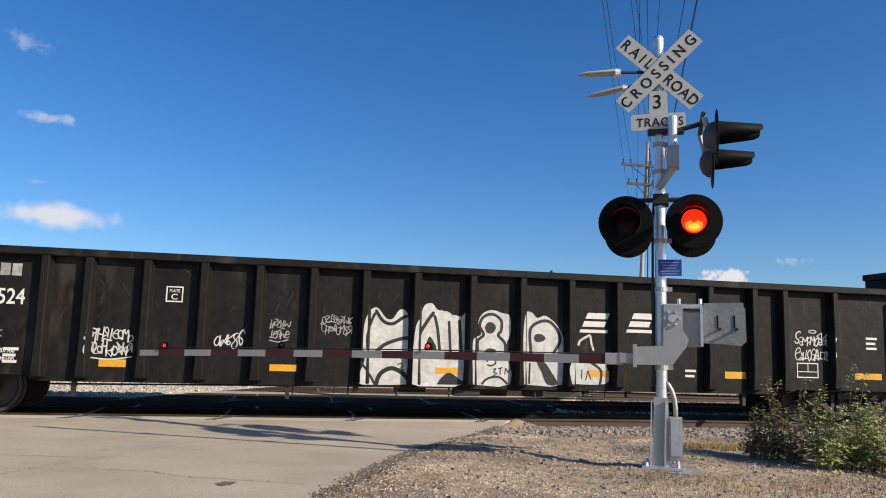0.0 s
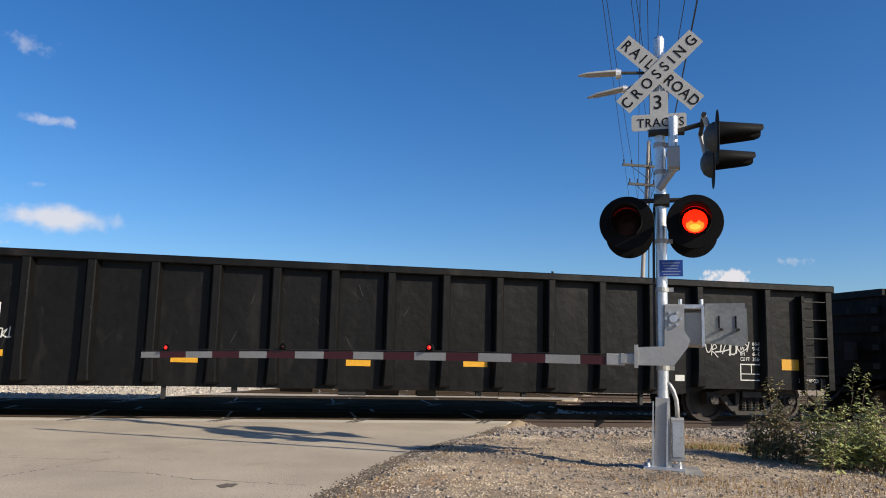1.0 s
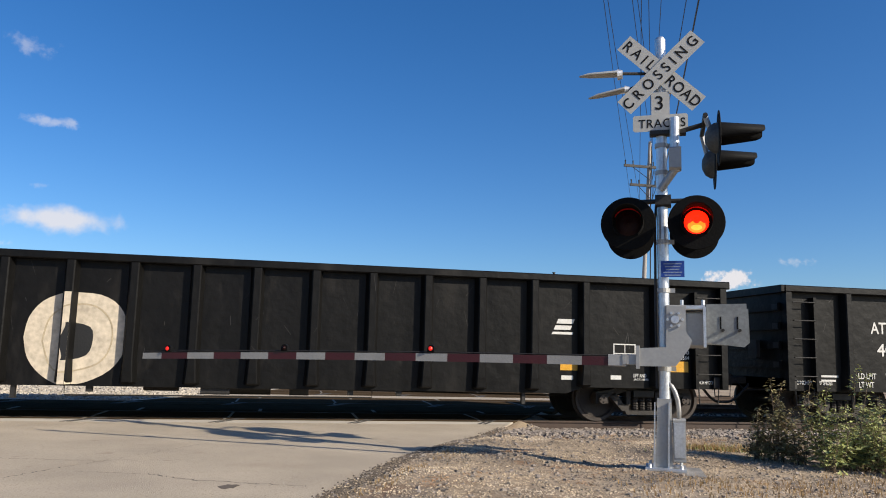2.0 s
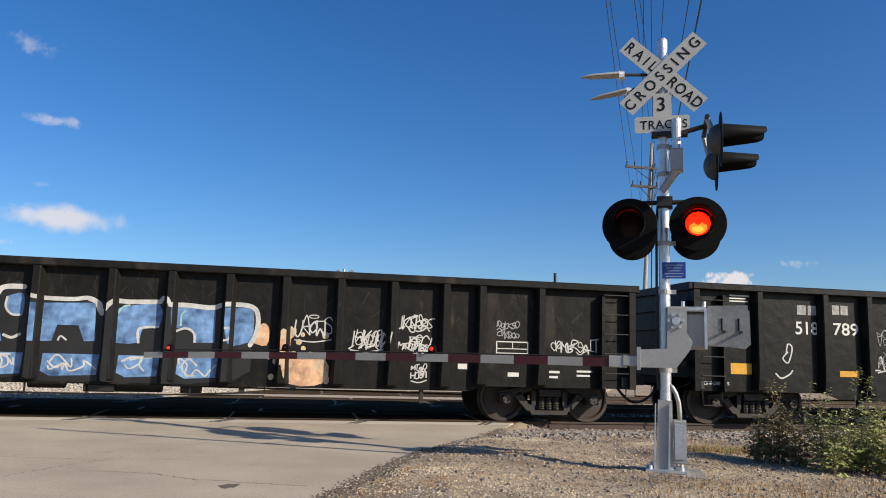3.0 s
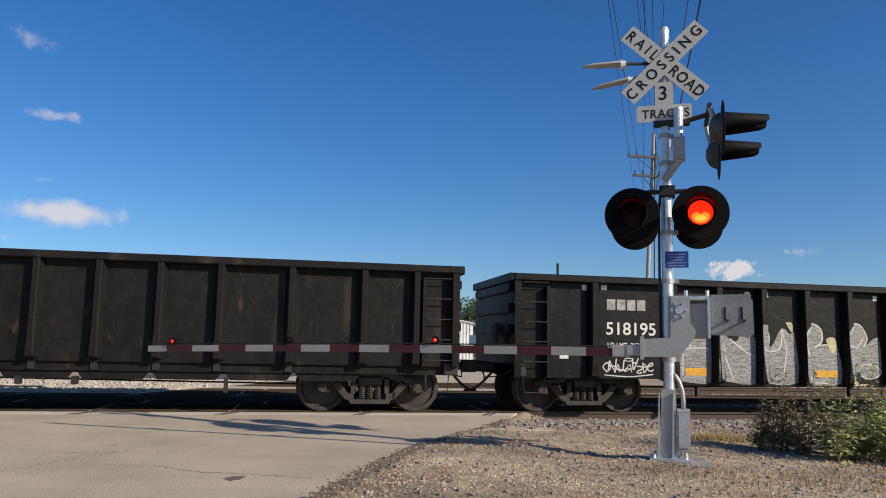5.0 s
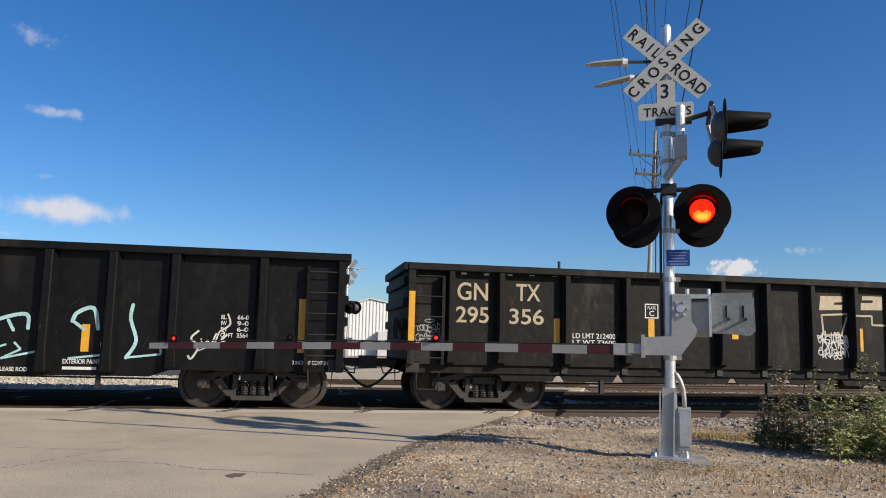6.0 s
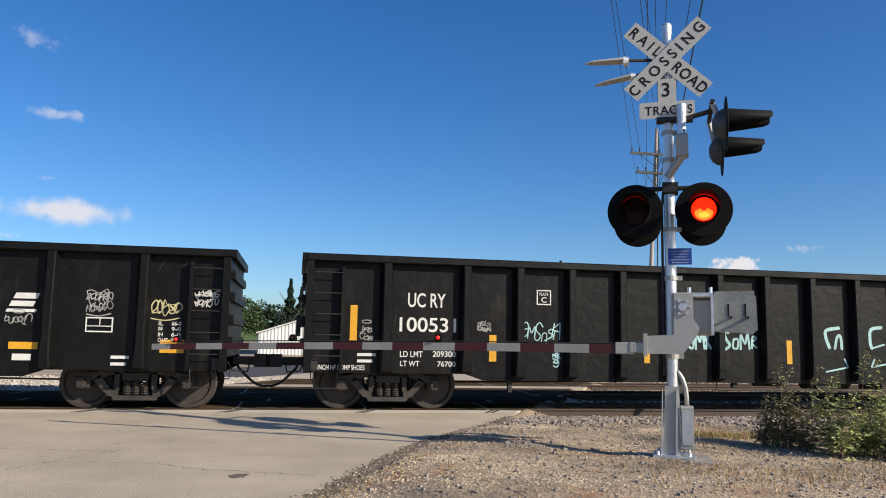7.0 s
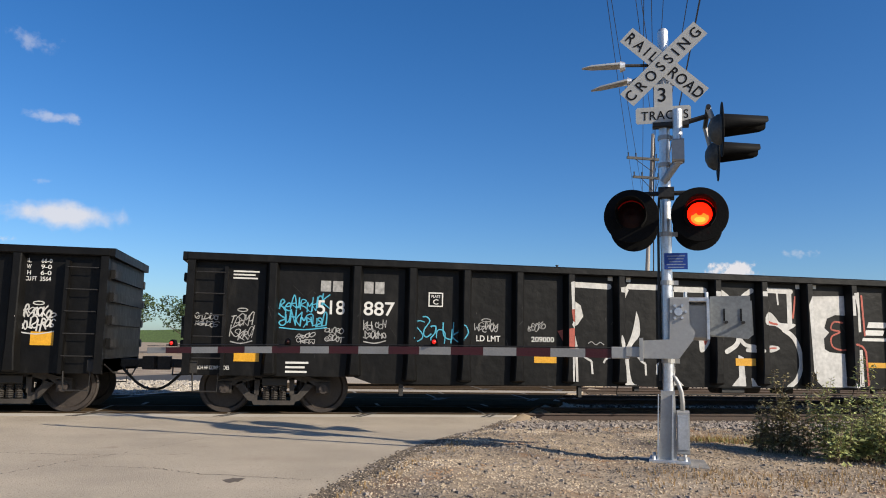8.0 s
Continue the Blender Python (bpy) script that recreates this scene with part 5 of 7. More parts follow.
def scrawl(car, x0, x1, z0, z1, material, seed, weight=0.0108, under=False):
    """A hasty handwritten tag that cannot be read: slanted, joined letter forms."""
    rng = random.Random(seed)
    br = Brush(car, 5)
    w, h = x1 - x0, z1 - z0
    rows = 2 if h > w * 0.62 else 1
    lean = rng.uniform(0.02, 0.22)
    for r in range(rows):
        zb, hh = z0 + h * (rows - 1 - r) / rows, h / rows * (0.92 if rows > 1 else 1.0)
        n = max(3, min(9, round(w / max(0.07, hh * 0.36))))
        cell = w / n
        rise = rng.uniform(-0.06, 0.10) * hh
        last = None
        for k in range(n):
            tall = hh * rng.uniform(0.6, 1.05)
            base = zb + rise * k / n + hh * rng.uniform(-0.05, 0.3)
            wide = cell * rng.uniform(1.1, 1.9)
            thick = weight * rng.uniform(0.8, 1.3) * (0.7 if material is FADED else 1.0)
            mirror, tip = rng.random() < 0.5, rng.random() < 0.5
            for line in HAND[rng.randrange(len(HAND))]:
                form = [(1 - u if mirror else u, 1 - v if tip else v) for u, v in line]
                pts = [(x0 + cell * k + (wide - cell) * -0.5 + wide * u + lean * tall * (v - 0.5) + rng.uniform(-0.1, 0.1) * cell, base + tall * (v + rng.uniform(-0.08, 0.08))) for u, v in form]
                if last and rng.random() < 0.45:
                    br.stroke([last, pts[0]], thick * 0.7, False)
                br.stroke(smooth(pts, 4) if len(pts) > 2 else pts, thick, False)
                last = pts[-1]
    if under or seed % 3 == 0:
        br.stroke(smooth([(x0, z0 - 0.03), (x0 + w * 0.5, z0 - 0.06), (x1, z0 - 0.01)]), weight, False)
    if seed % 4 == 1:
        br.stroke([(x0 + w * 0.5 + 0.09 * math.cos(a), z1 + 0.05 + 0.03 * math.sin(a)) for a in np.linspace(0, 6.28, 13)], weight * 0.8, False)
    br.done("tag", material, "hasty handwritten spray tag")


PAINTED = itertools.count(1)


def spray(car, material, weight, layer, *pts, curved=True):
    """One sprayed line of even width, bent or straight."""
    br = Brush(car, layer)
    br.k = next(PAINTED) * 31
    line = smooth(list(pts), 5) if curved and len(pts) > 2 else list(pts)
    br.stroke(line, weight, weight > 0.02)
    br.done("graffiti", material, "spray-painted line")


def fill(car, material, layer, *pts, curved=True):
    """A filled patch of sprayed paint with a rounded or straight outline."""
    ring = smooth(list(pts) + [pts[0]], 3)[:-1] if curved else list(pts)
    br = Brush(car, layer)
    start = next(PAINTED) * 31
    for tri in tessellate_polygon([[Vector((x, z, 0)) for x, z in ring]]):
        br.k = start
        br.dab([ring[i] for i in tri])
    br.done("graffiti", material, "patch of spray paint")


def wave_band(car, x0, x1, z0, z1):
    """Blue lower halves of the letters with white curling lines, bay by bay."""
    rng = random.Random(91)
    bays = [(a + 0.16, b - 0.13) for a, b in zip(car.posts, car.posts[1:]) if a > x0 - 0.3 and b < x1 + 0.3]
    for a, b in bays:
        fill(car, SKYBLUE, 2, (a, z0 + 0.08), (a + 0.02, z1), (b, z1), (b - 0.03, z0 + 0.03), (a + 0.15, z0), curved=False)
        for k in range(3):
            pts, x, z = [], a + 0.04 + rng.uniform(0, 0.1), z0 + rng.uniform(0.1, 0.3)
            for i in range(7):
                pts.append((min(x, b - 0.03), min(max(z, z0 + 0.05), z1 - 0.03)))
                x += (b - a) * rng.uniform(-0.06, 0.24)
                z += rng.choice((-1, 1)) * rng.uniform(0.06, 0.16)
            spray(car, CHALK, 0.014, 5, *pts)


def lettering(car, body, x0, x1, z0, z1, material=None):
    me = word(body, 1.0, material or WHITE, 1.0, 0.012)
    xs, zs = [v.co.x for v in me.vertices], [v.co.z for v in me.vertices]
    a, b, c, d = min(xs), max(xs), min(zs), max(zs)
    me2 = me.copy()
    me2.transform(Matrix.Diagonal(((x1 - x0) / (b - a), 1, (z1 - z0) / (d - c), 1)) @ Matrix.Translation((-a, 0, -c)))
    part("marking", me2, None, car.thing, "white stencilled lettering" if material is None else "", at=pose(x0, SHEET - 0.006, z0))


def bars(car, x0, x1, z0, z1, rows, material=None):
    """Small print, as plain bars."""
    h = (z1 - z0) / (rows * 2.2 - 1.2)
    for k in range(rows):
        z = z1 - h - k * h * 2.2
        end = x1 - (x1 - x0) * (0.25 * ((k * 0.618) % 1.0))
        part("print_bar", Form().box(x0, end, SHEET - 0.005, SHEET + 0.001, z, z + h), material or WHITE, car.thing)


def spec_block(car, x0, x1, z0, z1):
    """The four lines of inside length, width, height and volume."""
    h = (z1 - z0) / 5.2
    for k, (a, b) in enumerate((("IL", "66-0"), ("IW", "9-0"), ("IH", "6-0"), ("CU FT", "3564"))):
        z = z1 - h - k * h * 1.4
        w = x1 - x0
        lettering(car, a, x0, x0 + w * (0.45 if k == 3 else 0.2), z, z + h)
        lettering(car, b, x1 - w * 0.42, x1, z, z + h)


def blocks(car, x0, x1, z0, z1, count):
    """A company's mark, as plain white blocks."""
    cell = (x1 - x0) / count
    for k in range(count):
        a, b = x0 + cell * k, x0 + cell * (k + 0.84)
        f = Form().box(a, b, SHEET - 0.005, SHEET + 0.001, z0 + 0.02, z1 - 0.02)
        part("mark_block", f, FADED, car.thing)


def slant(car, x0, x1, z0, z1):
    """One slanted shape of a company's emblem, with its underline."""
    w, h = x1 - x0, z1 - z0
    k = h * 0.45
    y0, y1 = SHEET - 0.005, SHEET + 0.001
    f = Form().prism([(x0, z0), (x0 + w * 0.86, z0), (x0 + w * 0.88, z0 + h * 0.16), (x0 + 0.02, z0 + h * 0.16)], y0, y1, "y")
    for u, v in ((0.30, 0.58), (0.70, 1.0)):
        f.prism([(x0 + k * u, z0 + h * u), (x0 + k * u + w * 0.68, z0 + h * u), (x0 + k * v + w * 0.68, z0 + h * v), (x0 + k * v, z0 + h * v)], y0, y1, "y")
    part("emblem", f, WHITE, car.thing, "slanted white emblem shape")


def stencil_frame(car, x0, x1, z0, z1, body=""):
    y0, y1, t = SHEET - 0.005, SHEET + 0.001, 0.022
    f = Form().box(x0, x1, y0, y1, z0, z0 + t).box(x0, x1, y0, y1, z1 - t, z1).box(x0, x0 + t, y0, y1, z0 + t, z1 - t).box(x1 - t, x1, y0, y1, z0 + t, z1 - t)
    if not body:
        f.box(x0 + t, x1 - t, y0, y1, z0 + (z1 - z0) * 0.38, z0 + (z1 - z0) * 0.38 + t * 0.7)
        f.box((x0 + x1) / 2, (x0 + x1) / 2 + t * 0.7, y0, y1, z0 + (z1 - z0) * 0.40 + t * 0.7, z1 - t)
    part("stencil_frame", f, WHITE, car.thing)
    if body:
        w, h = x1 - x0, z1 - z0
        lettering(car, "PLATE", x0 + w * 0.2, x1 - w * 0.2, z0 + h * 0.62, z0 + h * 0.82)
        lettering(car, body, x0 + w * 0.32, x1 - w * 0.32, z0 + h * 0.16, z0 + h * 0.52)


def speckle(car, x0, x1, z0, z1, material, seed, count, lo, hi):
    rng = random.Random(seed)
    br = Brush(car, 1)
    for _ in range(count):
        cx, cz, r = rng.uniform(x0, x1), rng.uniform(z0, z1), rng.uniform(lo, hi)
        br.dab([(cx + r * math.cos(t) * rng.uniform(0.8, 1.1), cz + r * math.sin(t) * rng.uniform(0.8, 1.1)) for t in [k * math.pi / 5 for k in range(10)]])
    br.done("paint_fleck", material, "patches of spray paint")


def scuffs(car, seed, count):
    """Rubbed and scratched places along the side."""
    rng = random.Random(seed)
    br = Brush(car, 0)
    for _ in range(count):
        x, z = rng.uniform(0.3, car.length - 0.3), rng.uniform(1.0, car.top - 0.25)
        n, a = rng.uniform(0.04, 0.30), rng.uniform(-0.9, 0.9)
        br.stroke([(x, z), (x + n * math.sin(a), z + n * math.cos(a))], rng.uniform(0.0015, 0.005), False)
    br.done("scratch", SCRATCH, "fine pale scratches")


SCRATCH = mat("scratched paint", (0.022, 0.020, 0.018), 0.6, vary=0.4, scale=5)
RUBBED = mat("rubbed grey steel", (0.075, 0.068, 0.06), 0.6, vary=0.5, scale=5)
for car_, n_ in ((CAR1, 120), (CAR2, 50), (CAR3, 60), (CAR4, 260), (CAR5, 90), (CAR6, 150), (CAR7, 40), (CAR8, 60)):
    scuffs(car_, int(-car_.rear * 10), n_)
blocks(CAR1, 2.23, 2.96, 2.35, 2.60, 4)
lettering(CAR1, "518524", 2.14, 3.02, 1.88, 2.15)
lettering(CAR1, "LD LMT 207900", 2.39, 2.94, 1.06, 1.14)
lettering(CAR1, "LT WT 78100", 2.40, 2.94, 0.91, 0.99)
CAR1.plate(0.77, 1.71, 0.89, 1.03, YELLOW)
bars(CAR1, 1.22, 1.76, 2.63, 2.69, 2)
scrawl(CAR1, 0.87, 1.66, 1.99, 2.61, FADED, 1)
scrawl(CAR1, 2.18, 2.70, 1.30, 1.49, FADED, 2)
CAR1.plate(4.29, 4.73, 0.86, 0.99, YELLOW)
CAR1.plate(7.17, 7.65, 0.85, 0.97, YELLOW)
CAR1.plate(10.21, 10.66, 0.86, 0.98, YELLOW)
CAR1.plate(13.25, 13.69, 0.88, 1.00, YELLOW)
CAR1.plate(16.20, 16.67, 0.90, 1.04, YELLOW)
CAR1.plate(19.22, 19.87, 0.94, 1.07, YELLOW)
stencil_frame(CAR1, 5.31, 5.60, 2.02, 2.30, "C")
scrawl(CAR1, 4.08, 4.82, 1.05, 1.52, CHALK, 3)
scrawl(CAR1, 6.19, 6.70, 1.25, 1.53, CHALK, 4)
scrawl(CAR1, 17.84, 18.64, 1.30, 1.86, CHALK, 5)
scrawl(CAR1, 7.14, 7.48, 1.43, 1.79, FADED, 6)
scrawl(CAR1, 8.07, 8.61, 1.55, 1.90, FADED, 7)
slant(CAR1, 13.07, 13.75, 1.73, 2.12)
slant(CAR1, 14.05, 14.69, 1.76, 2.15)
stencil_frame(CAR1, 17.85, 18.35, 0.95, 1.26)
bars(CAR1, 19.52, 19.79, 1.57, 1.83, 3)
bars(CAR1, 15.32, 15.56, 0.91, 1.06, 2)
bars(CAR1, 2.76, 3.00, 0.89, 1.15, 3)
lettering(CAR2, "ATW", 2.10, 2.78, 1.92, 2.17)
lettering(CAR2, "400", 2.23, 2.83, 1.45, 1.72)
lettering(CAR2, "766", 3.22, 3.81, 1.45, 1.70)
lettering(CAR2, "LD LMT", 1.75, 2.18, 0.97, 1.09)
lettering(CAR2, "210500", 2.41, 2.81, 0.98, 1.10)
lettering(CAR2, "LT WT", 1.76, 2.12, 0.79, 0.91)
lettering(CAR2, "75 500", 2.46, 2.82, 0.81, 0.92)
lettering(CAR2, "2 INCH HF COMP SHOES", 0.30, 1.12, 0.83, 0.91)
stencil_frame(CAR2, 4.42, 4.72, 1.66, 1.95, "C")
CAR2.plate(4.36, 4.82, 1.04, 1.15, YELLOW)
bars(CAR2, 0.87, 1.27, 0.90, 1.03, 2)
scrawl(CAR2, 4.21, 4.93, 1.33, 1.55, CHALK, 8)
CAR2.plate(7.53, 7.99, 1.00, 1.10, YELLOW)
CAR2.plate(10.60, 11.05, 1.00, 1.11, YELLOW)
CAR2.plate(12.81, 13.28, 1.03, 1.13, YELLOW)
CAR2.plate(19.55, 19.97, 1.10, 1.32, YELLOW)
CAR2.plate(17.16, 17.36, 0.84, 0.96, TAPE)
stencil_frame(CAR2, 18.60, 19.09, 0.87, 1.21)
spec_block(CAR2, 18.61, 19.08, 1.27, 1.66)
lettering(CAR2, "2 INCH HF COMP SHOES", 19.93, 20.68, 0.85, 0.93)
scrawl(CAR2, 17.83, 18.79, 1.35, 2.14, CHALK, 10)
slant(CAR3, 16.98, 17.48, 1.71, 2.01)
stencil_frame(CAR3, 18.26, 18.73, 1.24, 1.56)
CAR3.plate(17.16, 17.51, 1.02, 1.14, YELLOW)
CAR3.plate(19.46, 19.86, 1.03, 1.24, YELLOW)
spec_block(CAR3, 19.44, 19.88, 1.28, 1.67)
lettering(CAR3, "LIFT AND", 18.67, 18.95, 0.91, 0.98)
lettering(CAR3, "JACK HERE", 18.68, 19.00, 0.84, 0.89)
lettering(CAR3, "2 INCH HF COMP SHOES", 20.02, 20.63, 0.80, 0.87)
CAR3.plate(17.18, 17.42, 0.84, 0.92, TAPE)
bars(CAR3, 18.20, 18.42, 0.86, 0.94, 1)
blocks(CAR3, 2.43, 2.94, 2.29, 2.53, 2)
blocks(CAR3, 3.26, 3.67, 2.32, 2.56, 2)
lettering(CAR3, "518", 2.38, 2.92, 1.90, 2.17)
lettering(CAR3, "789", 3.27, 3.87, 1.91, 2.17)
lettering(CAR3, "2 INCH HF COMP SHOES", 0.17, 0.84, 0.82, 0.89)
scrawl(CAR3, 4.32, 4.98, 1.23, 2.00, FADED, 13)
CAR3.plate(0.88, 1.35, 1.05, 1.27, YELLOW)
CAR3.plate(3.39, 3.85, 1.05, 1.17, YELLOW)
bars(CAR3, 0.88, 1.33, 2.52, 2.66, 3)
speckle(CAR4, 4.80, 5.86, 0.70, 1.60, BUFF, 14, 26, 0.03, 0.08)
speckle(CAR4, 13.45, 14.61, 0.74, 1.70, BUFF, 15, 30, 0.03, 0.09)
scrawl(CAR4, 2.06, 2.94, 1.69, 2.29, CHALK, 18)
scrawl(CAR4, 2.12, 2.94, 1.28, 1.54, CHALK, 19)
scrawl(CAR4, 1.40, 1.75, 0.87, 1.38, CHALK, 20)
scrawl(CAR4, 13.97, 14.63, 1.49, 1.84, CHALK, 21)
scrawl(CAR4, 15.09, 15.69, 1.34, 1.70, CHALK, 22)
scrawl(CAR4, 16.08, 16.52, 1.30, 2.02, CHALK, 23)
scrawl(CAR4, 4.04, 4.62, 0.66, 0.89, CHALK, 24)
scrawl(CAR4, 0.61, 1.55, 1.68, 2.36, FADED, 25)
scrawl(CAR4, 0.19, 0.76, 1.16, 1.40, SKYBLUE, 26)
CAR4.plate(0.43, 1.38, 1.01, 1.13, YELLOW)
CAR4.plate(13.18, 13.69, 1.11, 1.22, YELLOW)
CAR4.plate(3.42, 3.59, 1.01, 1.10, TAPE)
bars(CAR4, 0.93, 1.30, 0.88, 0.98, 2)
bars(CAR4, 5.13, 5.39, 1.69, 1.85, 3)
scrawl(CAR4, 14.98, 15.59, 1.34, 1.63, CHALK, 27)
scrawl(CAR4, 15.88, 16.42, 1.73, 1.98, CHALK, 28)
scrawl(CAR4, 15.88, 16.52, 1.32, 1.47, CHALK, 29)
scrawl(CAR4, 16.13, 16.43, 0.80, 1.08, CHALK, 30)
scrawl(CAR4, 18.86, 19.85, 1.36, 1.62, CHALK, 31)
scrawl(CAR4, 17.78, 18.21, 1.61, 1.97, FADED, 32)
stencil_frame(CAR4, 17.76, 18.40, 1.32, 1.56)
CAR4.plate(17.02, 17.20, 1.01, 1.11, TAPE)
bars(CAR4, 18.00, 18.22, 0.89, 0.97, 1)
bars(CAR4, 18.83, 19.04, 0.88, 1.02, 2)
bars(CAR4, 19.39, 19.71, 0.92, 1.04, 2)
blocks(CAR5, 1.93, 2.78, 2.02, 2.27, 4)
lettering(CAR5, "518195", 1.91, 2.96, 1.55, 1.80)
lettering(CAR5, "LD LMT  213500", 1.94, 2.79, 1.30, 1.40)
lettering(CAR5, "LT WT  72500", 1.95, 2.80, 1.15, 1.25)
scrawl(CAR5, 1.86, 2.90, 0.80, 1.02, CHALK, 33)
stencil_frame(CAR5, 3.63, 3.90, 1.83, 2.06, "C")
CAR5.plate(3.60, 4.06, 0.78, 0.93, YELLOW)
CAR5.plate(6.52, 7.03, 0.78, 0.92, YELLOW)
CAR5.plate(8.62, 9.06, 0.76, 0.91, YELLOW)
CAR5.plate(11.52, 12.03, 0.80, 0.95, YELLOW)
CAR5.plate(13.59, 14.06, 0.79, 0.96, YELLOW)
CAR5.plate(1.41, 1.52, 2.41, 2.52, TAPE)
CAR5.plate(1.81, 1.93, 2.43, 2.53, TAPE)
CAR5.plate(4.94, 5.05, 2.40, 2.50, TAPE)
CAR5.plate(5.36, 5.48, 2.40, 2.51, TAPE)
CAR5.plate(7.95, 8.05, 2.40, 2.51, TAPE)
CAR5.plate(8.37, 8.47, 2.41, 2.51, TAPE)
CAR5.plate(11.97, 12.07, 2.45, 2.54, TAPE)
CAR5.plate(12.39, 12.48, 2.45, 2.54, TAPE)
CAR5.plate(0.95, 1.13, 1.07, 1.28, TAPE)
slant(CAR5, 13.49, 14.01, 1.81, 2.17)
slant(CAR5, 14.40, 15.02, 1.84, 2.20)
bars(CAR5, 17.77, 18.16, 2.13, 2.28, 2)
scrawl(CAR5, 18.17, 18.61, 1.47, 1.72, CHALK, 51)
stencil_frame(CAR5, 17.73, 18.22, 1.33, 1.67)
CAR5.plate(16.51, 16.98, 0.86, 0.96, YELLOW)
CAR5.plate(19.17, 19.33, 0.90, 1.00, TAPE)
CAR5.plate(14.91, 15.03, 2.42, 2.53, TAPE)
CAR5.plate(15.33, 15.44, 2.42, 2.53, TAPE)
CAR5.plate(18.53, 18.63, 2.48, 2.58, TAPE)
CAR5.plate(18.94, 19.05, 2.49, 2.60, TAPE)
lettering(CAR6, "GN", 0.96, 1.56, 2.10, 2.44, TAN)
lettering(CAR6, "TX", 2.12, 2.61, 2.12, 2.45, TAN)
lettering(CAR6, "295", 0.94, 1.58, 1.67, 1.98, TAN)
lettering(CAR6, "356", 1.99, 2.68, 1.67, 1.97, TAN)
lettering(CAR6, "LD LMT 212400", 3.27, 4.16, 1.43, 1.53)
lettering(CAR6, "LT WT 73600", 3.27, 4.17, 1.32, 1.40)
part("reflector", Form().box(0.01, 0.125, FACE - 0.006, FACE, 1.31, 2.23), YELLOW, CAR6.thing)
CAR6.plate(2.89, 3.01, 1.32, 1.80, YELLOW)
CAR6.plate(4.86, 4.99, 1.34, 1.85, YELLOW)
CAR6.plate(6.69, 6.83, 1.49, 1.78, YELLOW)
CAR6.plate(9.59, 9.72, 1.30, 1.78, YELLOW)
stencil_frame(CAR6, 4.79, 5.08, 1.86, 2.15, "C")
scrawl(CAR6, 5.52, 6.19, 1.66, 2.27, LIME, 53)
scrawl(CAR6, 6.56, 7.16, 1.69, 2.14, LIME, 54)
piece(CAR6, "D", 11.70, 12.29, 1.72, 2.15, TAN, 0.05, INK)
scrawl(CAR6, 8.65, 9.35, 1.13, 1.68, CHALK, 55)
scrawl(CAR6, 0.18, 0.69, 1.31, 1.64, FADED, 57)
CAR6.plate(1.03, 1.13, 2.59, 2.65, TAPE)
CAR6.plate(1.48, 1.58, 2.59, 2.66, TAPE)
CAR6.plate(1.94, 2.04, 2.60, 2.66, TAPE)
CAR6.plate(2.39, 2.49, 2.61, 2.67, TAPE)
CAR6.plate(2.85, 2.95, 2.62, 2.68, TAPE)
CAR6.plate(3.31, 3.41, 2.62, 2.69, TAPE)
CAR6.plate(3.76, 3.87, 2.63, 2.70, TAPE)
CAR6.plate(4.22, 4.32, 2.64, 2.70, TAPE)
CAR6.plate(4.68, 4.79, 2.64, 2.71, TAPE)
CAR6.plate(5.14, 5.25, 2.65, 2.72, TAPE)
CAR6.plate(5.60, 5.71, 2.66, 2.72, TAPE)
CAR6.plate(6.06, 6.17, 2.66, 2.73, TAPE)
CAR6.plate(6.52, 6.63, 2.67, 2.74, TAPE)
CAR6.plate(6.99, 7.10, 2.68, 2.74, TAPE)
CAR6.plate(7.45, 7.56, 2.68, 2.75, TAPE)
CAR6.plate(7.91, 8.02, 2.69, 2.76, TAPE)
CAR6.plate(8.37, 8.49, 2.69, 2.76, TAPE)
CAR6.plate(8.84, 8.95, 2.70, 2.77, TAPE)
CAR6.plate(9.30, 9.42, 2.71, 2.78, TAPE)
CAR6.plate(9.76, 9.88, 2.71, 2.78, TAPE)
CAR6.plate(10.22, 10.34, 2.72, 2.79, TAPE)
CAR6.plate(10.69, 10.81, 2.72, 2.79, TAPE)
lettering(CAR7, "UC RY", 1.89, 2.61, 1.93, 2.20)
lettering(CAR7, "100531", 1.74, 2.82, 1.47, 1.74)
lettering(CAR7, "LD LMT", 1.76, 2.19, 1.00, 1.11)
lettering(CAR7, "209300", 2.38, 2.82, 1.01, 1.12)
lettering(CAR7, "LT WT", 1.77, 2.13, 0.83, 0.93)
lettering(CAR7, "76700", 2.47, 2.82, 0.83, 0.93)
lettering(CAR7, "2 INCH HF COMP SHOES", 0.19, 1.11, 0.75, 0.84)
stencil_frame(CAR7, 4.41, 4.70, 2.04, 2.33, "C")
CAR7.plate(0.82, 0.95, 1.27, 1.94, YELLOW)
CAR7.plate(3.47, 3.61, 0.94, 1.44, YELLOW)
bars(CAR7, 0.97, 1.31, 0.89, 1.06, 2)
scrawl(CAR7, 4.13, 4.87, 1.30, 1.66, CYAN, 58)
scrawl(CAR7, 4.74, 4.87, 0.91, 1.12, CYAN, 60)
scrawl(CAR7, 1.02, 1.23, 1.27, 1.59, FADED, 61)
scrawl(CAR7, 3.24, 3.49, 1.50, 1.69, FADED, 62)
CAR7.plate(6.63, 6.75, 0.95, 1.43, YELLOW)
CAR7.plate(9.77, 9.89, 0.97, 1.45, YELLOW)
CAR7.plate(12.93, 13.07, 0.96, 1.46, YELLOW)
CAR7.plate(16.14, 16.27, 0.99, 1.46, YELLOW)
CAR7.plate(19.82, 19.99, 1.04, 2.02, YELLOW)
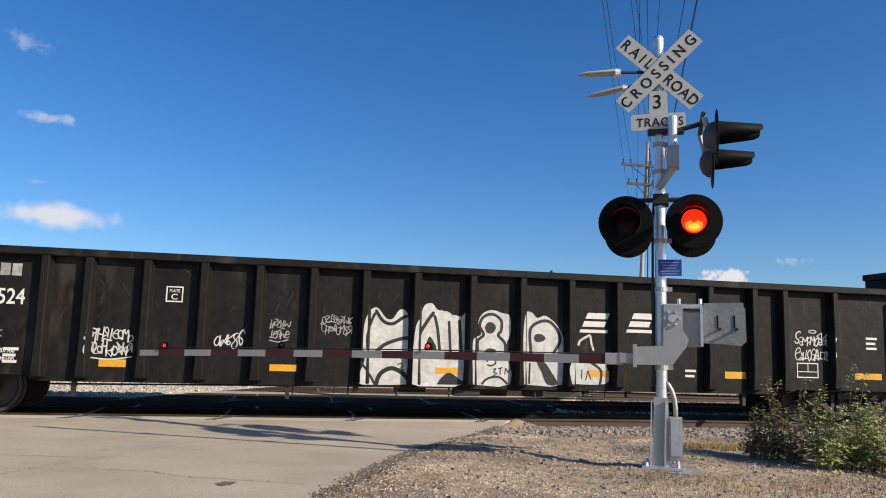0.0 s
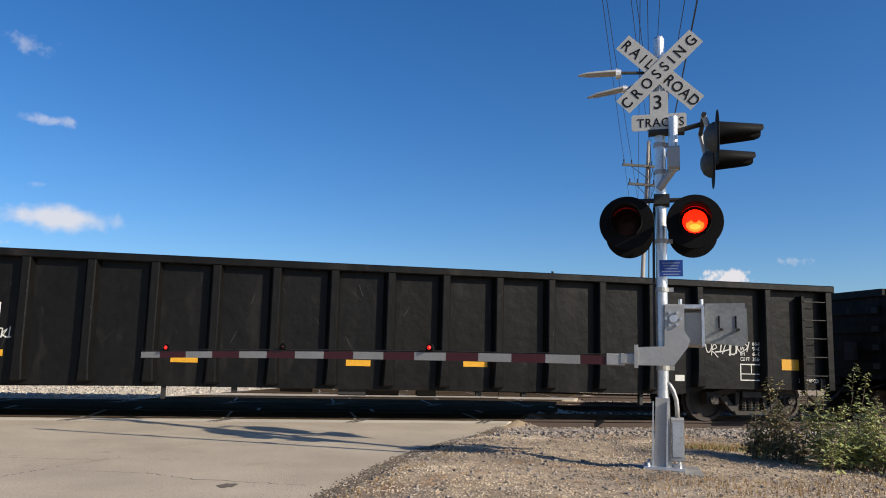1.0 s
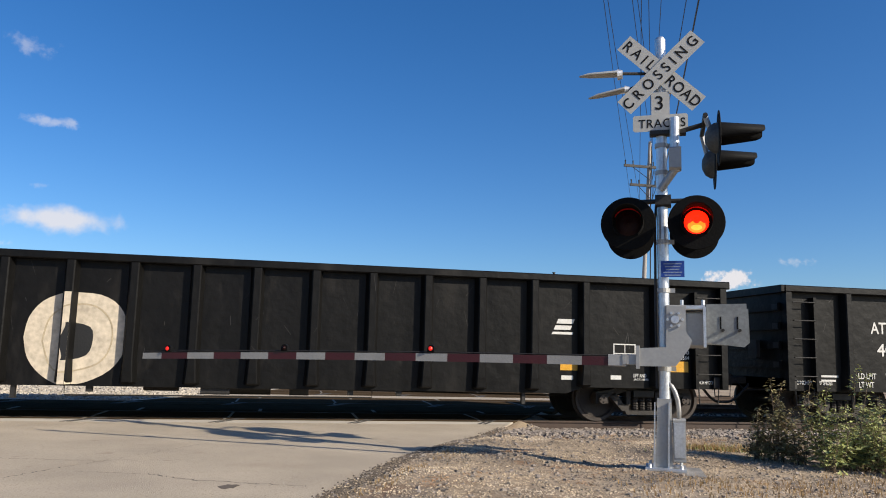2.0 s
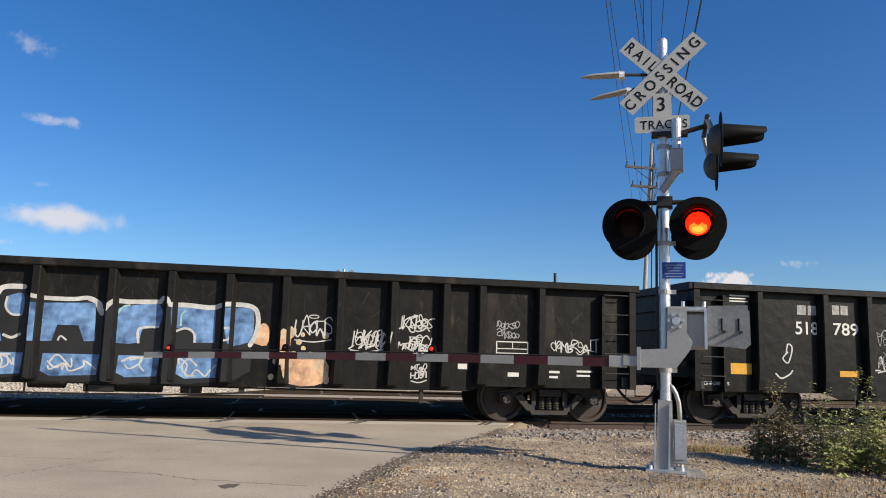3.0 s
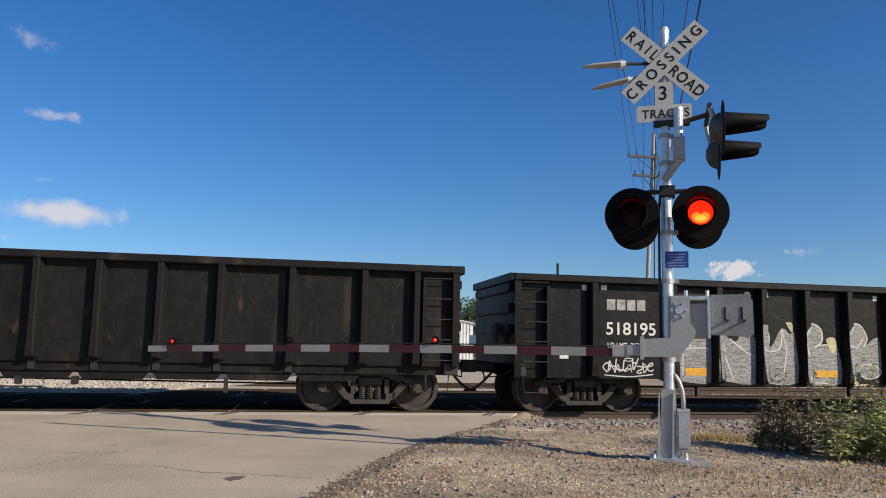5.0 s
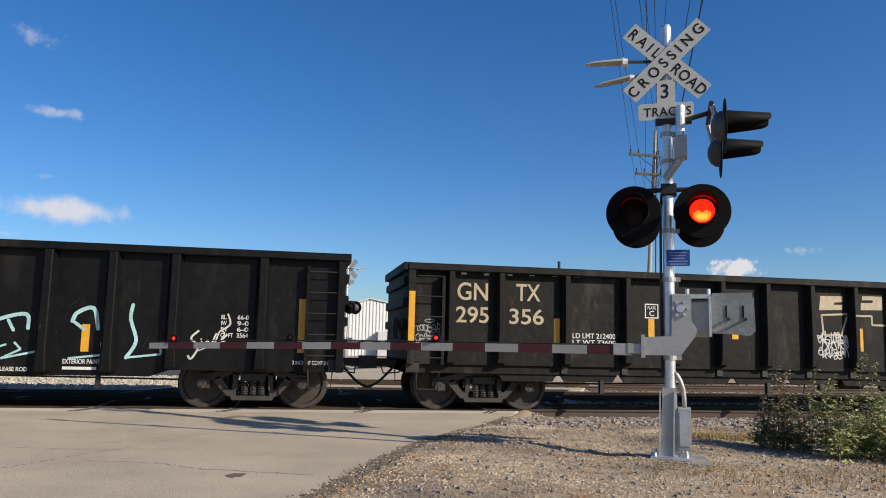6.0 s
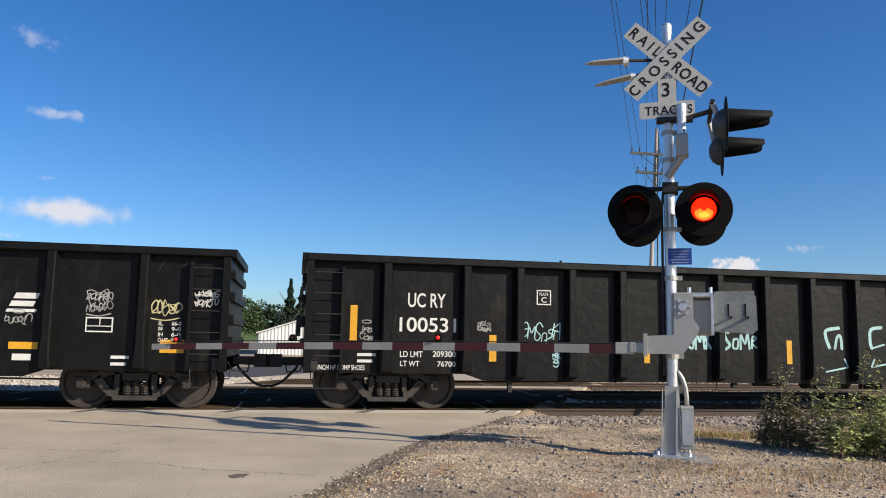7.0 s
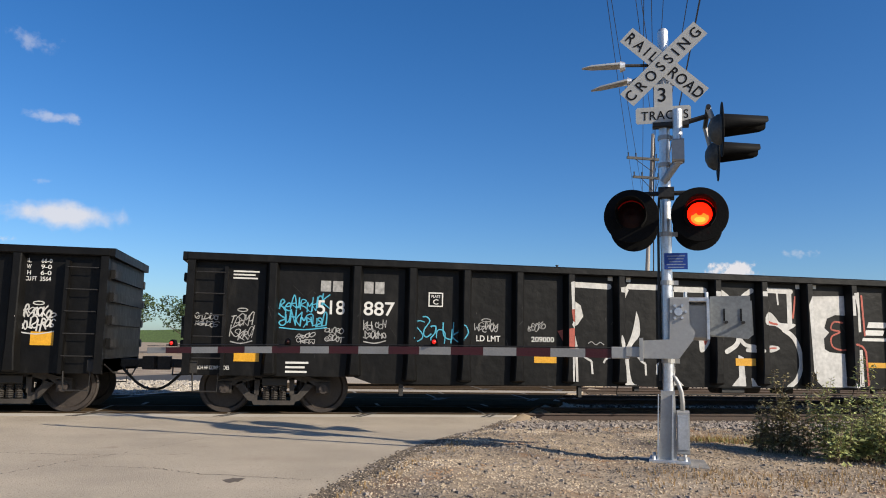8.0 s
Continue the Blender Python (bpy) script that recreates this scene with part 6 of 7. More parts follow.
lettering(CAR7, "RELEASE ROD", 14.80, 15.32, 0.64, 0.71)
lettering(CAR7, "EXTERIOR PAINT", 15.87, 16.48, 0.78, 0.86)
spec_block(CAR7, 18.46, 18.94, 1.29, 1.69)
bars(CAR7, 15.87, 16.42, 0.68, 0.73, 1)
lettering(CAR7, "2 INCH HF COMP SHOES", 19.74, 20.51, 0.83, 0.90)
blocks(CAR8, 2.35, 2.79, 2.23, 2.47, 2)
blocks(CAR8, 3.15, 3.56, 2.22, 2.48, 2)
lettering(CAR8, "518", 2.30, 2.80, 1.83, 2.09)
lettering(CAR8, "887", 3.15, 3.73, 1.83, 2.09)
lettering(CAR8, "LD LMT", 5.31, 5.78, 1.40, 1.51)
lettering(CAR8, "209000", 6.40, 6.86, 1.41, 1.51)
lettering(CAR8, "2 INCH HF COMP SHOES", 0.16, 0.79, 0.80, 0.87)
stencil_frame(CAR8, 4.37, 4.65, 2.03, 2.30, "C")
scrawl(CAR8, 1.63, 2.49, 1.60, 2.15, TEAL, 66)
scrawl(CAR8, 4.13, 5.11, 1.33, 1.73, TEAL, 67)
scrawl(CAR8, 0.16, 0.55, 1.54, 1.79, FADED, 68)
scrawl(CAR8, 0.78, 1.17, 1.33, 1.82, FADED, 69)
scrawl(CAR8, 1.95, 2.26, 1.28, 1.49, FADED, 70)
scrawl(CAR8, 2.46, 2.79, 1.32, 1.60, FADED, 71)
scrawl(CAR8, 3.16, 3.58, 1.38, 1.73, FADED, 72)
scrawl(CAR8, 5.28, 5.72, 1.58, 1.75, FADED, 73)
scrawl(CAR8, 6.34, 6.68, 1.61, 1.77, FADED, 74)
CAR8.plate(0.86, 1.30, 0.95, 1.10, YELLOW)
CAR8.plate(6.46, 6.91, 1.01, 1.13, YELLOW)
CAR8.plate(10.73, 11.18, 1.02, 1.17, YELLOW)
bars(CAR8, 0.78, 1.24, 2.43, 2.58, 3)
bars(CAR8, 1.77, 2.18, 0.76, 0.96, 3)
slant(CAR8, 13.68, 14.34, 1.58, 1.98)
slant(CAR8, 14.69, 15.38, 1.60, 1.98)
slant(CAR8, 15.72, 16.45, 1.65, 1.97)
slant(CAR8, 16.88, 17.44, 1.67, 2.00)
CAR8.plate(13.80, 14.27, 1.02, 1.13, YELLOW)
CAR8.plate(16.97, 17.43, 1.04, 1.16, YELLOW)
CAR8.plate(19.42, 19.83, 1.01, 1.24, YELLOW)
scrawl(CAR8, 18.17, 18.58, 1.69, 2.06, FADED, 75)
scrawl(CAR8, 15.78, 16.26, 1.35, 1.59, FADED, 76)
scrawl(CAR8, 16.88, 17.30, 1.47, 1.63, FADED, 77)
stencil_frame(CAR8, 18.17, 18.62, 1.35, 1.61)
CAR8.plate(17.04, 17.34, 0.85, 0.96, TAPE)
CAR8.plate(7.98, 8.08, 2.65, 2.74, TAPE)
CAR8.plate(8.37, 8.46, 2.64, 2.73, TAPE)
CAR8.plate(10.68, 10.77, 2.75, 2.87, TAPE)
CAR8.plate(12.15, 12.24, 2.63, 2.72, TAPE)
CAR8.plate(12.55, 12.63, 2.64, 2.72, TAPE)
CAR8.plate(15.31, 15.40, 2.65, 2.74, TAPE)
CAR8.plate(15.71, 15.80, 2.65, 2.74, TAPE)
lettering(CAR8, "RELEASE ROD", 14.72, 15.26, 0.64, 0.71)
scrawl(CAR8, 19.24, 19.74, 1.64, 1.91, LIME, 78)
scrawl(CAR8, 19.97, 20.38, 1.83, 2.13, CHALK, 79)
spec_block(CAR8, 19.38, 19.76, 1.20, 1.56)
bars(CAR8, 18.62, 18.92, 0.78, 0.95, 2)
spec_block(CAR9, 19.53, 19.94, 2.27, 2.66)
CAR9.plate(19.69, 20.06, 1.17, 1.40, YELLOW)
scrawl(CAR9, 19.50, 20.06, 1.42, 1.84, CHALK, 81)
CAR9.plate(19.41, 19.51, 2.66, 2.75, TAPE)

fill(CAR1, CHALK, 3, (8.82, 1.29), (8.83, 1.75), (8.93, 1.99), (9.08, 2.06), (9.25, 1.87), (9.38, 1.87), (9.50, 2.04), (9.65, 1.97), (9.67, 1.52), (9.68, 0.76), (9.65, 0.66), (8.82, 0.65), (8.76, 0.79), (8.86, 1.09))
spray(CAR1, INK, 0.030, 5, (9.06, 2.00), (9.19, 1.82), (9.37, 1.77), (9.56, 1.89), (9.63, 1.92))
spray(CAR1, INK, 0.026, 5, (8.91, 1.28), (8.90, 1.55), (8.99, 1.85), (9.05, 1.96))
spray(CAR1, INK, 0.034, 5, (9.04, 1.19), (9.22, 1.37), (9.48, 1.48), (9.68, 1.52))
spray(CAR1, INK, 0.040, 5, (9.10, 0.65), (9.18, 0.85), (9.38, 0.95), (9.58, 0.87), (9.68, 0.77))
spray(CAR1, INK, 0.022, 5, (8.80, 1.04), (8.97, 0.83), (9.08, 0.65))
fill(CAR1, CHALK, 3, (9.75, 1.31), (9.79, 1.74), (9.89, 1.92), (9.97, 2.14), (10.12, 2.18), (10.23, 2.06), (10.50, 1.99), (10.60, 1.55), (10.62, 0.68), (9.75, 0.67), (9.72, 1.11))
spray(CAR1, INK, 0.032, 5, (9.88, 1.31), (9.89, 1.58), (10.01, 1.81), (10.14, 2.00))
spray(CAR1, INK, 0.028, 5, (10.17, 1.94), (10.23, 1.71), (10.28, 1.32))
fill(CAR1, INK, 5, (10.00, 1.31), (10.06, 1.53), (10.12, 1.53), (10.22, 1.32))
fill(CAR1, CHALK, 3, (10.07, 2.04), (10.21, 2.00), (10.32, 2.06), (10.44, 1.84), (10.53, 1.98), (10.68, 1.95), (10.82, 2.08), (10.80, 1.78), (10.76, 1.34), (10.75, 0.68), (10.11, 0.67))
spray(CAR1, INK, 0.026, 5, (10.45, 1.84), (10.49, 1.27), curved=False)
spray(CAR1, INK, 0.030, 5, (10.65, 1.87), (10.70, 1.28), curved=False)
fill(CAR1, INK, 5, (10.24, 0.67), (10.36, 0.83), (10.49, 0.89), (10.67, 0.78), (10.78, 0.68))
fill(CAR1, CHALK, 3, (10.90, 0.69), (10.88, 1.35), (10.91, 1.55), (11.08, 1.62), (11.02, 1.83), (11.09, 2.01), (11.27, 2.10), (11.49, 2.05), (11.65, 1.99), (11.66, 1.64), (11.58, 1.40), (11.67, 0.70))
spray(CAR1, INK, 0.028, 5, (11.02, 1.32), (11.02, 1.51), (11.13, 1.62), (11.05, 1.79), (11.12, 1.96), (11.30, 2.02), (11.47, 1.91), (11.48, 1.72), (11.42, 1.62), (11.55, 1.48), (11.57, 1.30))
fill(CAR1, INK, 5, (11.15, 1.76), (11.19, 1.84), (11.27, 1.87), (11.36, 1.81), (11.36, 1.72), (11.28, 1.65), (11.19, 1.67))
fill(CAR1, INK, 5, (11.15, 1.29), (11.21, 1.36), (11.33, 1.36), (11.40, 1.30))
spray(CAR1, INK, 0.014, 5, (11.20, 1.11), (11.26, 1.17), (11.35, 1.16), (11.38, 1.09), (11.29, 1.04), (11.21, 1.06))
spray(CAR1, INK, 0.020, 5, (11.11, 0.69), (11.23, 0.80), (11.45, 0.83), (11.62, 0.70))
fill(CAR1, CHALK, 3, (11.90, 0.71), (11.87, 1.58), (11.92, 2.04), (12.08, 2.09), (12.20, 1.98), (12.37, 2.03), (12.61, 1.85), (12.74, 1.61), (12.77, 1.40), (12.74, 0.72))
spray(CAR1, INK, 0.030, 5, (12.08, 1.32), (12.06, 1.74), (12.23, 1.90), (12.44, 1.92), (12.61, 1.76), (12.67, 1.55), (12.55, 1.33))
fill(CAR1, INK, 5, (12.13, 1.59), (12.18, 1.67), (12.31, 1.66), (12.37, 1.59), (12.31, 1.53), (12.18, 1.52))
fill(CAR1, INK, 5, (12.19, 1.14), (12.35, 1.14), (12.51, 0.93), (12.63, 0.72), (12.41, 0.71), (12.30, 0.93))
spray(CAR1, INK, 0.018, 5, (12.06, 1.11), (12.05, 0.71), curved=False)
fill(CAR1, CHALK, 3, (12.86, 0.73), (12.85, 1.15), (13.54, 1.17), (13.66, 0.96), (13.61, 0.74))
spray(CAR1, INK, 0.026, 5, (13.33, 1.14), (13.52, 0.99), (13.50, 0.74))
spray(CAR1, CHALK, 0.022, 4, (13.05, 1.49), (13.09, 1.57), (13.22, 1.65), (13.29, 1.67), (13.32, 1.52), (13.36, 1.40))
spray(CAR1, INK, 0.010, 6, (11.33, 0.97), (11.39, 0.99), (11.34, 0.92), (11.41, 0.90), (11.33, 0.85))
spray(CAR1, INK, 0.010, 6, (11.43, 0.99), (11.52, 1.01), curved=False)
spray(CAR1, INK, 0.010, 6, (11.47, 1.00), (11.47, 0.88), curved=False)
spray(CAR1, INK, 0.010, 6, (11.56, 0.88), (11.58, 1.00), (11.63, 0.92), (11.68, 1.01), (11.71, 0.88), curved=False)
spray(CAR1, INK, 0.010, 6, (13.12, 1.01), (13.12, 0.83), curved=False)
spray(CAR1, INK, 0.010, 6, (13.20, 0.80), (13.25, 0.99), (13.31, 0.82), curved=False)
spray(CAR1, INK, 0.010, 6, (9.49, 1.02), (9.57, 1.05), (9.59, 0.99), (9.51, 0.92), (9.61, 0.93), curved=False)
fill(CAR4, INK, 1, (6.05, 1.22), (6.06, 1.70), (6.22, 1.99), (6.73, 2.06), (8.00, 2.08), (8.57, 1.98), (8.79, 1.82), (9.04, 2.18), (9.37, 2.21), (9.43, 0.71), (5.69, 0.64), (5.68, 0.86))
fill(CAR4, INK, 1, (9.47, 2.07), (10.55, 2.03), (10.74, 1.85), (10.89, 0.73), (9.49, 0.71))
fill(CAR4, INK, 1, (10.33, 2.02), (10.60, 1.97), (11.61, 2.05), (12.04, 2.01), (13.07, 2.05), (13.30, 1.76), (13.21, 1.32), (12.95, 0.71), (10.37, 0.72))
spray(CAR4, CHALK, 0.042, 6, (5.99, 1.22), (6.00, 1.53), (6.08, 1.81), (6.23, 2.01), (6.50, 2.07), (6.73, 2.10))
spray(CAR4, CHALK, 0.040, 6, (6.73, 2.10), (6.78, 2.00), (6.85, 2.10), curved=False)
spray(CAR4, CHALK, 0.042, 6, (6.85, 2.10), (7.09, 2.08), (7.43, 2.08), (7.58, 2.10))
spray(CAR4, CHALK, 0.034, 6, (7.58, 2.10), (7.66, 2.01), (7.74, 2.11), (8.01, 2.11), (8.02, 2.06), curved=False)
spray(CAR4, CHALK, 0.042, 6, (8.02, 2.06), (8.29, 2.05), (8.59, 2.00), (8.79, 1.84))
spray(CAR4, CHALK, 0.044, 6, (8.79, 1.84), (8.94, 2.05), (9.05, 2.20), (9.37, 2.22))
spray(CAR4, CHALK, 0.036, 6, (9.52, 2.07), (9.76, 2.04), (10.18, 2.04), (10.40, 2.07), (10.55, 2.01), (10.63, 1.84), (10.73, 1.89))
spray(CAR4, CHALK, 0.040, 6, (10.43, 2.06), (10.60, 1.98), (10.66, 1.81), (10.85, 2.02), (11.11, 2.03), (11.61, 2.05))
spray(CAR4, CHALK, 0.034, 6, (11.61, 2.05), (11.65, 2.12), (11.74, 2.11), (11.80, 2.00), curved=False)
spray(CAR4, CHALK, 0.042, 6, (11.80, 2.00), (12.05, 2.01), (12.49, 1.98), (12.69, 2.04), (13.07, 2.05), (13.26, 1.97), (13.31, 1.75), (13.27, 1.50), (13.19, 1.34))
fill(CAR4, SKYBLUE, 4, (6.27, 1.21), (6.27, 1.64), (6.32, 1.86), (6.51, 1.96), (7.45, 2.01), (7.48, 1.25), (7.20, 1.24), (7.30, 1.64), (6.78, 1.60), (6.70, 1.23))
fill(CAR4, SKYBLUE, 4, (7.54, 1.96), (7.62, 1.96), (7.69, 1.25), (7.53, 1.25), curved=False)
spray(CAR4, CYAN, 0.018, 5, (6.33, 1.32), (6.30, 1.71), (6.38, 1.90), (6.48, 1.94))
spray(CAR4, CYAN, 0.016, 5, (6.87, 1.78), (6.94, 1.90), (7.03, 1.97))
spray(CAR4, CYAN, 0.016, 5, (6.71, 1.33), (6.73, 1.52), (6.82, 1.58))
fill(CAR4, SKYBLUE, 4, (7.69, 1.95), (8.41, 1.98), (8.44, 1.27), (8.07, 1.26), (8.02, 1.82), (7.84, 1.82), (7.88, 1.26), (7.72, 1.25), curved=False)
spray(CAR4, CHALK, 0.020, 5, (8.07, 1.36), (8.04, 1.77), (8.10, 1.94))
spray(CAR4, CHALK, 0.014, 5, (7.75, 1.81), (7.76, 1.47), curved=False)
spray(CAR4, CHALK, 0.014, 5, (7.92, 1.98), (7.91, 1.81), curved=False)
fill(CAR4, SKYBLUE, 4, (8.58, 1.84), (8.74, 1.92), (8.90, 1.69), (9.09, 1.29), (8.64, 1.28))
spray(CAR4, CHALK, 0.018, 5, (8.57, 1.55), (8.66, 1.28), curved=False)
fill(CAR4, SKYBLUE, 4, (9.12, 2.05), (9.37, 2.10), (9.38, 1.74), (9.21, 1.74), (9.13, 1.83))
spray(CAR4, CHALK, 0.018, 5, (9.12, 2.04), (9.11, 1.86), (9.22, 1.74), (9.37, 1.74))
fill(CAR4, SKYBLUE, 4, (9.51, 1.95), (10.54, 1.99), (10.58, 1.33), (10.40, 1.32), (10.29, 1.59), (9.95, 1.59), (9.88, 1.31), (9.54, 1.30), curved=False)
spray(CAR4, CYAN, 0.015, 5, (9.66, 1.41), (9.64, 1.64), (9.71, 1.66))
spray(CAR4, CHALK, 0.015, 5, (9.98, 1.32), (10.02, 1.40), (10.12, 1.33))
spray(CAR4, CHALK, 0.024, 5, (9.12, 1.39), (9.25, 1.35), (9.37, 1.41))
fill(CAR4, SKYBLUE, 4, (10.87, 1.31), (10.87, 1.79), (10.94, 1.92), (11.60, 2.00), (11.61, 1.60), (11.36, 1.59), (11.26, 1.32))
spray(CAR4, CYAN, 0.017, 5, (10.90, 1.38), (10.89, 1.74), (10.99, 1.93), (11.11, 1.97))
spray(CAR4, CHALK, 0.022, 5, (11.29, 1.33), (11.27, 1.53), (11.36, 1.59), (11.60, 1.61))
fill(CAR4, SKYBLUE, 4, (11.81, 1.97), (12.56, 1.95), (12.57, 1.36), (12.24, 1.35), (12.21, 1.54), (12.01, 1.61), (11.84, 1.59), curved=False)
spray(CAR4, CHALK, 0.020, 5, (11.85, 1.52), (12.06, 1.60), (12.21, 1.52), (12.23, 1.35))
spray(CAR4, CYAN, 0.015, 5, (11.98, 1.64), (11.98, 1.83), (12.05, 1.91))
fill(CAR4, SKYBLUE, 4, (12.71, 1.98), (13.14, 2.00), (13.23, 1.87), (13.22, 1.47), (13.11, 1.37), (12.80, 1.36))
spray(CAR4, CHALK, 0.018, 5, (12.67, 1.61), (12.83, 1.62), (12.83, 1.44), (12.67, 1.40))
fill(CAR4, PEACH, 1, (4.72, 0.71), (4.72, 0.95), (5.10, 1.16), (5.43, 1.35), (5.68, 1.58), (5.98, 1.65), (5.98, 1.31), (5.66, 1.13), (5.46, 0.94), (5.51, 0.64), (4.71, 0.62))
fill(CAR4, PEACH, 1, (13.21, 1.39), (13.28, 1.63), (13.41, 1.74), (13.51, 1.64), (13.48, 1.34))
fill(CAR4, PEACH, 1, (13.66, 1.61), (13.90, 1.59), (13.94, 1.13), (14.54, 1.12), (14.54, 0.70), (13.90, 0.67), (13.72, 1.16))
fill(CAR4, RUBBED, 0, (3.87, 2.01), (4.63, 2.03), (4.66, 1.66), (3.90, 1.64), curved=False)
fill(CAR4, RUBBED, 0, (4.85, 2.02), (5.52, 2.04), (5.55, 1.63), (4.88, 1.62), curved=False)
fill(CAR5, HATCH, 2, (3.48, 0.67), (3.47, 1.30), (3.49, 1.71), (3.67, 1.47), (3.72, 1.71), (3.89, 1.82), (4.11, 1.74), (4.24, 0.68))
fill(CAR5, HATCH, 2, (4.30, 0.72), (4.27, 1.65), (4.40, 1.75), (4.59, 1.49), (4.77, 1.52), (4.79, 1.73), (4.89, 1.66), (5.09, 1.82), (5.22, 0.69), (4.65, 0.65))
fill(CAR5, HATCH, 2, (5.21, 1.82), (5.43, 1.78), (5.49, 1.36), (5.76, 1.77), (5.96, 1.64), (6.05, 1.69), (6.10, 0.66), (5.43, 0.64), (5.28, 0.80))
fill(CAR5, HATCH, 2, (6.21, 1.64), (6.34, 1.82), (6.49, 1.88), (6.69, 1.76), (6.71, 1.51), (6.57, 1.37), (6.81, 1.46), (7.06, 1.35), (7.10, 0.65), (6.26, 0.65))
fill(CAR5, HATCH, 2, (7.22, 1.72), (7.37, 1.89), (7.61, 1.89), (7.75, 1.68), (7.78, 1.57), (7.67, 1.42), (8.02, 1.63), (8.08, 1.23), (8.05, 0.83), (7.82, 0.76), (7.59, 0.82), (7.52, 0.90), (7.30, 0.66), (7.22, 1.44))
fill(CAR5, HATCH, 2, (8.19, 1.69), (8.31, 1.84), (8.54, 1.94), (8.87, 1.77), (9.01, 1.96), (9.07, 1.25), (9.07, 0.85), (8.50, 0.78), (8.26, 0.84))
fill(CAR5, HATCH, 2, (9.15, 1.95), (9.49, 1.95), (9.55, 1.67), (9.70, 1.85), (10.06, 1.85), (10.10, 0.83), (9.72, 0.81), (9.66, 0.93), (9.42, 1.01), (9.18, 1.25))
fill(CAR5, HATCH, 2, (10.19, 1.96), (10.55, 1.98), (10.69, 1.76), (10.64, 1.58), (10.79, 1.55), (10.81, 0.63), (10.26, 0.66))
fill(CAR5, HATCH, 2, (10.42, 1.51), (10.66, 1.59), (10.98, 1.47), (11.05, 0.87), (10.80, 0.65), (10.44, 0.64))
fill(CAR5, HATCH, 2, (11.29, 0.91), (11.32, 1.86), (11.57, 1.95), (12.04, 2.02), (12.06, 1.34), (12.01, 0.87), (11.72, 0.67), (11.49, 0.76))
fill(CAR5, HATCH, 2, (12.17, 1.79), (12.30, 1.84), (12.49, 1.38), (12.58, 1.85), (12.94, 1.51), (13.04, 1.33), (13.00, 1.13), (12.94, 0.89), (12.61, 0.83), (12.19, 0.88))
fill(CAR5, HATCH, 2, (13.19, 1.77), (13.45, 1.74), (13.58, 1.83), (13.98, 1.97), (14.10, 1.91), (14.08, 0.90), (13.71, 0.68), (13.43, 0.78), (13.20, 1.03))
fill(CAR5, HATCH, 2, (14.23, 0.91), (14.28, 1.91), (14.68, 1.97), (14.95, 1.55), (14.93, 0.92), (14.50, 0.72))
spray(CAR5, CHALK, 0.016, 4, (3.69, 1.31), (3.73, 1.68), (3.90, 1.81), (4.11, 1.73))
spray(CAR5, CHALK, 0.012, 4, (3.53, 0.77), (3.54, 1.30), (3.49, 1.68), (3.67, 1.43))
spray(CAR5, CHALK, 0.014, 4, (3.53, 1.30), (3.93, 1.33), (4.12, 1.32))
spray(CAR5, CHALK, 0.014, 4, (4.29, 1.32), (4.45, 1.21), (4.65, 0.67))
spray(CAR5, CHALK, 0.013, 4, (4.58, 1.53), (4.91, 1.28), (5.13, 1.17))
spray(CAR5, CHALK, 0.012, 4, (4.42, 1.73), (4.47, 1.27), curved=False)
spray(CAR5, CHALK, 0.016, 4, (5.25, 1.34), (5.39, 1.29), (5.70, 1.35), (5.78, 1.74))
spray(CAR5, CHALK, 0.012, 4, (5.36, 1.83), (5.47, 1.62), (5.44, 1.35))
spray(CAR5, CHALK, 0.014, 4, (5.78, 0.80), (5.83, 1.13), (5.86, 1.35), (5.76, 1.75))
spray(CAR5, CHALK, 0.016, 4, (6.27, 1.20), (6.21, 1.58), (6.34, 1.81), (6.51, 1.87), (6.68, 1.75), (6.68, 1.51), (6.51, 1.39))
spray(CAR5, CHALK, 0.013, 4, (6.51, 1.39), (6.78, 1.45), (7.06, 1.35))
spray(CAR5, CHALK, 0.014, 4, (6.29, 0.81), (6.35, 0.68), (6.82, 0.66))
spray(CAR5, CHALK, 0.013, 4, (7.23, 1.66), (7.38, 1.87), (7.60, 1.88), (7.77, 1.61), (7.67, 1.42))
spray(CAR5, CHALK, 0.013, 4, (7.23, 1.44), (7.51, 1.41), (7.67, 1.60))
spray(CAR5, CHALK, 0.013, 4, (7.52, 0.90), (7.64, 1.04), (7.92, 1.03), (8.07, 0.89), (7.82, 0.76), (7.59, 0.81))
spray(CAR5, CHALK, 0.014, 4, (8.19, 1.66), (8.33, 1.85), (8.55, 1.92), (8.81, 1.71), (9.04, 1.25))
spray(CAR5, CHALK, 0.012, 4, (8.19, 1.66), (8.41, 1.58), (8.50, 1.24))
spray(CAR5, CHALK, 0.016, 4, (8.75, 1.85), (8.88, 1.75), (9.01, 1.95), (9.45, 1.94), (9.56, 1.61))
spray(CAR5, CHALK, 0.012, 4, (9.56, 1.49), (9.70, 1.53), (9.72, 1.26))
spray(CAR5, CHALK, 0.014, 4, (9.42, 1.02), (9.63, 1.02), (9.74, 0.67))
spray(CAR5, CHALK, 0.012, 4, (9.57, 1.68), (9.75, 1.85), (10.05, 1.84))
spray(CAR5, CHALK, 0.014, 4, (10.23, 2.20), (10.23, 0.75), curved=False)
spray(CAR5, CHALK, 0.014, 4, (10.28, 1.51), (10.60, 1.58), (10.67, 1.76), (10.54, 1.96), (10.24, 1.95))
spray(CAR5, CHALK, 0.014, 4, (10.42, 1.51), (10.68, 1.58), (10.98, 1.44), (11.04, 0.90), (10.81, 0.67), (10.44, 0.64))
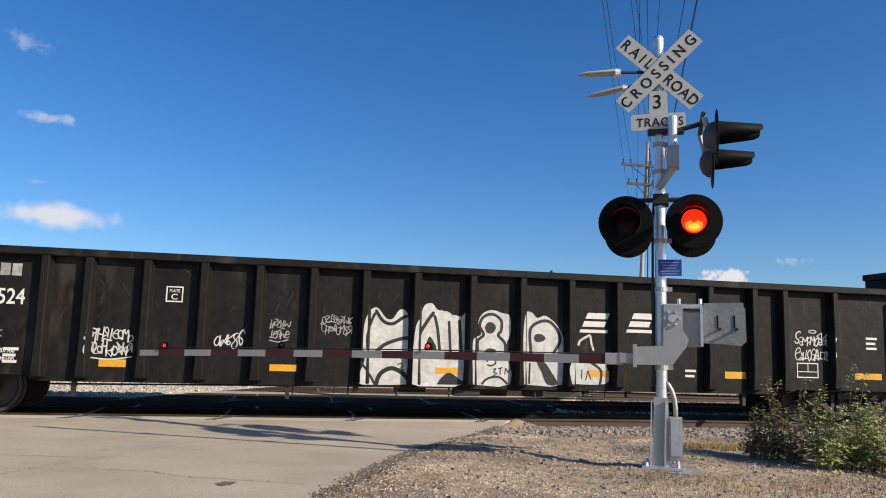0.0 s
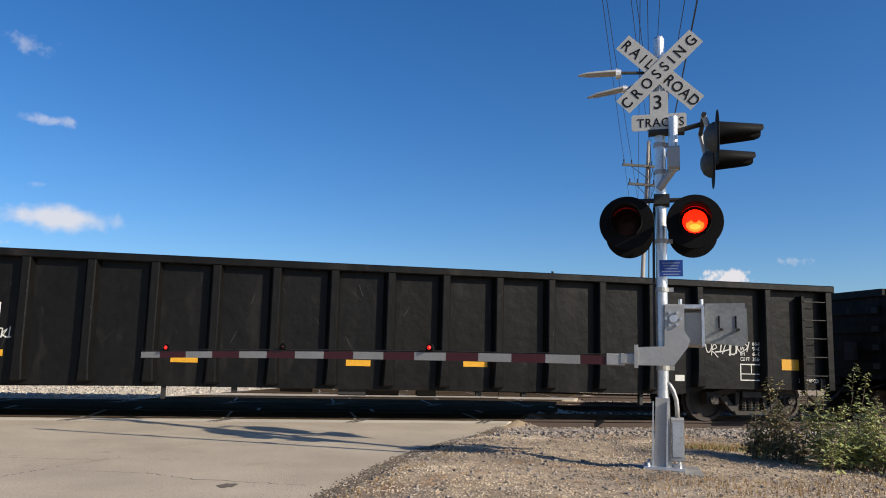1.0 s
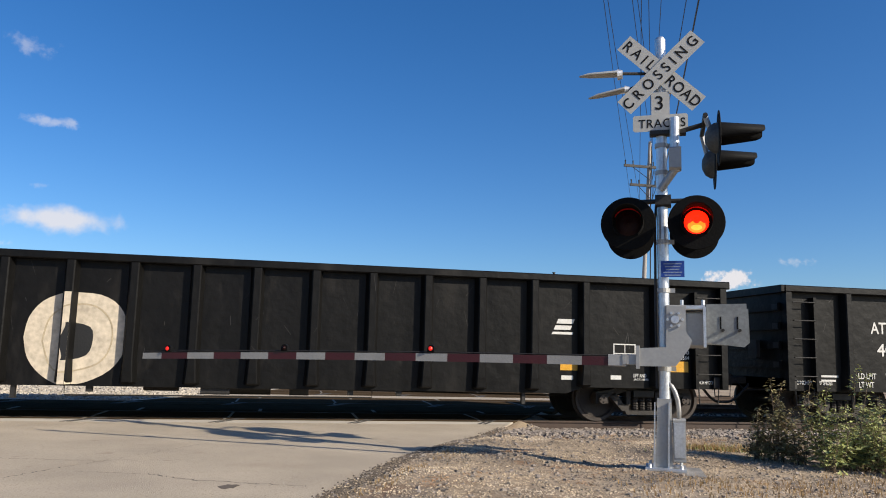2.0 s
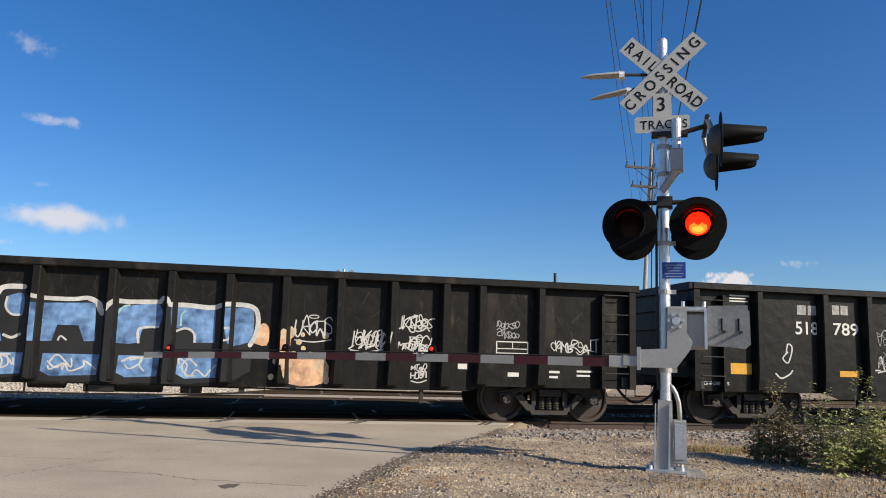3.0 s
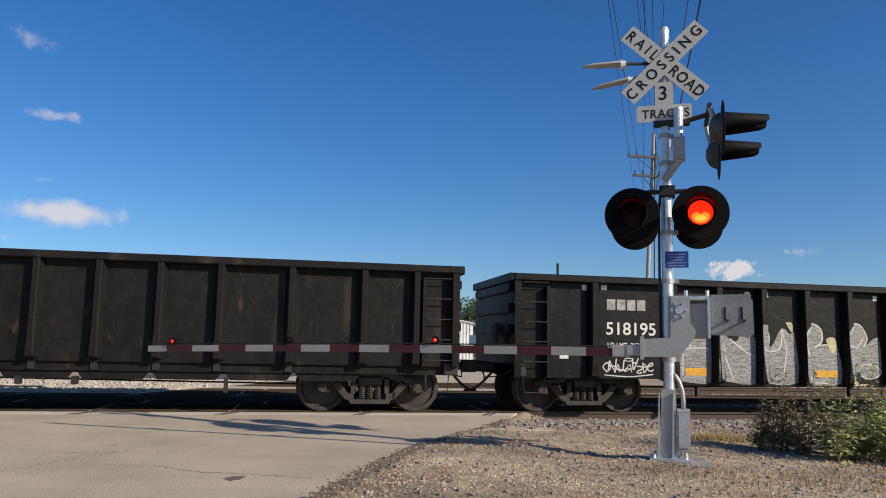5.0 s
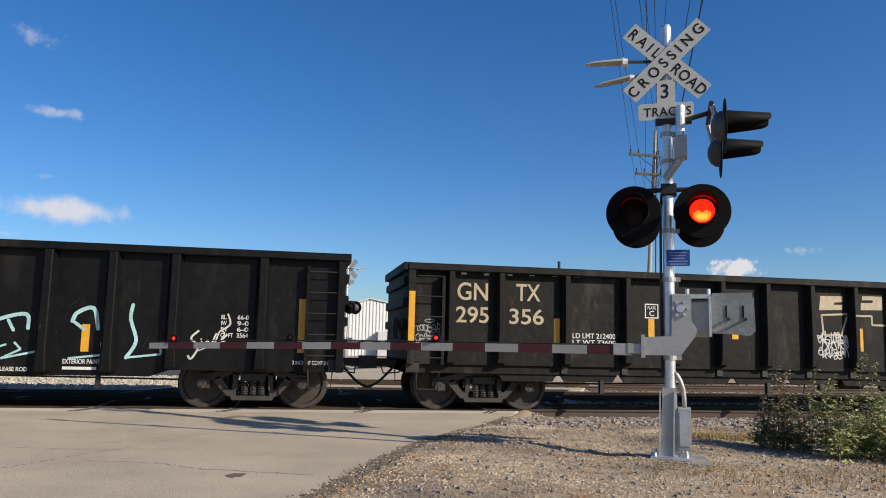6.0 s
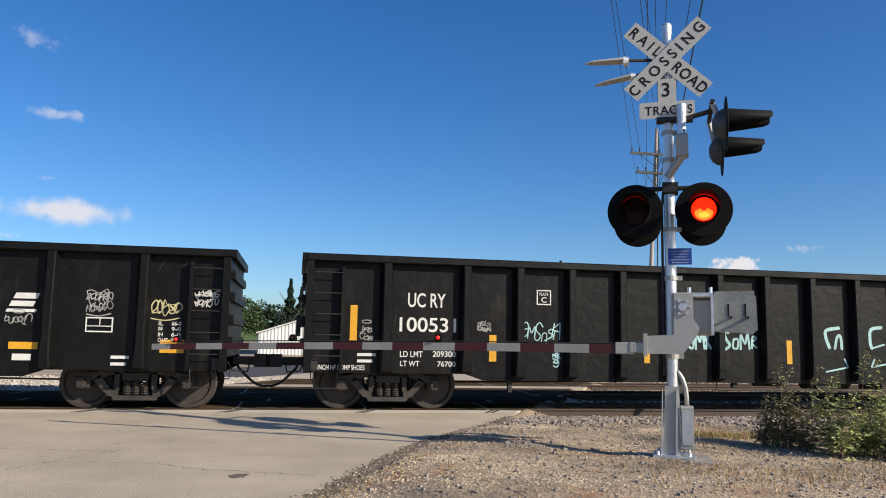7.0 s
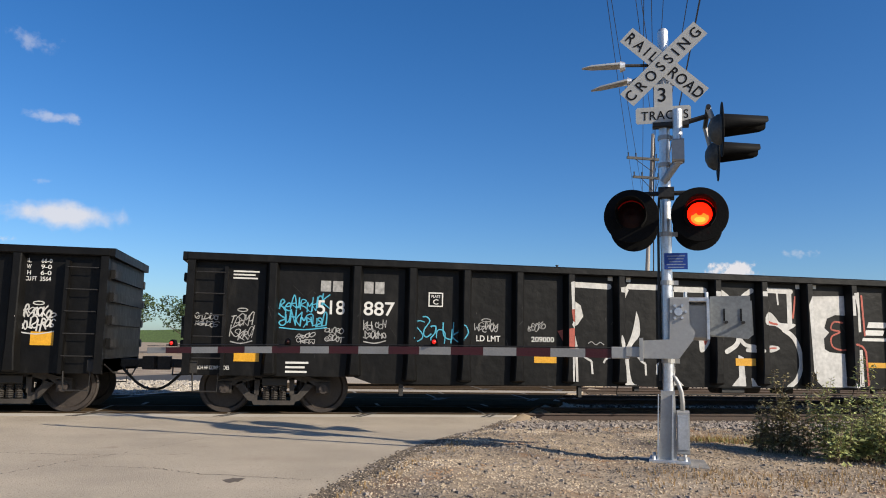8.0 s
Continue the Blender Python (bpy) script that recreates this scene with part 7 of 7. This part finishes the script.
spray(CAR5, CHALK, 0.014, 4, (11.48, 1.32), (11.56, 1.66), (11.77, 1.96), (12.04, 2.01))
spray(CAR5, CHALK, 0.012, 4, (11.50, 1.48), (11.90, 1.55), (12.04, 1.49))
spray(CAR5, CHALK, 0.013, 4, (11.41, 1.04), (11.54, 0.76), (11.74, 0.68), (12.00, 0.86))
spray(CAR5, CHALK, 0.013, 4, (12.20, 1.49), (12.25, 1.82), (12.41, 1.32))
spray(CAR5, CHALK, 0.013, 4, (12.54, 1.32), (12.58, 1.83), (12.77, 1.44), (12.94, 1.33))
spray(CAR5, CHALK, 0.013, 4, (12.30, 1.06), (12.54, 0.86), (12.95, 0.91))
spray(CAR5, CHALK, 0.014, 4, (13.20, 1.75), (13.31, 1.39), (13.71, 1.53), (13.85, 1.78))
spray(CAR5, CHALK, 0.014, 4, (13.71, 1.34), (13.58, 1.65), (13.91, 1.94), (14.09, 1.91))
spray(CAR5, CHALK, 0.013, 4, (13.47, 1.08), (13.57, 0.76), (13.84, 0.69), (14.08, 0.92))
spray(CAR5, CHALK, 0.014, 4, (14.27, 1.48), (14.52, 1.86), (14.85, 1.61), (14.92, 1.36))
spray(CAR5, CHALK, 0.013, 4, (14.28, 1.10), (14.50, 0.76), (14.91, 0.95))
fill(CAR5, LIME, 5, (4.56, 1.88), (4.66, 1.93), (4.73, 1.85), (4.72, 1.74), (4.64, 1.68), (4.58, 1.74))
fill(CAR5, LIME, 5, (5.86, 1.89), (5.99, 1.89), (6.02, 1.81), (5.99, 1.69), (5.92, 1.78))
fill(CAR5, LIME, 5, (6.78, 1.56), (6.88, 1.61), (7.00, 1.58), (7.03, 1.38), (6.96, 1.28), (6.88, 1.32))
fill(CAR5, LIME, 5, (3.28, 1.62), (3.38, 1.66), (3.36, 1.46), (3.36, 1.20), (3.35, 1.30))
fill(CAR5, LIME, 4, (7.28, 0.69), (7.42, 0.78), (7.54, 0.65), (7.74, 0.65), (7.60, 0.60), (7.30, 0.60))
fill(CAR5, LIME, 5, (9.51, 1.93), (9.60, 2.01), (9.70, 2.00), (9.67, 1.90))
fill(CAR5, LIME, 5, (8.66, 0.87), (9.01, 0.89), (8.98, 0.73), (8.91, 0.66), (8.83, 0.77), (8.72, 0.74))
fill(CAR5, LIME, 5, (10.72, 1.69), (10.81, 1.85), (10.91, 1.79), (10.97, 1.62), (10.79, 1.59))
fill(CAR5, LIME, 5, (11.20, 1.70), (11.27, 1.73), (11.30, 1.37), (11.22, 1.47))
fill(CAR5, LIME, 5, (12.78, 1.87), (12.94, 1.97), (13.04, 1.88), (13.00, 1.71), (12.86, 1.74))
fill(CAR5, LIME, 5, (12.51, 0.74), (12.68, 0.79), (12.83, 0.77), (12.77, 0.66), (12.54, 0.65))
fill(CAR5, LIME, 1, (14.71, 1.96), (15.02, 1.96), (15.00, 1.62), curved=False)
fill(CAR5, CHALK, 3, (16.43, 1.59), (16.73, 1.69), (17.10, 1.65), (17.11, 1.31), (16.72, 1.21), (16.45, 1.19))
spray(CAR5, INK, 0.02, 5, (16.66, 1.62), (16.75, 1.49), (16.99, 1.60), curved=False)
fill(CAR5, CHALK, 3, (17.20, 1.95), (17.46, 1.93), (17.57, 2.05), (17.61, 1.90), (17.78, 1.94), (17.64, 1.78), (17.45, 1.74), (17.20, 1.60))
fill(CAR5, SILVER, 3, (17.18, 1.06), (17.27, 1.54), (17.63, 1.61), (17.79, 1.42), (17.74, 1.03), (17.49, 0.75), (17.28, 0.97))
fill(CAR5, PURPLE, 3, (17.66, 1.74), (17.82, 1.81), (17.86, 1.62), (17.74, 1.59))
fill(CAR5, PURPLE, 3, (16.62, 0.76), (16.75, 0.83), (16.76, 0.71), (16.64, 0.70))
fill(CAR5, PURPLE, 3, (16.69, 1.14), (16.80, 1.20), (16.86, 1.08), (16.74, 0.99))
spray(CAR5, INK, 0.02, 5, (17.27, 1.73), (17.46, 1.54), (17.22, 1.32))
spray(CAR7, CYAN, 0.036, 4, (10.76, 1.32), (10.68, 1.55), (10.71, 1.68), (10.99, 1.73))
spray(CAR7, CYAN, 0.030, 4, (10.89, 1.31), (10.95, 1.54), (11.03, 1.55), (11.05, 1.30))
spray(CAR7, CYAN, 0.017, 4, (11.10, 1.10), (11.18, 0.92), (10.65, 0.82), curved=False)
spray(CAR7, CYAN, 0.036, 4, (12.01, 1.76), (11.76, 1.71), (11.73, 1.46), (11.76, 1.33))
spray(CAR7, CYAN, 0.018, 4, (11.76, 1.32), (12.08, 1.41), curved=False)
spray(CAR7, CYAN, 0.017, 4, (11.82, 1.10), (11.73, 0.93), (12.23, 1.02), curved=False)
spray(CAR7, CYAN, 0.034, 4, (12.64, 1.78), (12.69, 1.54), (12.76, 1.33))
spray(CAR7, CYAN, 0.034, 4, (12.87, 1.32), (12.81, 1.75), (13.17, 1.79), (13.15, 1.32))
spray(CAR7, CYAN, 0.016, 4, (12.74, 1.11), (12.77, 1.02), curved=False)
spray(CAR7, CYAN, 0.016, 4, (13.21, 1.12), (13.25, 1.02), curved=False)
spray(CAR7, CYAN, 0.034, 4, (13.68, 1.75), (14.28, 1.84), curved=False)
spray(CAR7, CYAN, 0.032, 4, (13.76, 1.74), (13.80, 1.50), (13.85, 1.34))
spray(CAR7, CYAN, 0.030, 4, (13.99, 1.77), (14.03, 1.35), curved=False)
spray(CAR7, CYAN, 0.028, 4, (14.26, 1.81), (14.23, 1.45), curved=False)
spray(CAR7, CYAN, 0.018, 4, (14.05, 1.13), (14.14, 0.95), (13.71, 0.78), curved=False)
spray(CAR7, CYAN, 0.018, 4, (14.14, 0.95), (14.39, 0.87), (14.33, 1.12), curved=False)
spray(CAR7, CYAN, 0.032, 4, (14.78, 1.36), (14.79, 1.50), (15.23, 1.61), (15.28, 1.37))
spray(CAR7, CYAN, 0.026, 4, (14.96, 1.50), (15.05, 1.33), curved=False)
spray(CAR7, CYAN, 0.017, 4, (14.77, 1.02), (14.96, 1.09), curved=False)
spray(CAR7, CYAN, 0.018, 4, (15.08, 1.13), (15.19, 1.01), (14.89, 0.85), (15.44, 0.98), curved=False)
spray(CAR7, CYAN, 0.034, 4, (15.98, 1.51), (16.05, 1.66), (16.31, 1.74), (16.40, 1.39))
spray(CAR7, CYAN, 0.026, 4, (16.02, 1.49), (16.19, 1.36), curved=False)
spray(CAR7, CYAN, 0.018, 4, (16.47, 1.15), (16.51, 0.94), (15.95, 0.87), curved=False)
spray(CAR7, CYAN, 0.030, 4, (16.95, 1.82), (16.93, 1.57), (17.04, 1.19), (16.89, 0.90))
spray(CAR7, CYAN, 0.018, 4, (16.89, 0.90), (17.47, 0.97), (17.44, 1.15), (17.35, 1.10), curved=False)
spray(CAR7, CYAN, 0.030, 4, (7.32, 1.61), (7.38, 1.38), (7.44, 1.17))
spray(CAR7, CYAN, 0.026, 4, (7.35, 1.60), (7.51, 1.55), (7.41, 1.40), (7.53, 1.32), (7.40, 1.17))
spray(CAR7, CYAN, 0.024, 4, (7.58, 1.58), (7.57, 1.33), (7.68, 1.27), (7.68, 1.59), (7.59, 1.61))
spray(CAR7, CYAN, 0.024, 4, (7.74, 1.25), (7.75, 1.61), (7.83, 1.39), (7.89, 1.62), (7.93, 1.26))
spray(CAR7, CYAN, 0.024, 4, (7.97, 1.26), (8.02, 1.65), (7.94, 1.49), (8.07, 1.26))
spray(CAR7, CYAN, 0.030, 4, (8.46, 1.59), (8.36, 1.60), (8.42, 1.44), (8.49, 1.33), (8.39, 1.25))
spray(CAR7, CYAN, 0.022, 4, (8.58, 1.45), (8.56, 1.29), (8.66, 1.28), (8.67, 1.45), (8.58, 1.45))
spray(CAR7, CYAN, 0.022, 4, (8.73, 1.26), (8.74, 1.54), (8.83, 1.37), (8.89, 1.56), (8.93, 1.27))
spray(CAR7, CYAN, 0.020, 4, (8.98, 1.27), (9.00, 1.51), (9.08, 1.47), (8.98, 1.39), (9.10, 1.28))
spray(CAR7, CHALK, 0.018, 4, (18.09, 1.40), (17.96, 1.26), (18.09, 1.12), (17.98, 0.90), (17.92, 0.96))
spray(CAR7, CHALK, 0.014, 4, (18.13, 1.26), (18.17, 1.10), (18.24, 1.24), (18.30, 1.13), (18.39, 1.36), curved=False)
spray(CAR7, CHALK, 0.014, 4, (18.37, 1.18), (18.45, 1.40), (18.53, 1.35), (18.47, 1.23), (18.58, 1.34))
spray(CAR7, CHALK, 0.016, 4, (18.57, 1.71), (18.62, 1.53), (18.49, 1.42))
spray(CAR7, CHALK, 0.010, 4, (18.08, 1.04), (18.55, 1.23), curved=False)
spray(CAR3, CHALK, 0.016, 4, (2.19, 1.53), (2.07, 1.40), (2.19, 1.31), (2.29, 1.61), (2.19, 1.69), (2.15, 1.50))
spray(CAR3, CHALK, 0.016, 4, (1.89, 1.09), (2.02, 0.99), (2.21, 1.07), (2.29, 1.16))
spray(CAR3, CHALK, 0.016, 4, (4.13, 1.21), (4.37, 1.20), curved=False)
spray(CAR3, CHALK, 0.018, 4, (4.39, 1.50), (4.47, 1.22), curved=False)
spray(CAR3, CHALK, 0.018, 4, (4.66, 1.60), (4.55, 1.44), (4.63, 1.27), (4.80, 1.31), (4.83, 1.51), (4.68, 1.60))
spray(CAR3, CHALK, 0.014, 4, (4.30, 1.15), (4.54, 1.20), (4.75, 1.14), (4.88, 1.06))
fill(CAR3, CREAM, 3, (7.54, 1.39), (7.60, 1.73), (7.80, 2.01), (8.11, 2.16), (8.28, 2.18), (8.73, 2.15), (9.04, 1.97), (9.20, 1.64), (9.19, 1.23), (8.97, 0.86), (8.57, 0.64), (8.22, 0.58), (7.88, 0.74), (7.63, 1.03))
fill(CAR3, INK, 4, (8.14, 1.34), (8.23, 1.58), (8.26, 1.66), (8.59, 1.59), (8.65, 1.36), (8.56, 1.10), (8.22, 1.01), (8.21, 1.09))
spray(CAR3, TAN, 0.014, 5, (7.84, 1.33), (7.94, 1.74), (8.25, 1.95), (8.64, 1.95), (8.91, 1.70), (8.95, 1.30), (8.75, 0.96), (8.20, 0.81), (7.98, 0.94), (7.84, 1.33))
spray(CAR8, FADED, 0.008, 5, (18.16, 2.06), (18.24, 2.08), (18.37, 2.03), (18.50, 2.10), (18.52, 1.92), (18.44, 1.82), (18.39, 1.71), (18.32, 1.79), (18.23, 1.83), (18.16, 2.06))
fill(CAR8, CHALK, 3, (7.15, 2.58), (7.26, 2.61), (7.28, 2.23), (7.41, 2.14), (7.46, 1.93), (7.35, 1.77), (7.26, 1.71), (7.34, 1.36), (7.36, 0.66), (7.19, 0.67), (7.18, 1.23), (7.24, 1.30), (7.24, 1.51), (7.21, 1.69), (7.17, 1.76), (7.20, 1.83), (7.17, 2.05), curved=False)
fill(CAR8, BRICKRED, 4, (7.16, 2.05), (7.25, 2.04), (7.28, 1.84), (7.20, 1.82))
fill(CAR8, BRICKRED, 4, (6.93, 1.63), (7.24, 1.69), (7.25, 1.53), (7.25, 1.29), (7.17, 1.23))
spray(CAR8, CHALK, 0.055, 3, (7.27, 2.55), (8.00, 2.53), curved=False)
fill(CAR8, CHALK, 3, (8.18, 2.51), (8.38, 2.55), (8.42, 2.47), (8.37, 2.37), (8.31, 2.20), (8.29, 2.41), (8.19, 2.42), curved=False)
spray(CAR8, CHALK, 0.055, 3, (8.43, 2.55), (9.05, 2.55), curved=False)
spray(CAR8, CHALK, 0.055, 3, (9.34, 2.53), (10.07, 2.53), curved=False)
spray(CAR8, CHALK, 0.050, 3, (10.24, 2.46), (10.42, 2.45), curved=False)
fill(CAR8, CHALK, 3, (8.58, 2.06), (8.64, 1.87), (8.64, 1.58), (8.48, 1.38), (8.41, 1.10), (8.47, 0.68), (8.62, 0.58), (8.29, 0.60), (8.28, 0.68), (8.25, 1.10), (8.18, 1.44), (8.21, 1.58), (8.32, 1.32), (8.48, 1.62))
spray(CAR8, CHALK, 0.020, 3, (7.35, 1.30), (7.46, 1.16), (7.63, 1.06))
spray(CAR8, CHALK, 0.020, 3, (7.63, 1.06), (7.65, 0.81), curved=False)
spray(CAR8, CHALK, 0.020, 3, (7.88, 1.03), (7.95, 1.12), (8.18, 1.19))
spray(CAR8, CHALK, 0.020, 3, (8.50, 1.29), (8.68, 1.07), (8.76, 1.03), (8.77, 0.80), curved=False)
spray(CAR8, CHALK, 0.020, 3, (9.00, 0.82), (9.01, 1.02), (9.16, 1.09), curved=False)
fill(CAR8, CHALK, 3, (9.22, 2.48), (9.32, 2.48), (9.32, 1.89), (9.36, 1.69), (9.42, 1.45), (9.35, 1.32), (9.39, 0.79), (9.58, 0.61), (9.23, 0.62), (9.28, 0.79), (9.32, 1.31), (9.24, 1.41), (9.25, 1.88), curved=False)
fill(CAR8, CHALK, 3, (9.57, 2.01), (9.61, 1.81), (9.46, 1.67), (9.47, 1.58), (9.64, 1.53), (9.65, 1.33), (9.38, 1.32), (9.33, 1.67), (9.54, 1.86), curved=False)
fill(CAR8, CHALK, 3, (9.89, 1.90), (10.01, 1.95), (10.14, 1.88), (10.21, 1.62), (10.12, 1.40), (10.01, 1.28), (9.94, 1.32), (9.93, 1.65), (10.00, 1.72), (9.91, 1.81))
fill(CAR8, BRICKRED, 4, (9.35, 1.53), (9.47, 1.54), (9.50, 1.41), (9.38, 1.40), curved=False)
fill(CAR8, BRICKRED, 4, (10.02, 1.63), (10.11, 1.69), (10.12, 1.52), (10.05, 1.42))
spray(CAR8, CHALK, 0.050, 3, (10.40, 2.53), (10.61, 2.38), (10.74, 2.20), (10.80, 1.98), (10.82, 1.70), (10.77, 1.46), (10.54, 1.30))
spray(CAR8, CHALK, 0.050, 3, (11.13, 2.56), (10.93, 2.42), (10.83, 2.22), (10.80, 1.98))
spray(CAR8, CHALK, 0.040, 3, (10.84, 1.56), (10.97, 1.44), (11.17, 1.41))
fill(CAR8, CHALK, 3, (10.79, 1.24), (10.91, 1.19), (10.95, 0.57), (10.63, 0.57), (10.80, 0.80), curved=False)
fill(CAR8, CHALK, 3, (11.07, 0.77), (11.11, 0.77), (11.24, 0.58), (11.08, 0.57), curved=False)
spray(CAR8, CHALK, 0.050, 3, (11.27, 2.49), (11.41, 2.49), curved=False)
spray(CAR8, CHALK, 0.055, 3, (11.42, 2.58), (12.03, 2.57), curved=False)
spray(CAR8, CHALK, 0.055, 3, (11.99, 2.58), (11.99, 1.92), curved=False)
spray(CAR8, CHALK, 0.020, 3, (11.71, 2.53), (11.73, 2.28), curved=False)
fill(CAR8, CHALK, 3, (11.32, 2.00), (11.38, 2.10), (11.55, 2.12), (11.68, 2.00), (11.77, 1.91), (12.10, 1.90), (12.08, 1.83), (11.85, 1.75), (11.64, 1.85), (11.35, 1.86))
spray(CAR8, BRICKRED, 0.022, 4, (11.48, 1.94), (11.57, 1.90), (11.69, 1.88))
spray(CAR8, CHALK, 0.050, 3, (11.84, 1.77), (12.05, 1.63), (12.18, 1.38), (12.22, 1.06), (12.11, 0.76), (11.92, 0.60))
spray(CAR8, CHALK, 0.040, 3, (11.00, 1.34), (11.27, 1.33), curved=False)
fill(CAR8, CHALK, 3, (11.38, 1.37), (11.51, 1.44), (11.69, 1.43), (11.73, 1.37), (11.53, 1.30))
spray(CAR8, BRICKRED, 0.016, 4, (11.46, 1.37), (11.56, 1.39), (11.66, 1.39))
fill(CAR8, CHALK, 3, (12.42, 2.48), (13.42, 2.52), (13.43, 2.10), (13.06, 2.11), (12.86, 2.03), (12.79, 1.83), (12.90, 1.74), (12.77, 1.61), (12.78, 1.39), (12.90, 1.33), (13.25, 1.30), (13.27, 0.82), (13.45, 0.60), (12.70, 0.58), (12.39, 0.92), (12.33, 2.30), curved=False)
fill(CAR8, CHALK, 3, (13.40, 2.57), (13.65, 2.61), (13.67, 1.77), (13.54, 1.75), (13.50, 2.10), curved=False)
fill(CAR8, CHALK, 3, (13.47, 1.40), (13.68, 1.39), (13.69, 0.63), (13.44, 0.64), curved=False)
spray(CAR8, BRICKRED, 0.018, 4, (13.24, 1.95), (13.02, 1.96), (12.95, 1.81), (13.16, 1.76), (12.95, 1.65), (12.97, 1.45), (13.17, 1.38), (13.36, 1.40))
spray(CAR8, BRICKRED, 0.022, 4, (13.71, 2.53), (13.75, 1.70), curved=False)
spray(CAR8, BRICKRED, 0.022, 4, (13.41, 1.50), (13.66, 1.47), (13.76, 1.35))
spray(CAR8, BRICKRED, 0.022, 4, (13.76, 1.35), (13.79, 0.65), curved=False)
spray(CAR8, BRICKRED, 0.020, 4, (12.13, 2.48), (12.10, 2.25), (12.06, 2.01))
spray(CAR8, FADED, 0.008, 5, (7.56, 1.40), (7.63, 1.44), (7.72, 1.38), (7.81, 1.43), (7.89, 1.38))
fill(CAR6, TAN, 3, (8.74, 2.44), (9.27, 2.45), (9.26, 2.33), (9.06, 2.31), (9.06, 2.26), (9.26, 2.27), (9.25, 2.16), (8.70, 2.14), curved=False)
fill(CAR6, TAN, 3, (9.74, 2.47), (10.22, 2.47), (10.21, 2.18), (9.69, 2.17), (9.70, 2.32), (9.99, 2.33), (9.99, 2.39), (9.73, 2.38), curved=False)
spray(CAR6, TAN, 0.020, 3, (8.79, 1.63), (8.75, 2.04), (9.43, 2.08), curved=False)
spray(CAR6, TAN, 0.020, 3, (9.43, 2.04), (9.95, 2.05), (9.95, 1.86), (10.27, 1.86), curved=False)
spray(CAR6, TAN, 0.020, 3, (8.79, 1.63), (9.21, 1.63), (9.35, 2.02), curved=False)
spray(CAR6, CHALK, 0.014, 4, (8.74, 1.35), (8.77, 1.53), (8.89, 1.37), (8.92, 1.54), curved=False)
spray(CAR6, CHALK, 0.014, 4, (8.93, 1.35), (9.01, 1.53), (9.08, 1.35), curved=False)
spray(CAR6, CHALK, 0.014, 4, (9.12, 1.34), (9.13, 1.52), (9.25, 1.50), (9.14, 1.43), (9.26, 1.33))
spray(CAR6, CHALK, 0.014, 4, (9.30, 1.54), (9.31, 1.35), (9.37, 1.45), (9.30, 1.54))
spray(CAR6, CHALK, 0.012, 4, (8.99, 1.24), (9.09, 1.27), (9.12, 1.22), (9.01, 1.19))
spray(CAR6, CHALK, 0.012, 4, (9.05, 1.60), (9.12, 1.65), (9.18, 1.60), (9.08, 1.57))
lettering(CAR4, "AOK", 3.93, 4.58, 1.68, 1.90)
lettering(CAR4, "519", 3.93, 4.57, 1.28, 1.49, WORN)
lettering(CAR4, "376", 4.89, 5.53, 1.29, 1.51, WORN)
lettering(CAR4, "210400", 5.06, 5.39, 0.96, 1.05)
lettering(CAR4, "75600", 5.10, 5.38, 0.82, 0.90)
CAR4.plate(4.05, 4.51, 1.09, 1.17, YELLOW)
lettering(CAR5, "I LEARNED", 15.52, 16.05, 1.67, 1.77, WORN)
lettering(CAR5, "FROM", 15.60, 15.95, 1.54, 1.64, WORN)
lettering(CAR5, "DOING", 15.56, 16.00, 1.40, 1.51, WORN)
lettering(CAR5, "AND", 18.45, 18.75, 1.65, 1.76, WORN)
lettering(CAR5, "I DID", 18.42, 18.74, 1.51, 1.61, WORN)
lettering(CAR5, "A LOT", 18.44, 18.75, 1.37, 1.47, WORN)
wave_band(CAR4, 5.95, 13.35, 0.72, 1.10)


def travel(t):
    """How far the train has rolled: even speed but for a slight check early on."""
    return SPEED * t + 0.35 * min(1.0, max(0.0, (1.5 - t) / 0.3))


def motions():
    """The train rolls by; its wheels turn; the flashing lamps come on by turns."""
    for c in CARS:
        walk(c.thing, [(t / 4, pose(c.rear + travel(t / 4), 0, 0)) for t in range(33)])
    step = 1 / FPS
    turn = math.degrees(SPEED / 0.457) * step
    for w, x in WHEELS:
        walk(w, [(i * step, pose(x, 0, 0.457, 0, turn * i, 0)) for i in range(8 * FPS + 1)])
    for lamps, lit_first in ((FLASH_A, True), (FLASH_B, False)):
        for lamp, *spot in lamps:
            x, y, z = spot if len(spot) == 3 else (0.0, *spot)
            rows = [(0.0, not lit_first)]
            for n in range(9):
                for at, on in ((n + 0.0667, lit_first), (n + 0.5667, not lit_first)):
                    if at < 7.9 or (at < 8 and n < 8):
                        rows += [(at - step, not on), (at, on)]
            rows.append((8.0, not lit_first))
            walk(lamp, [(t, pose(x, y if on else y + LENS_REST, z)) for t, on in rows])


motions()
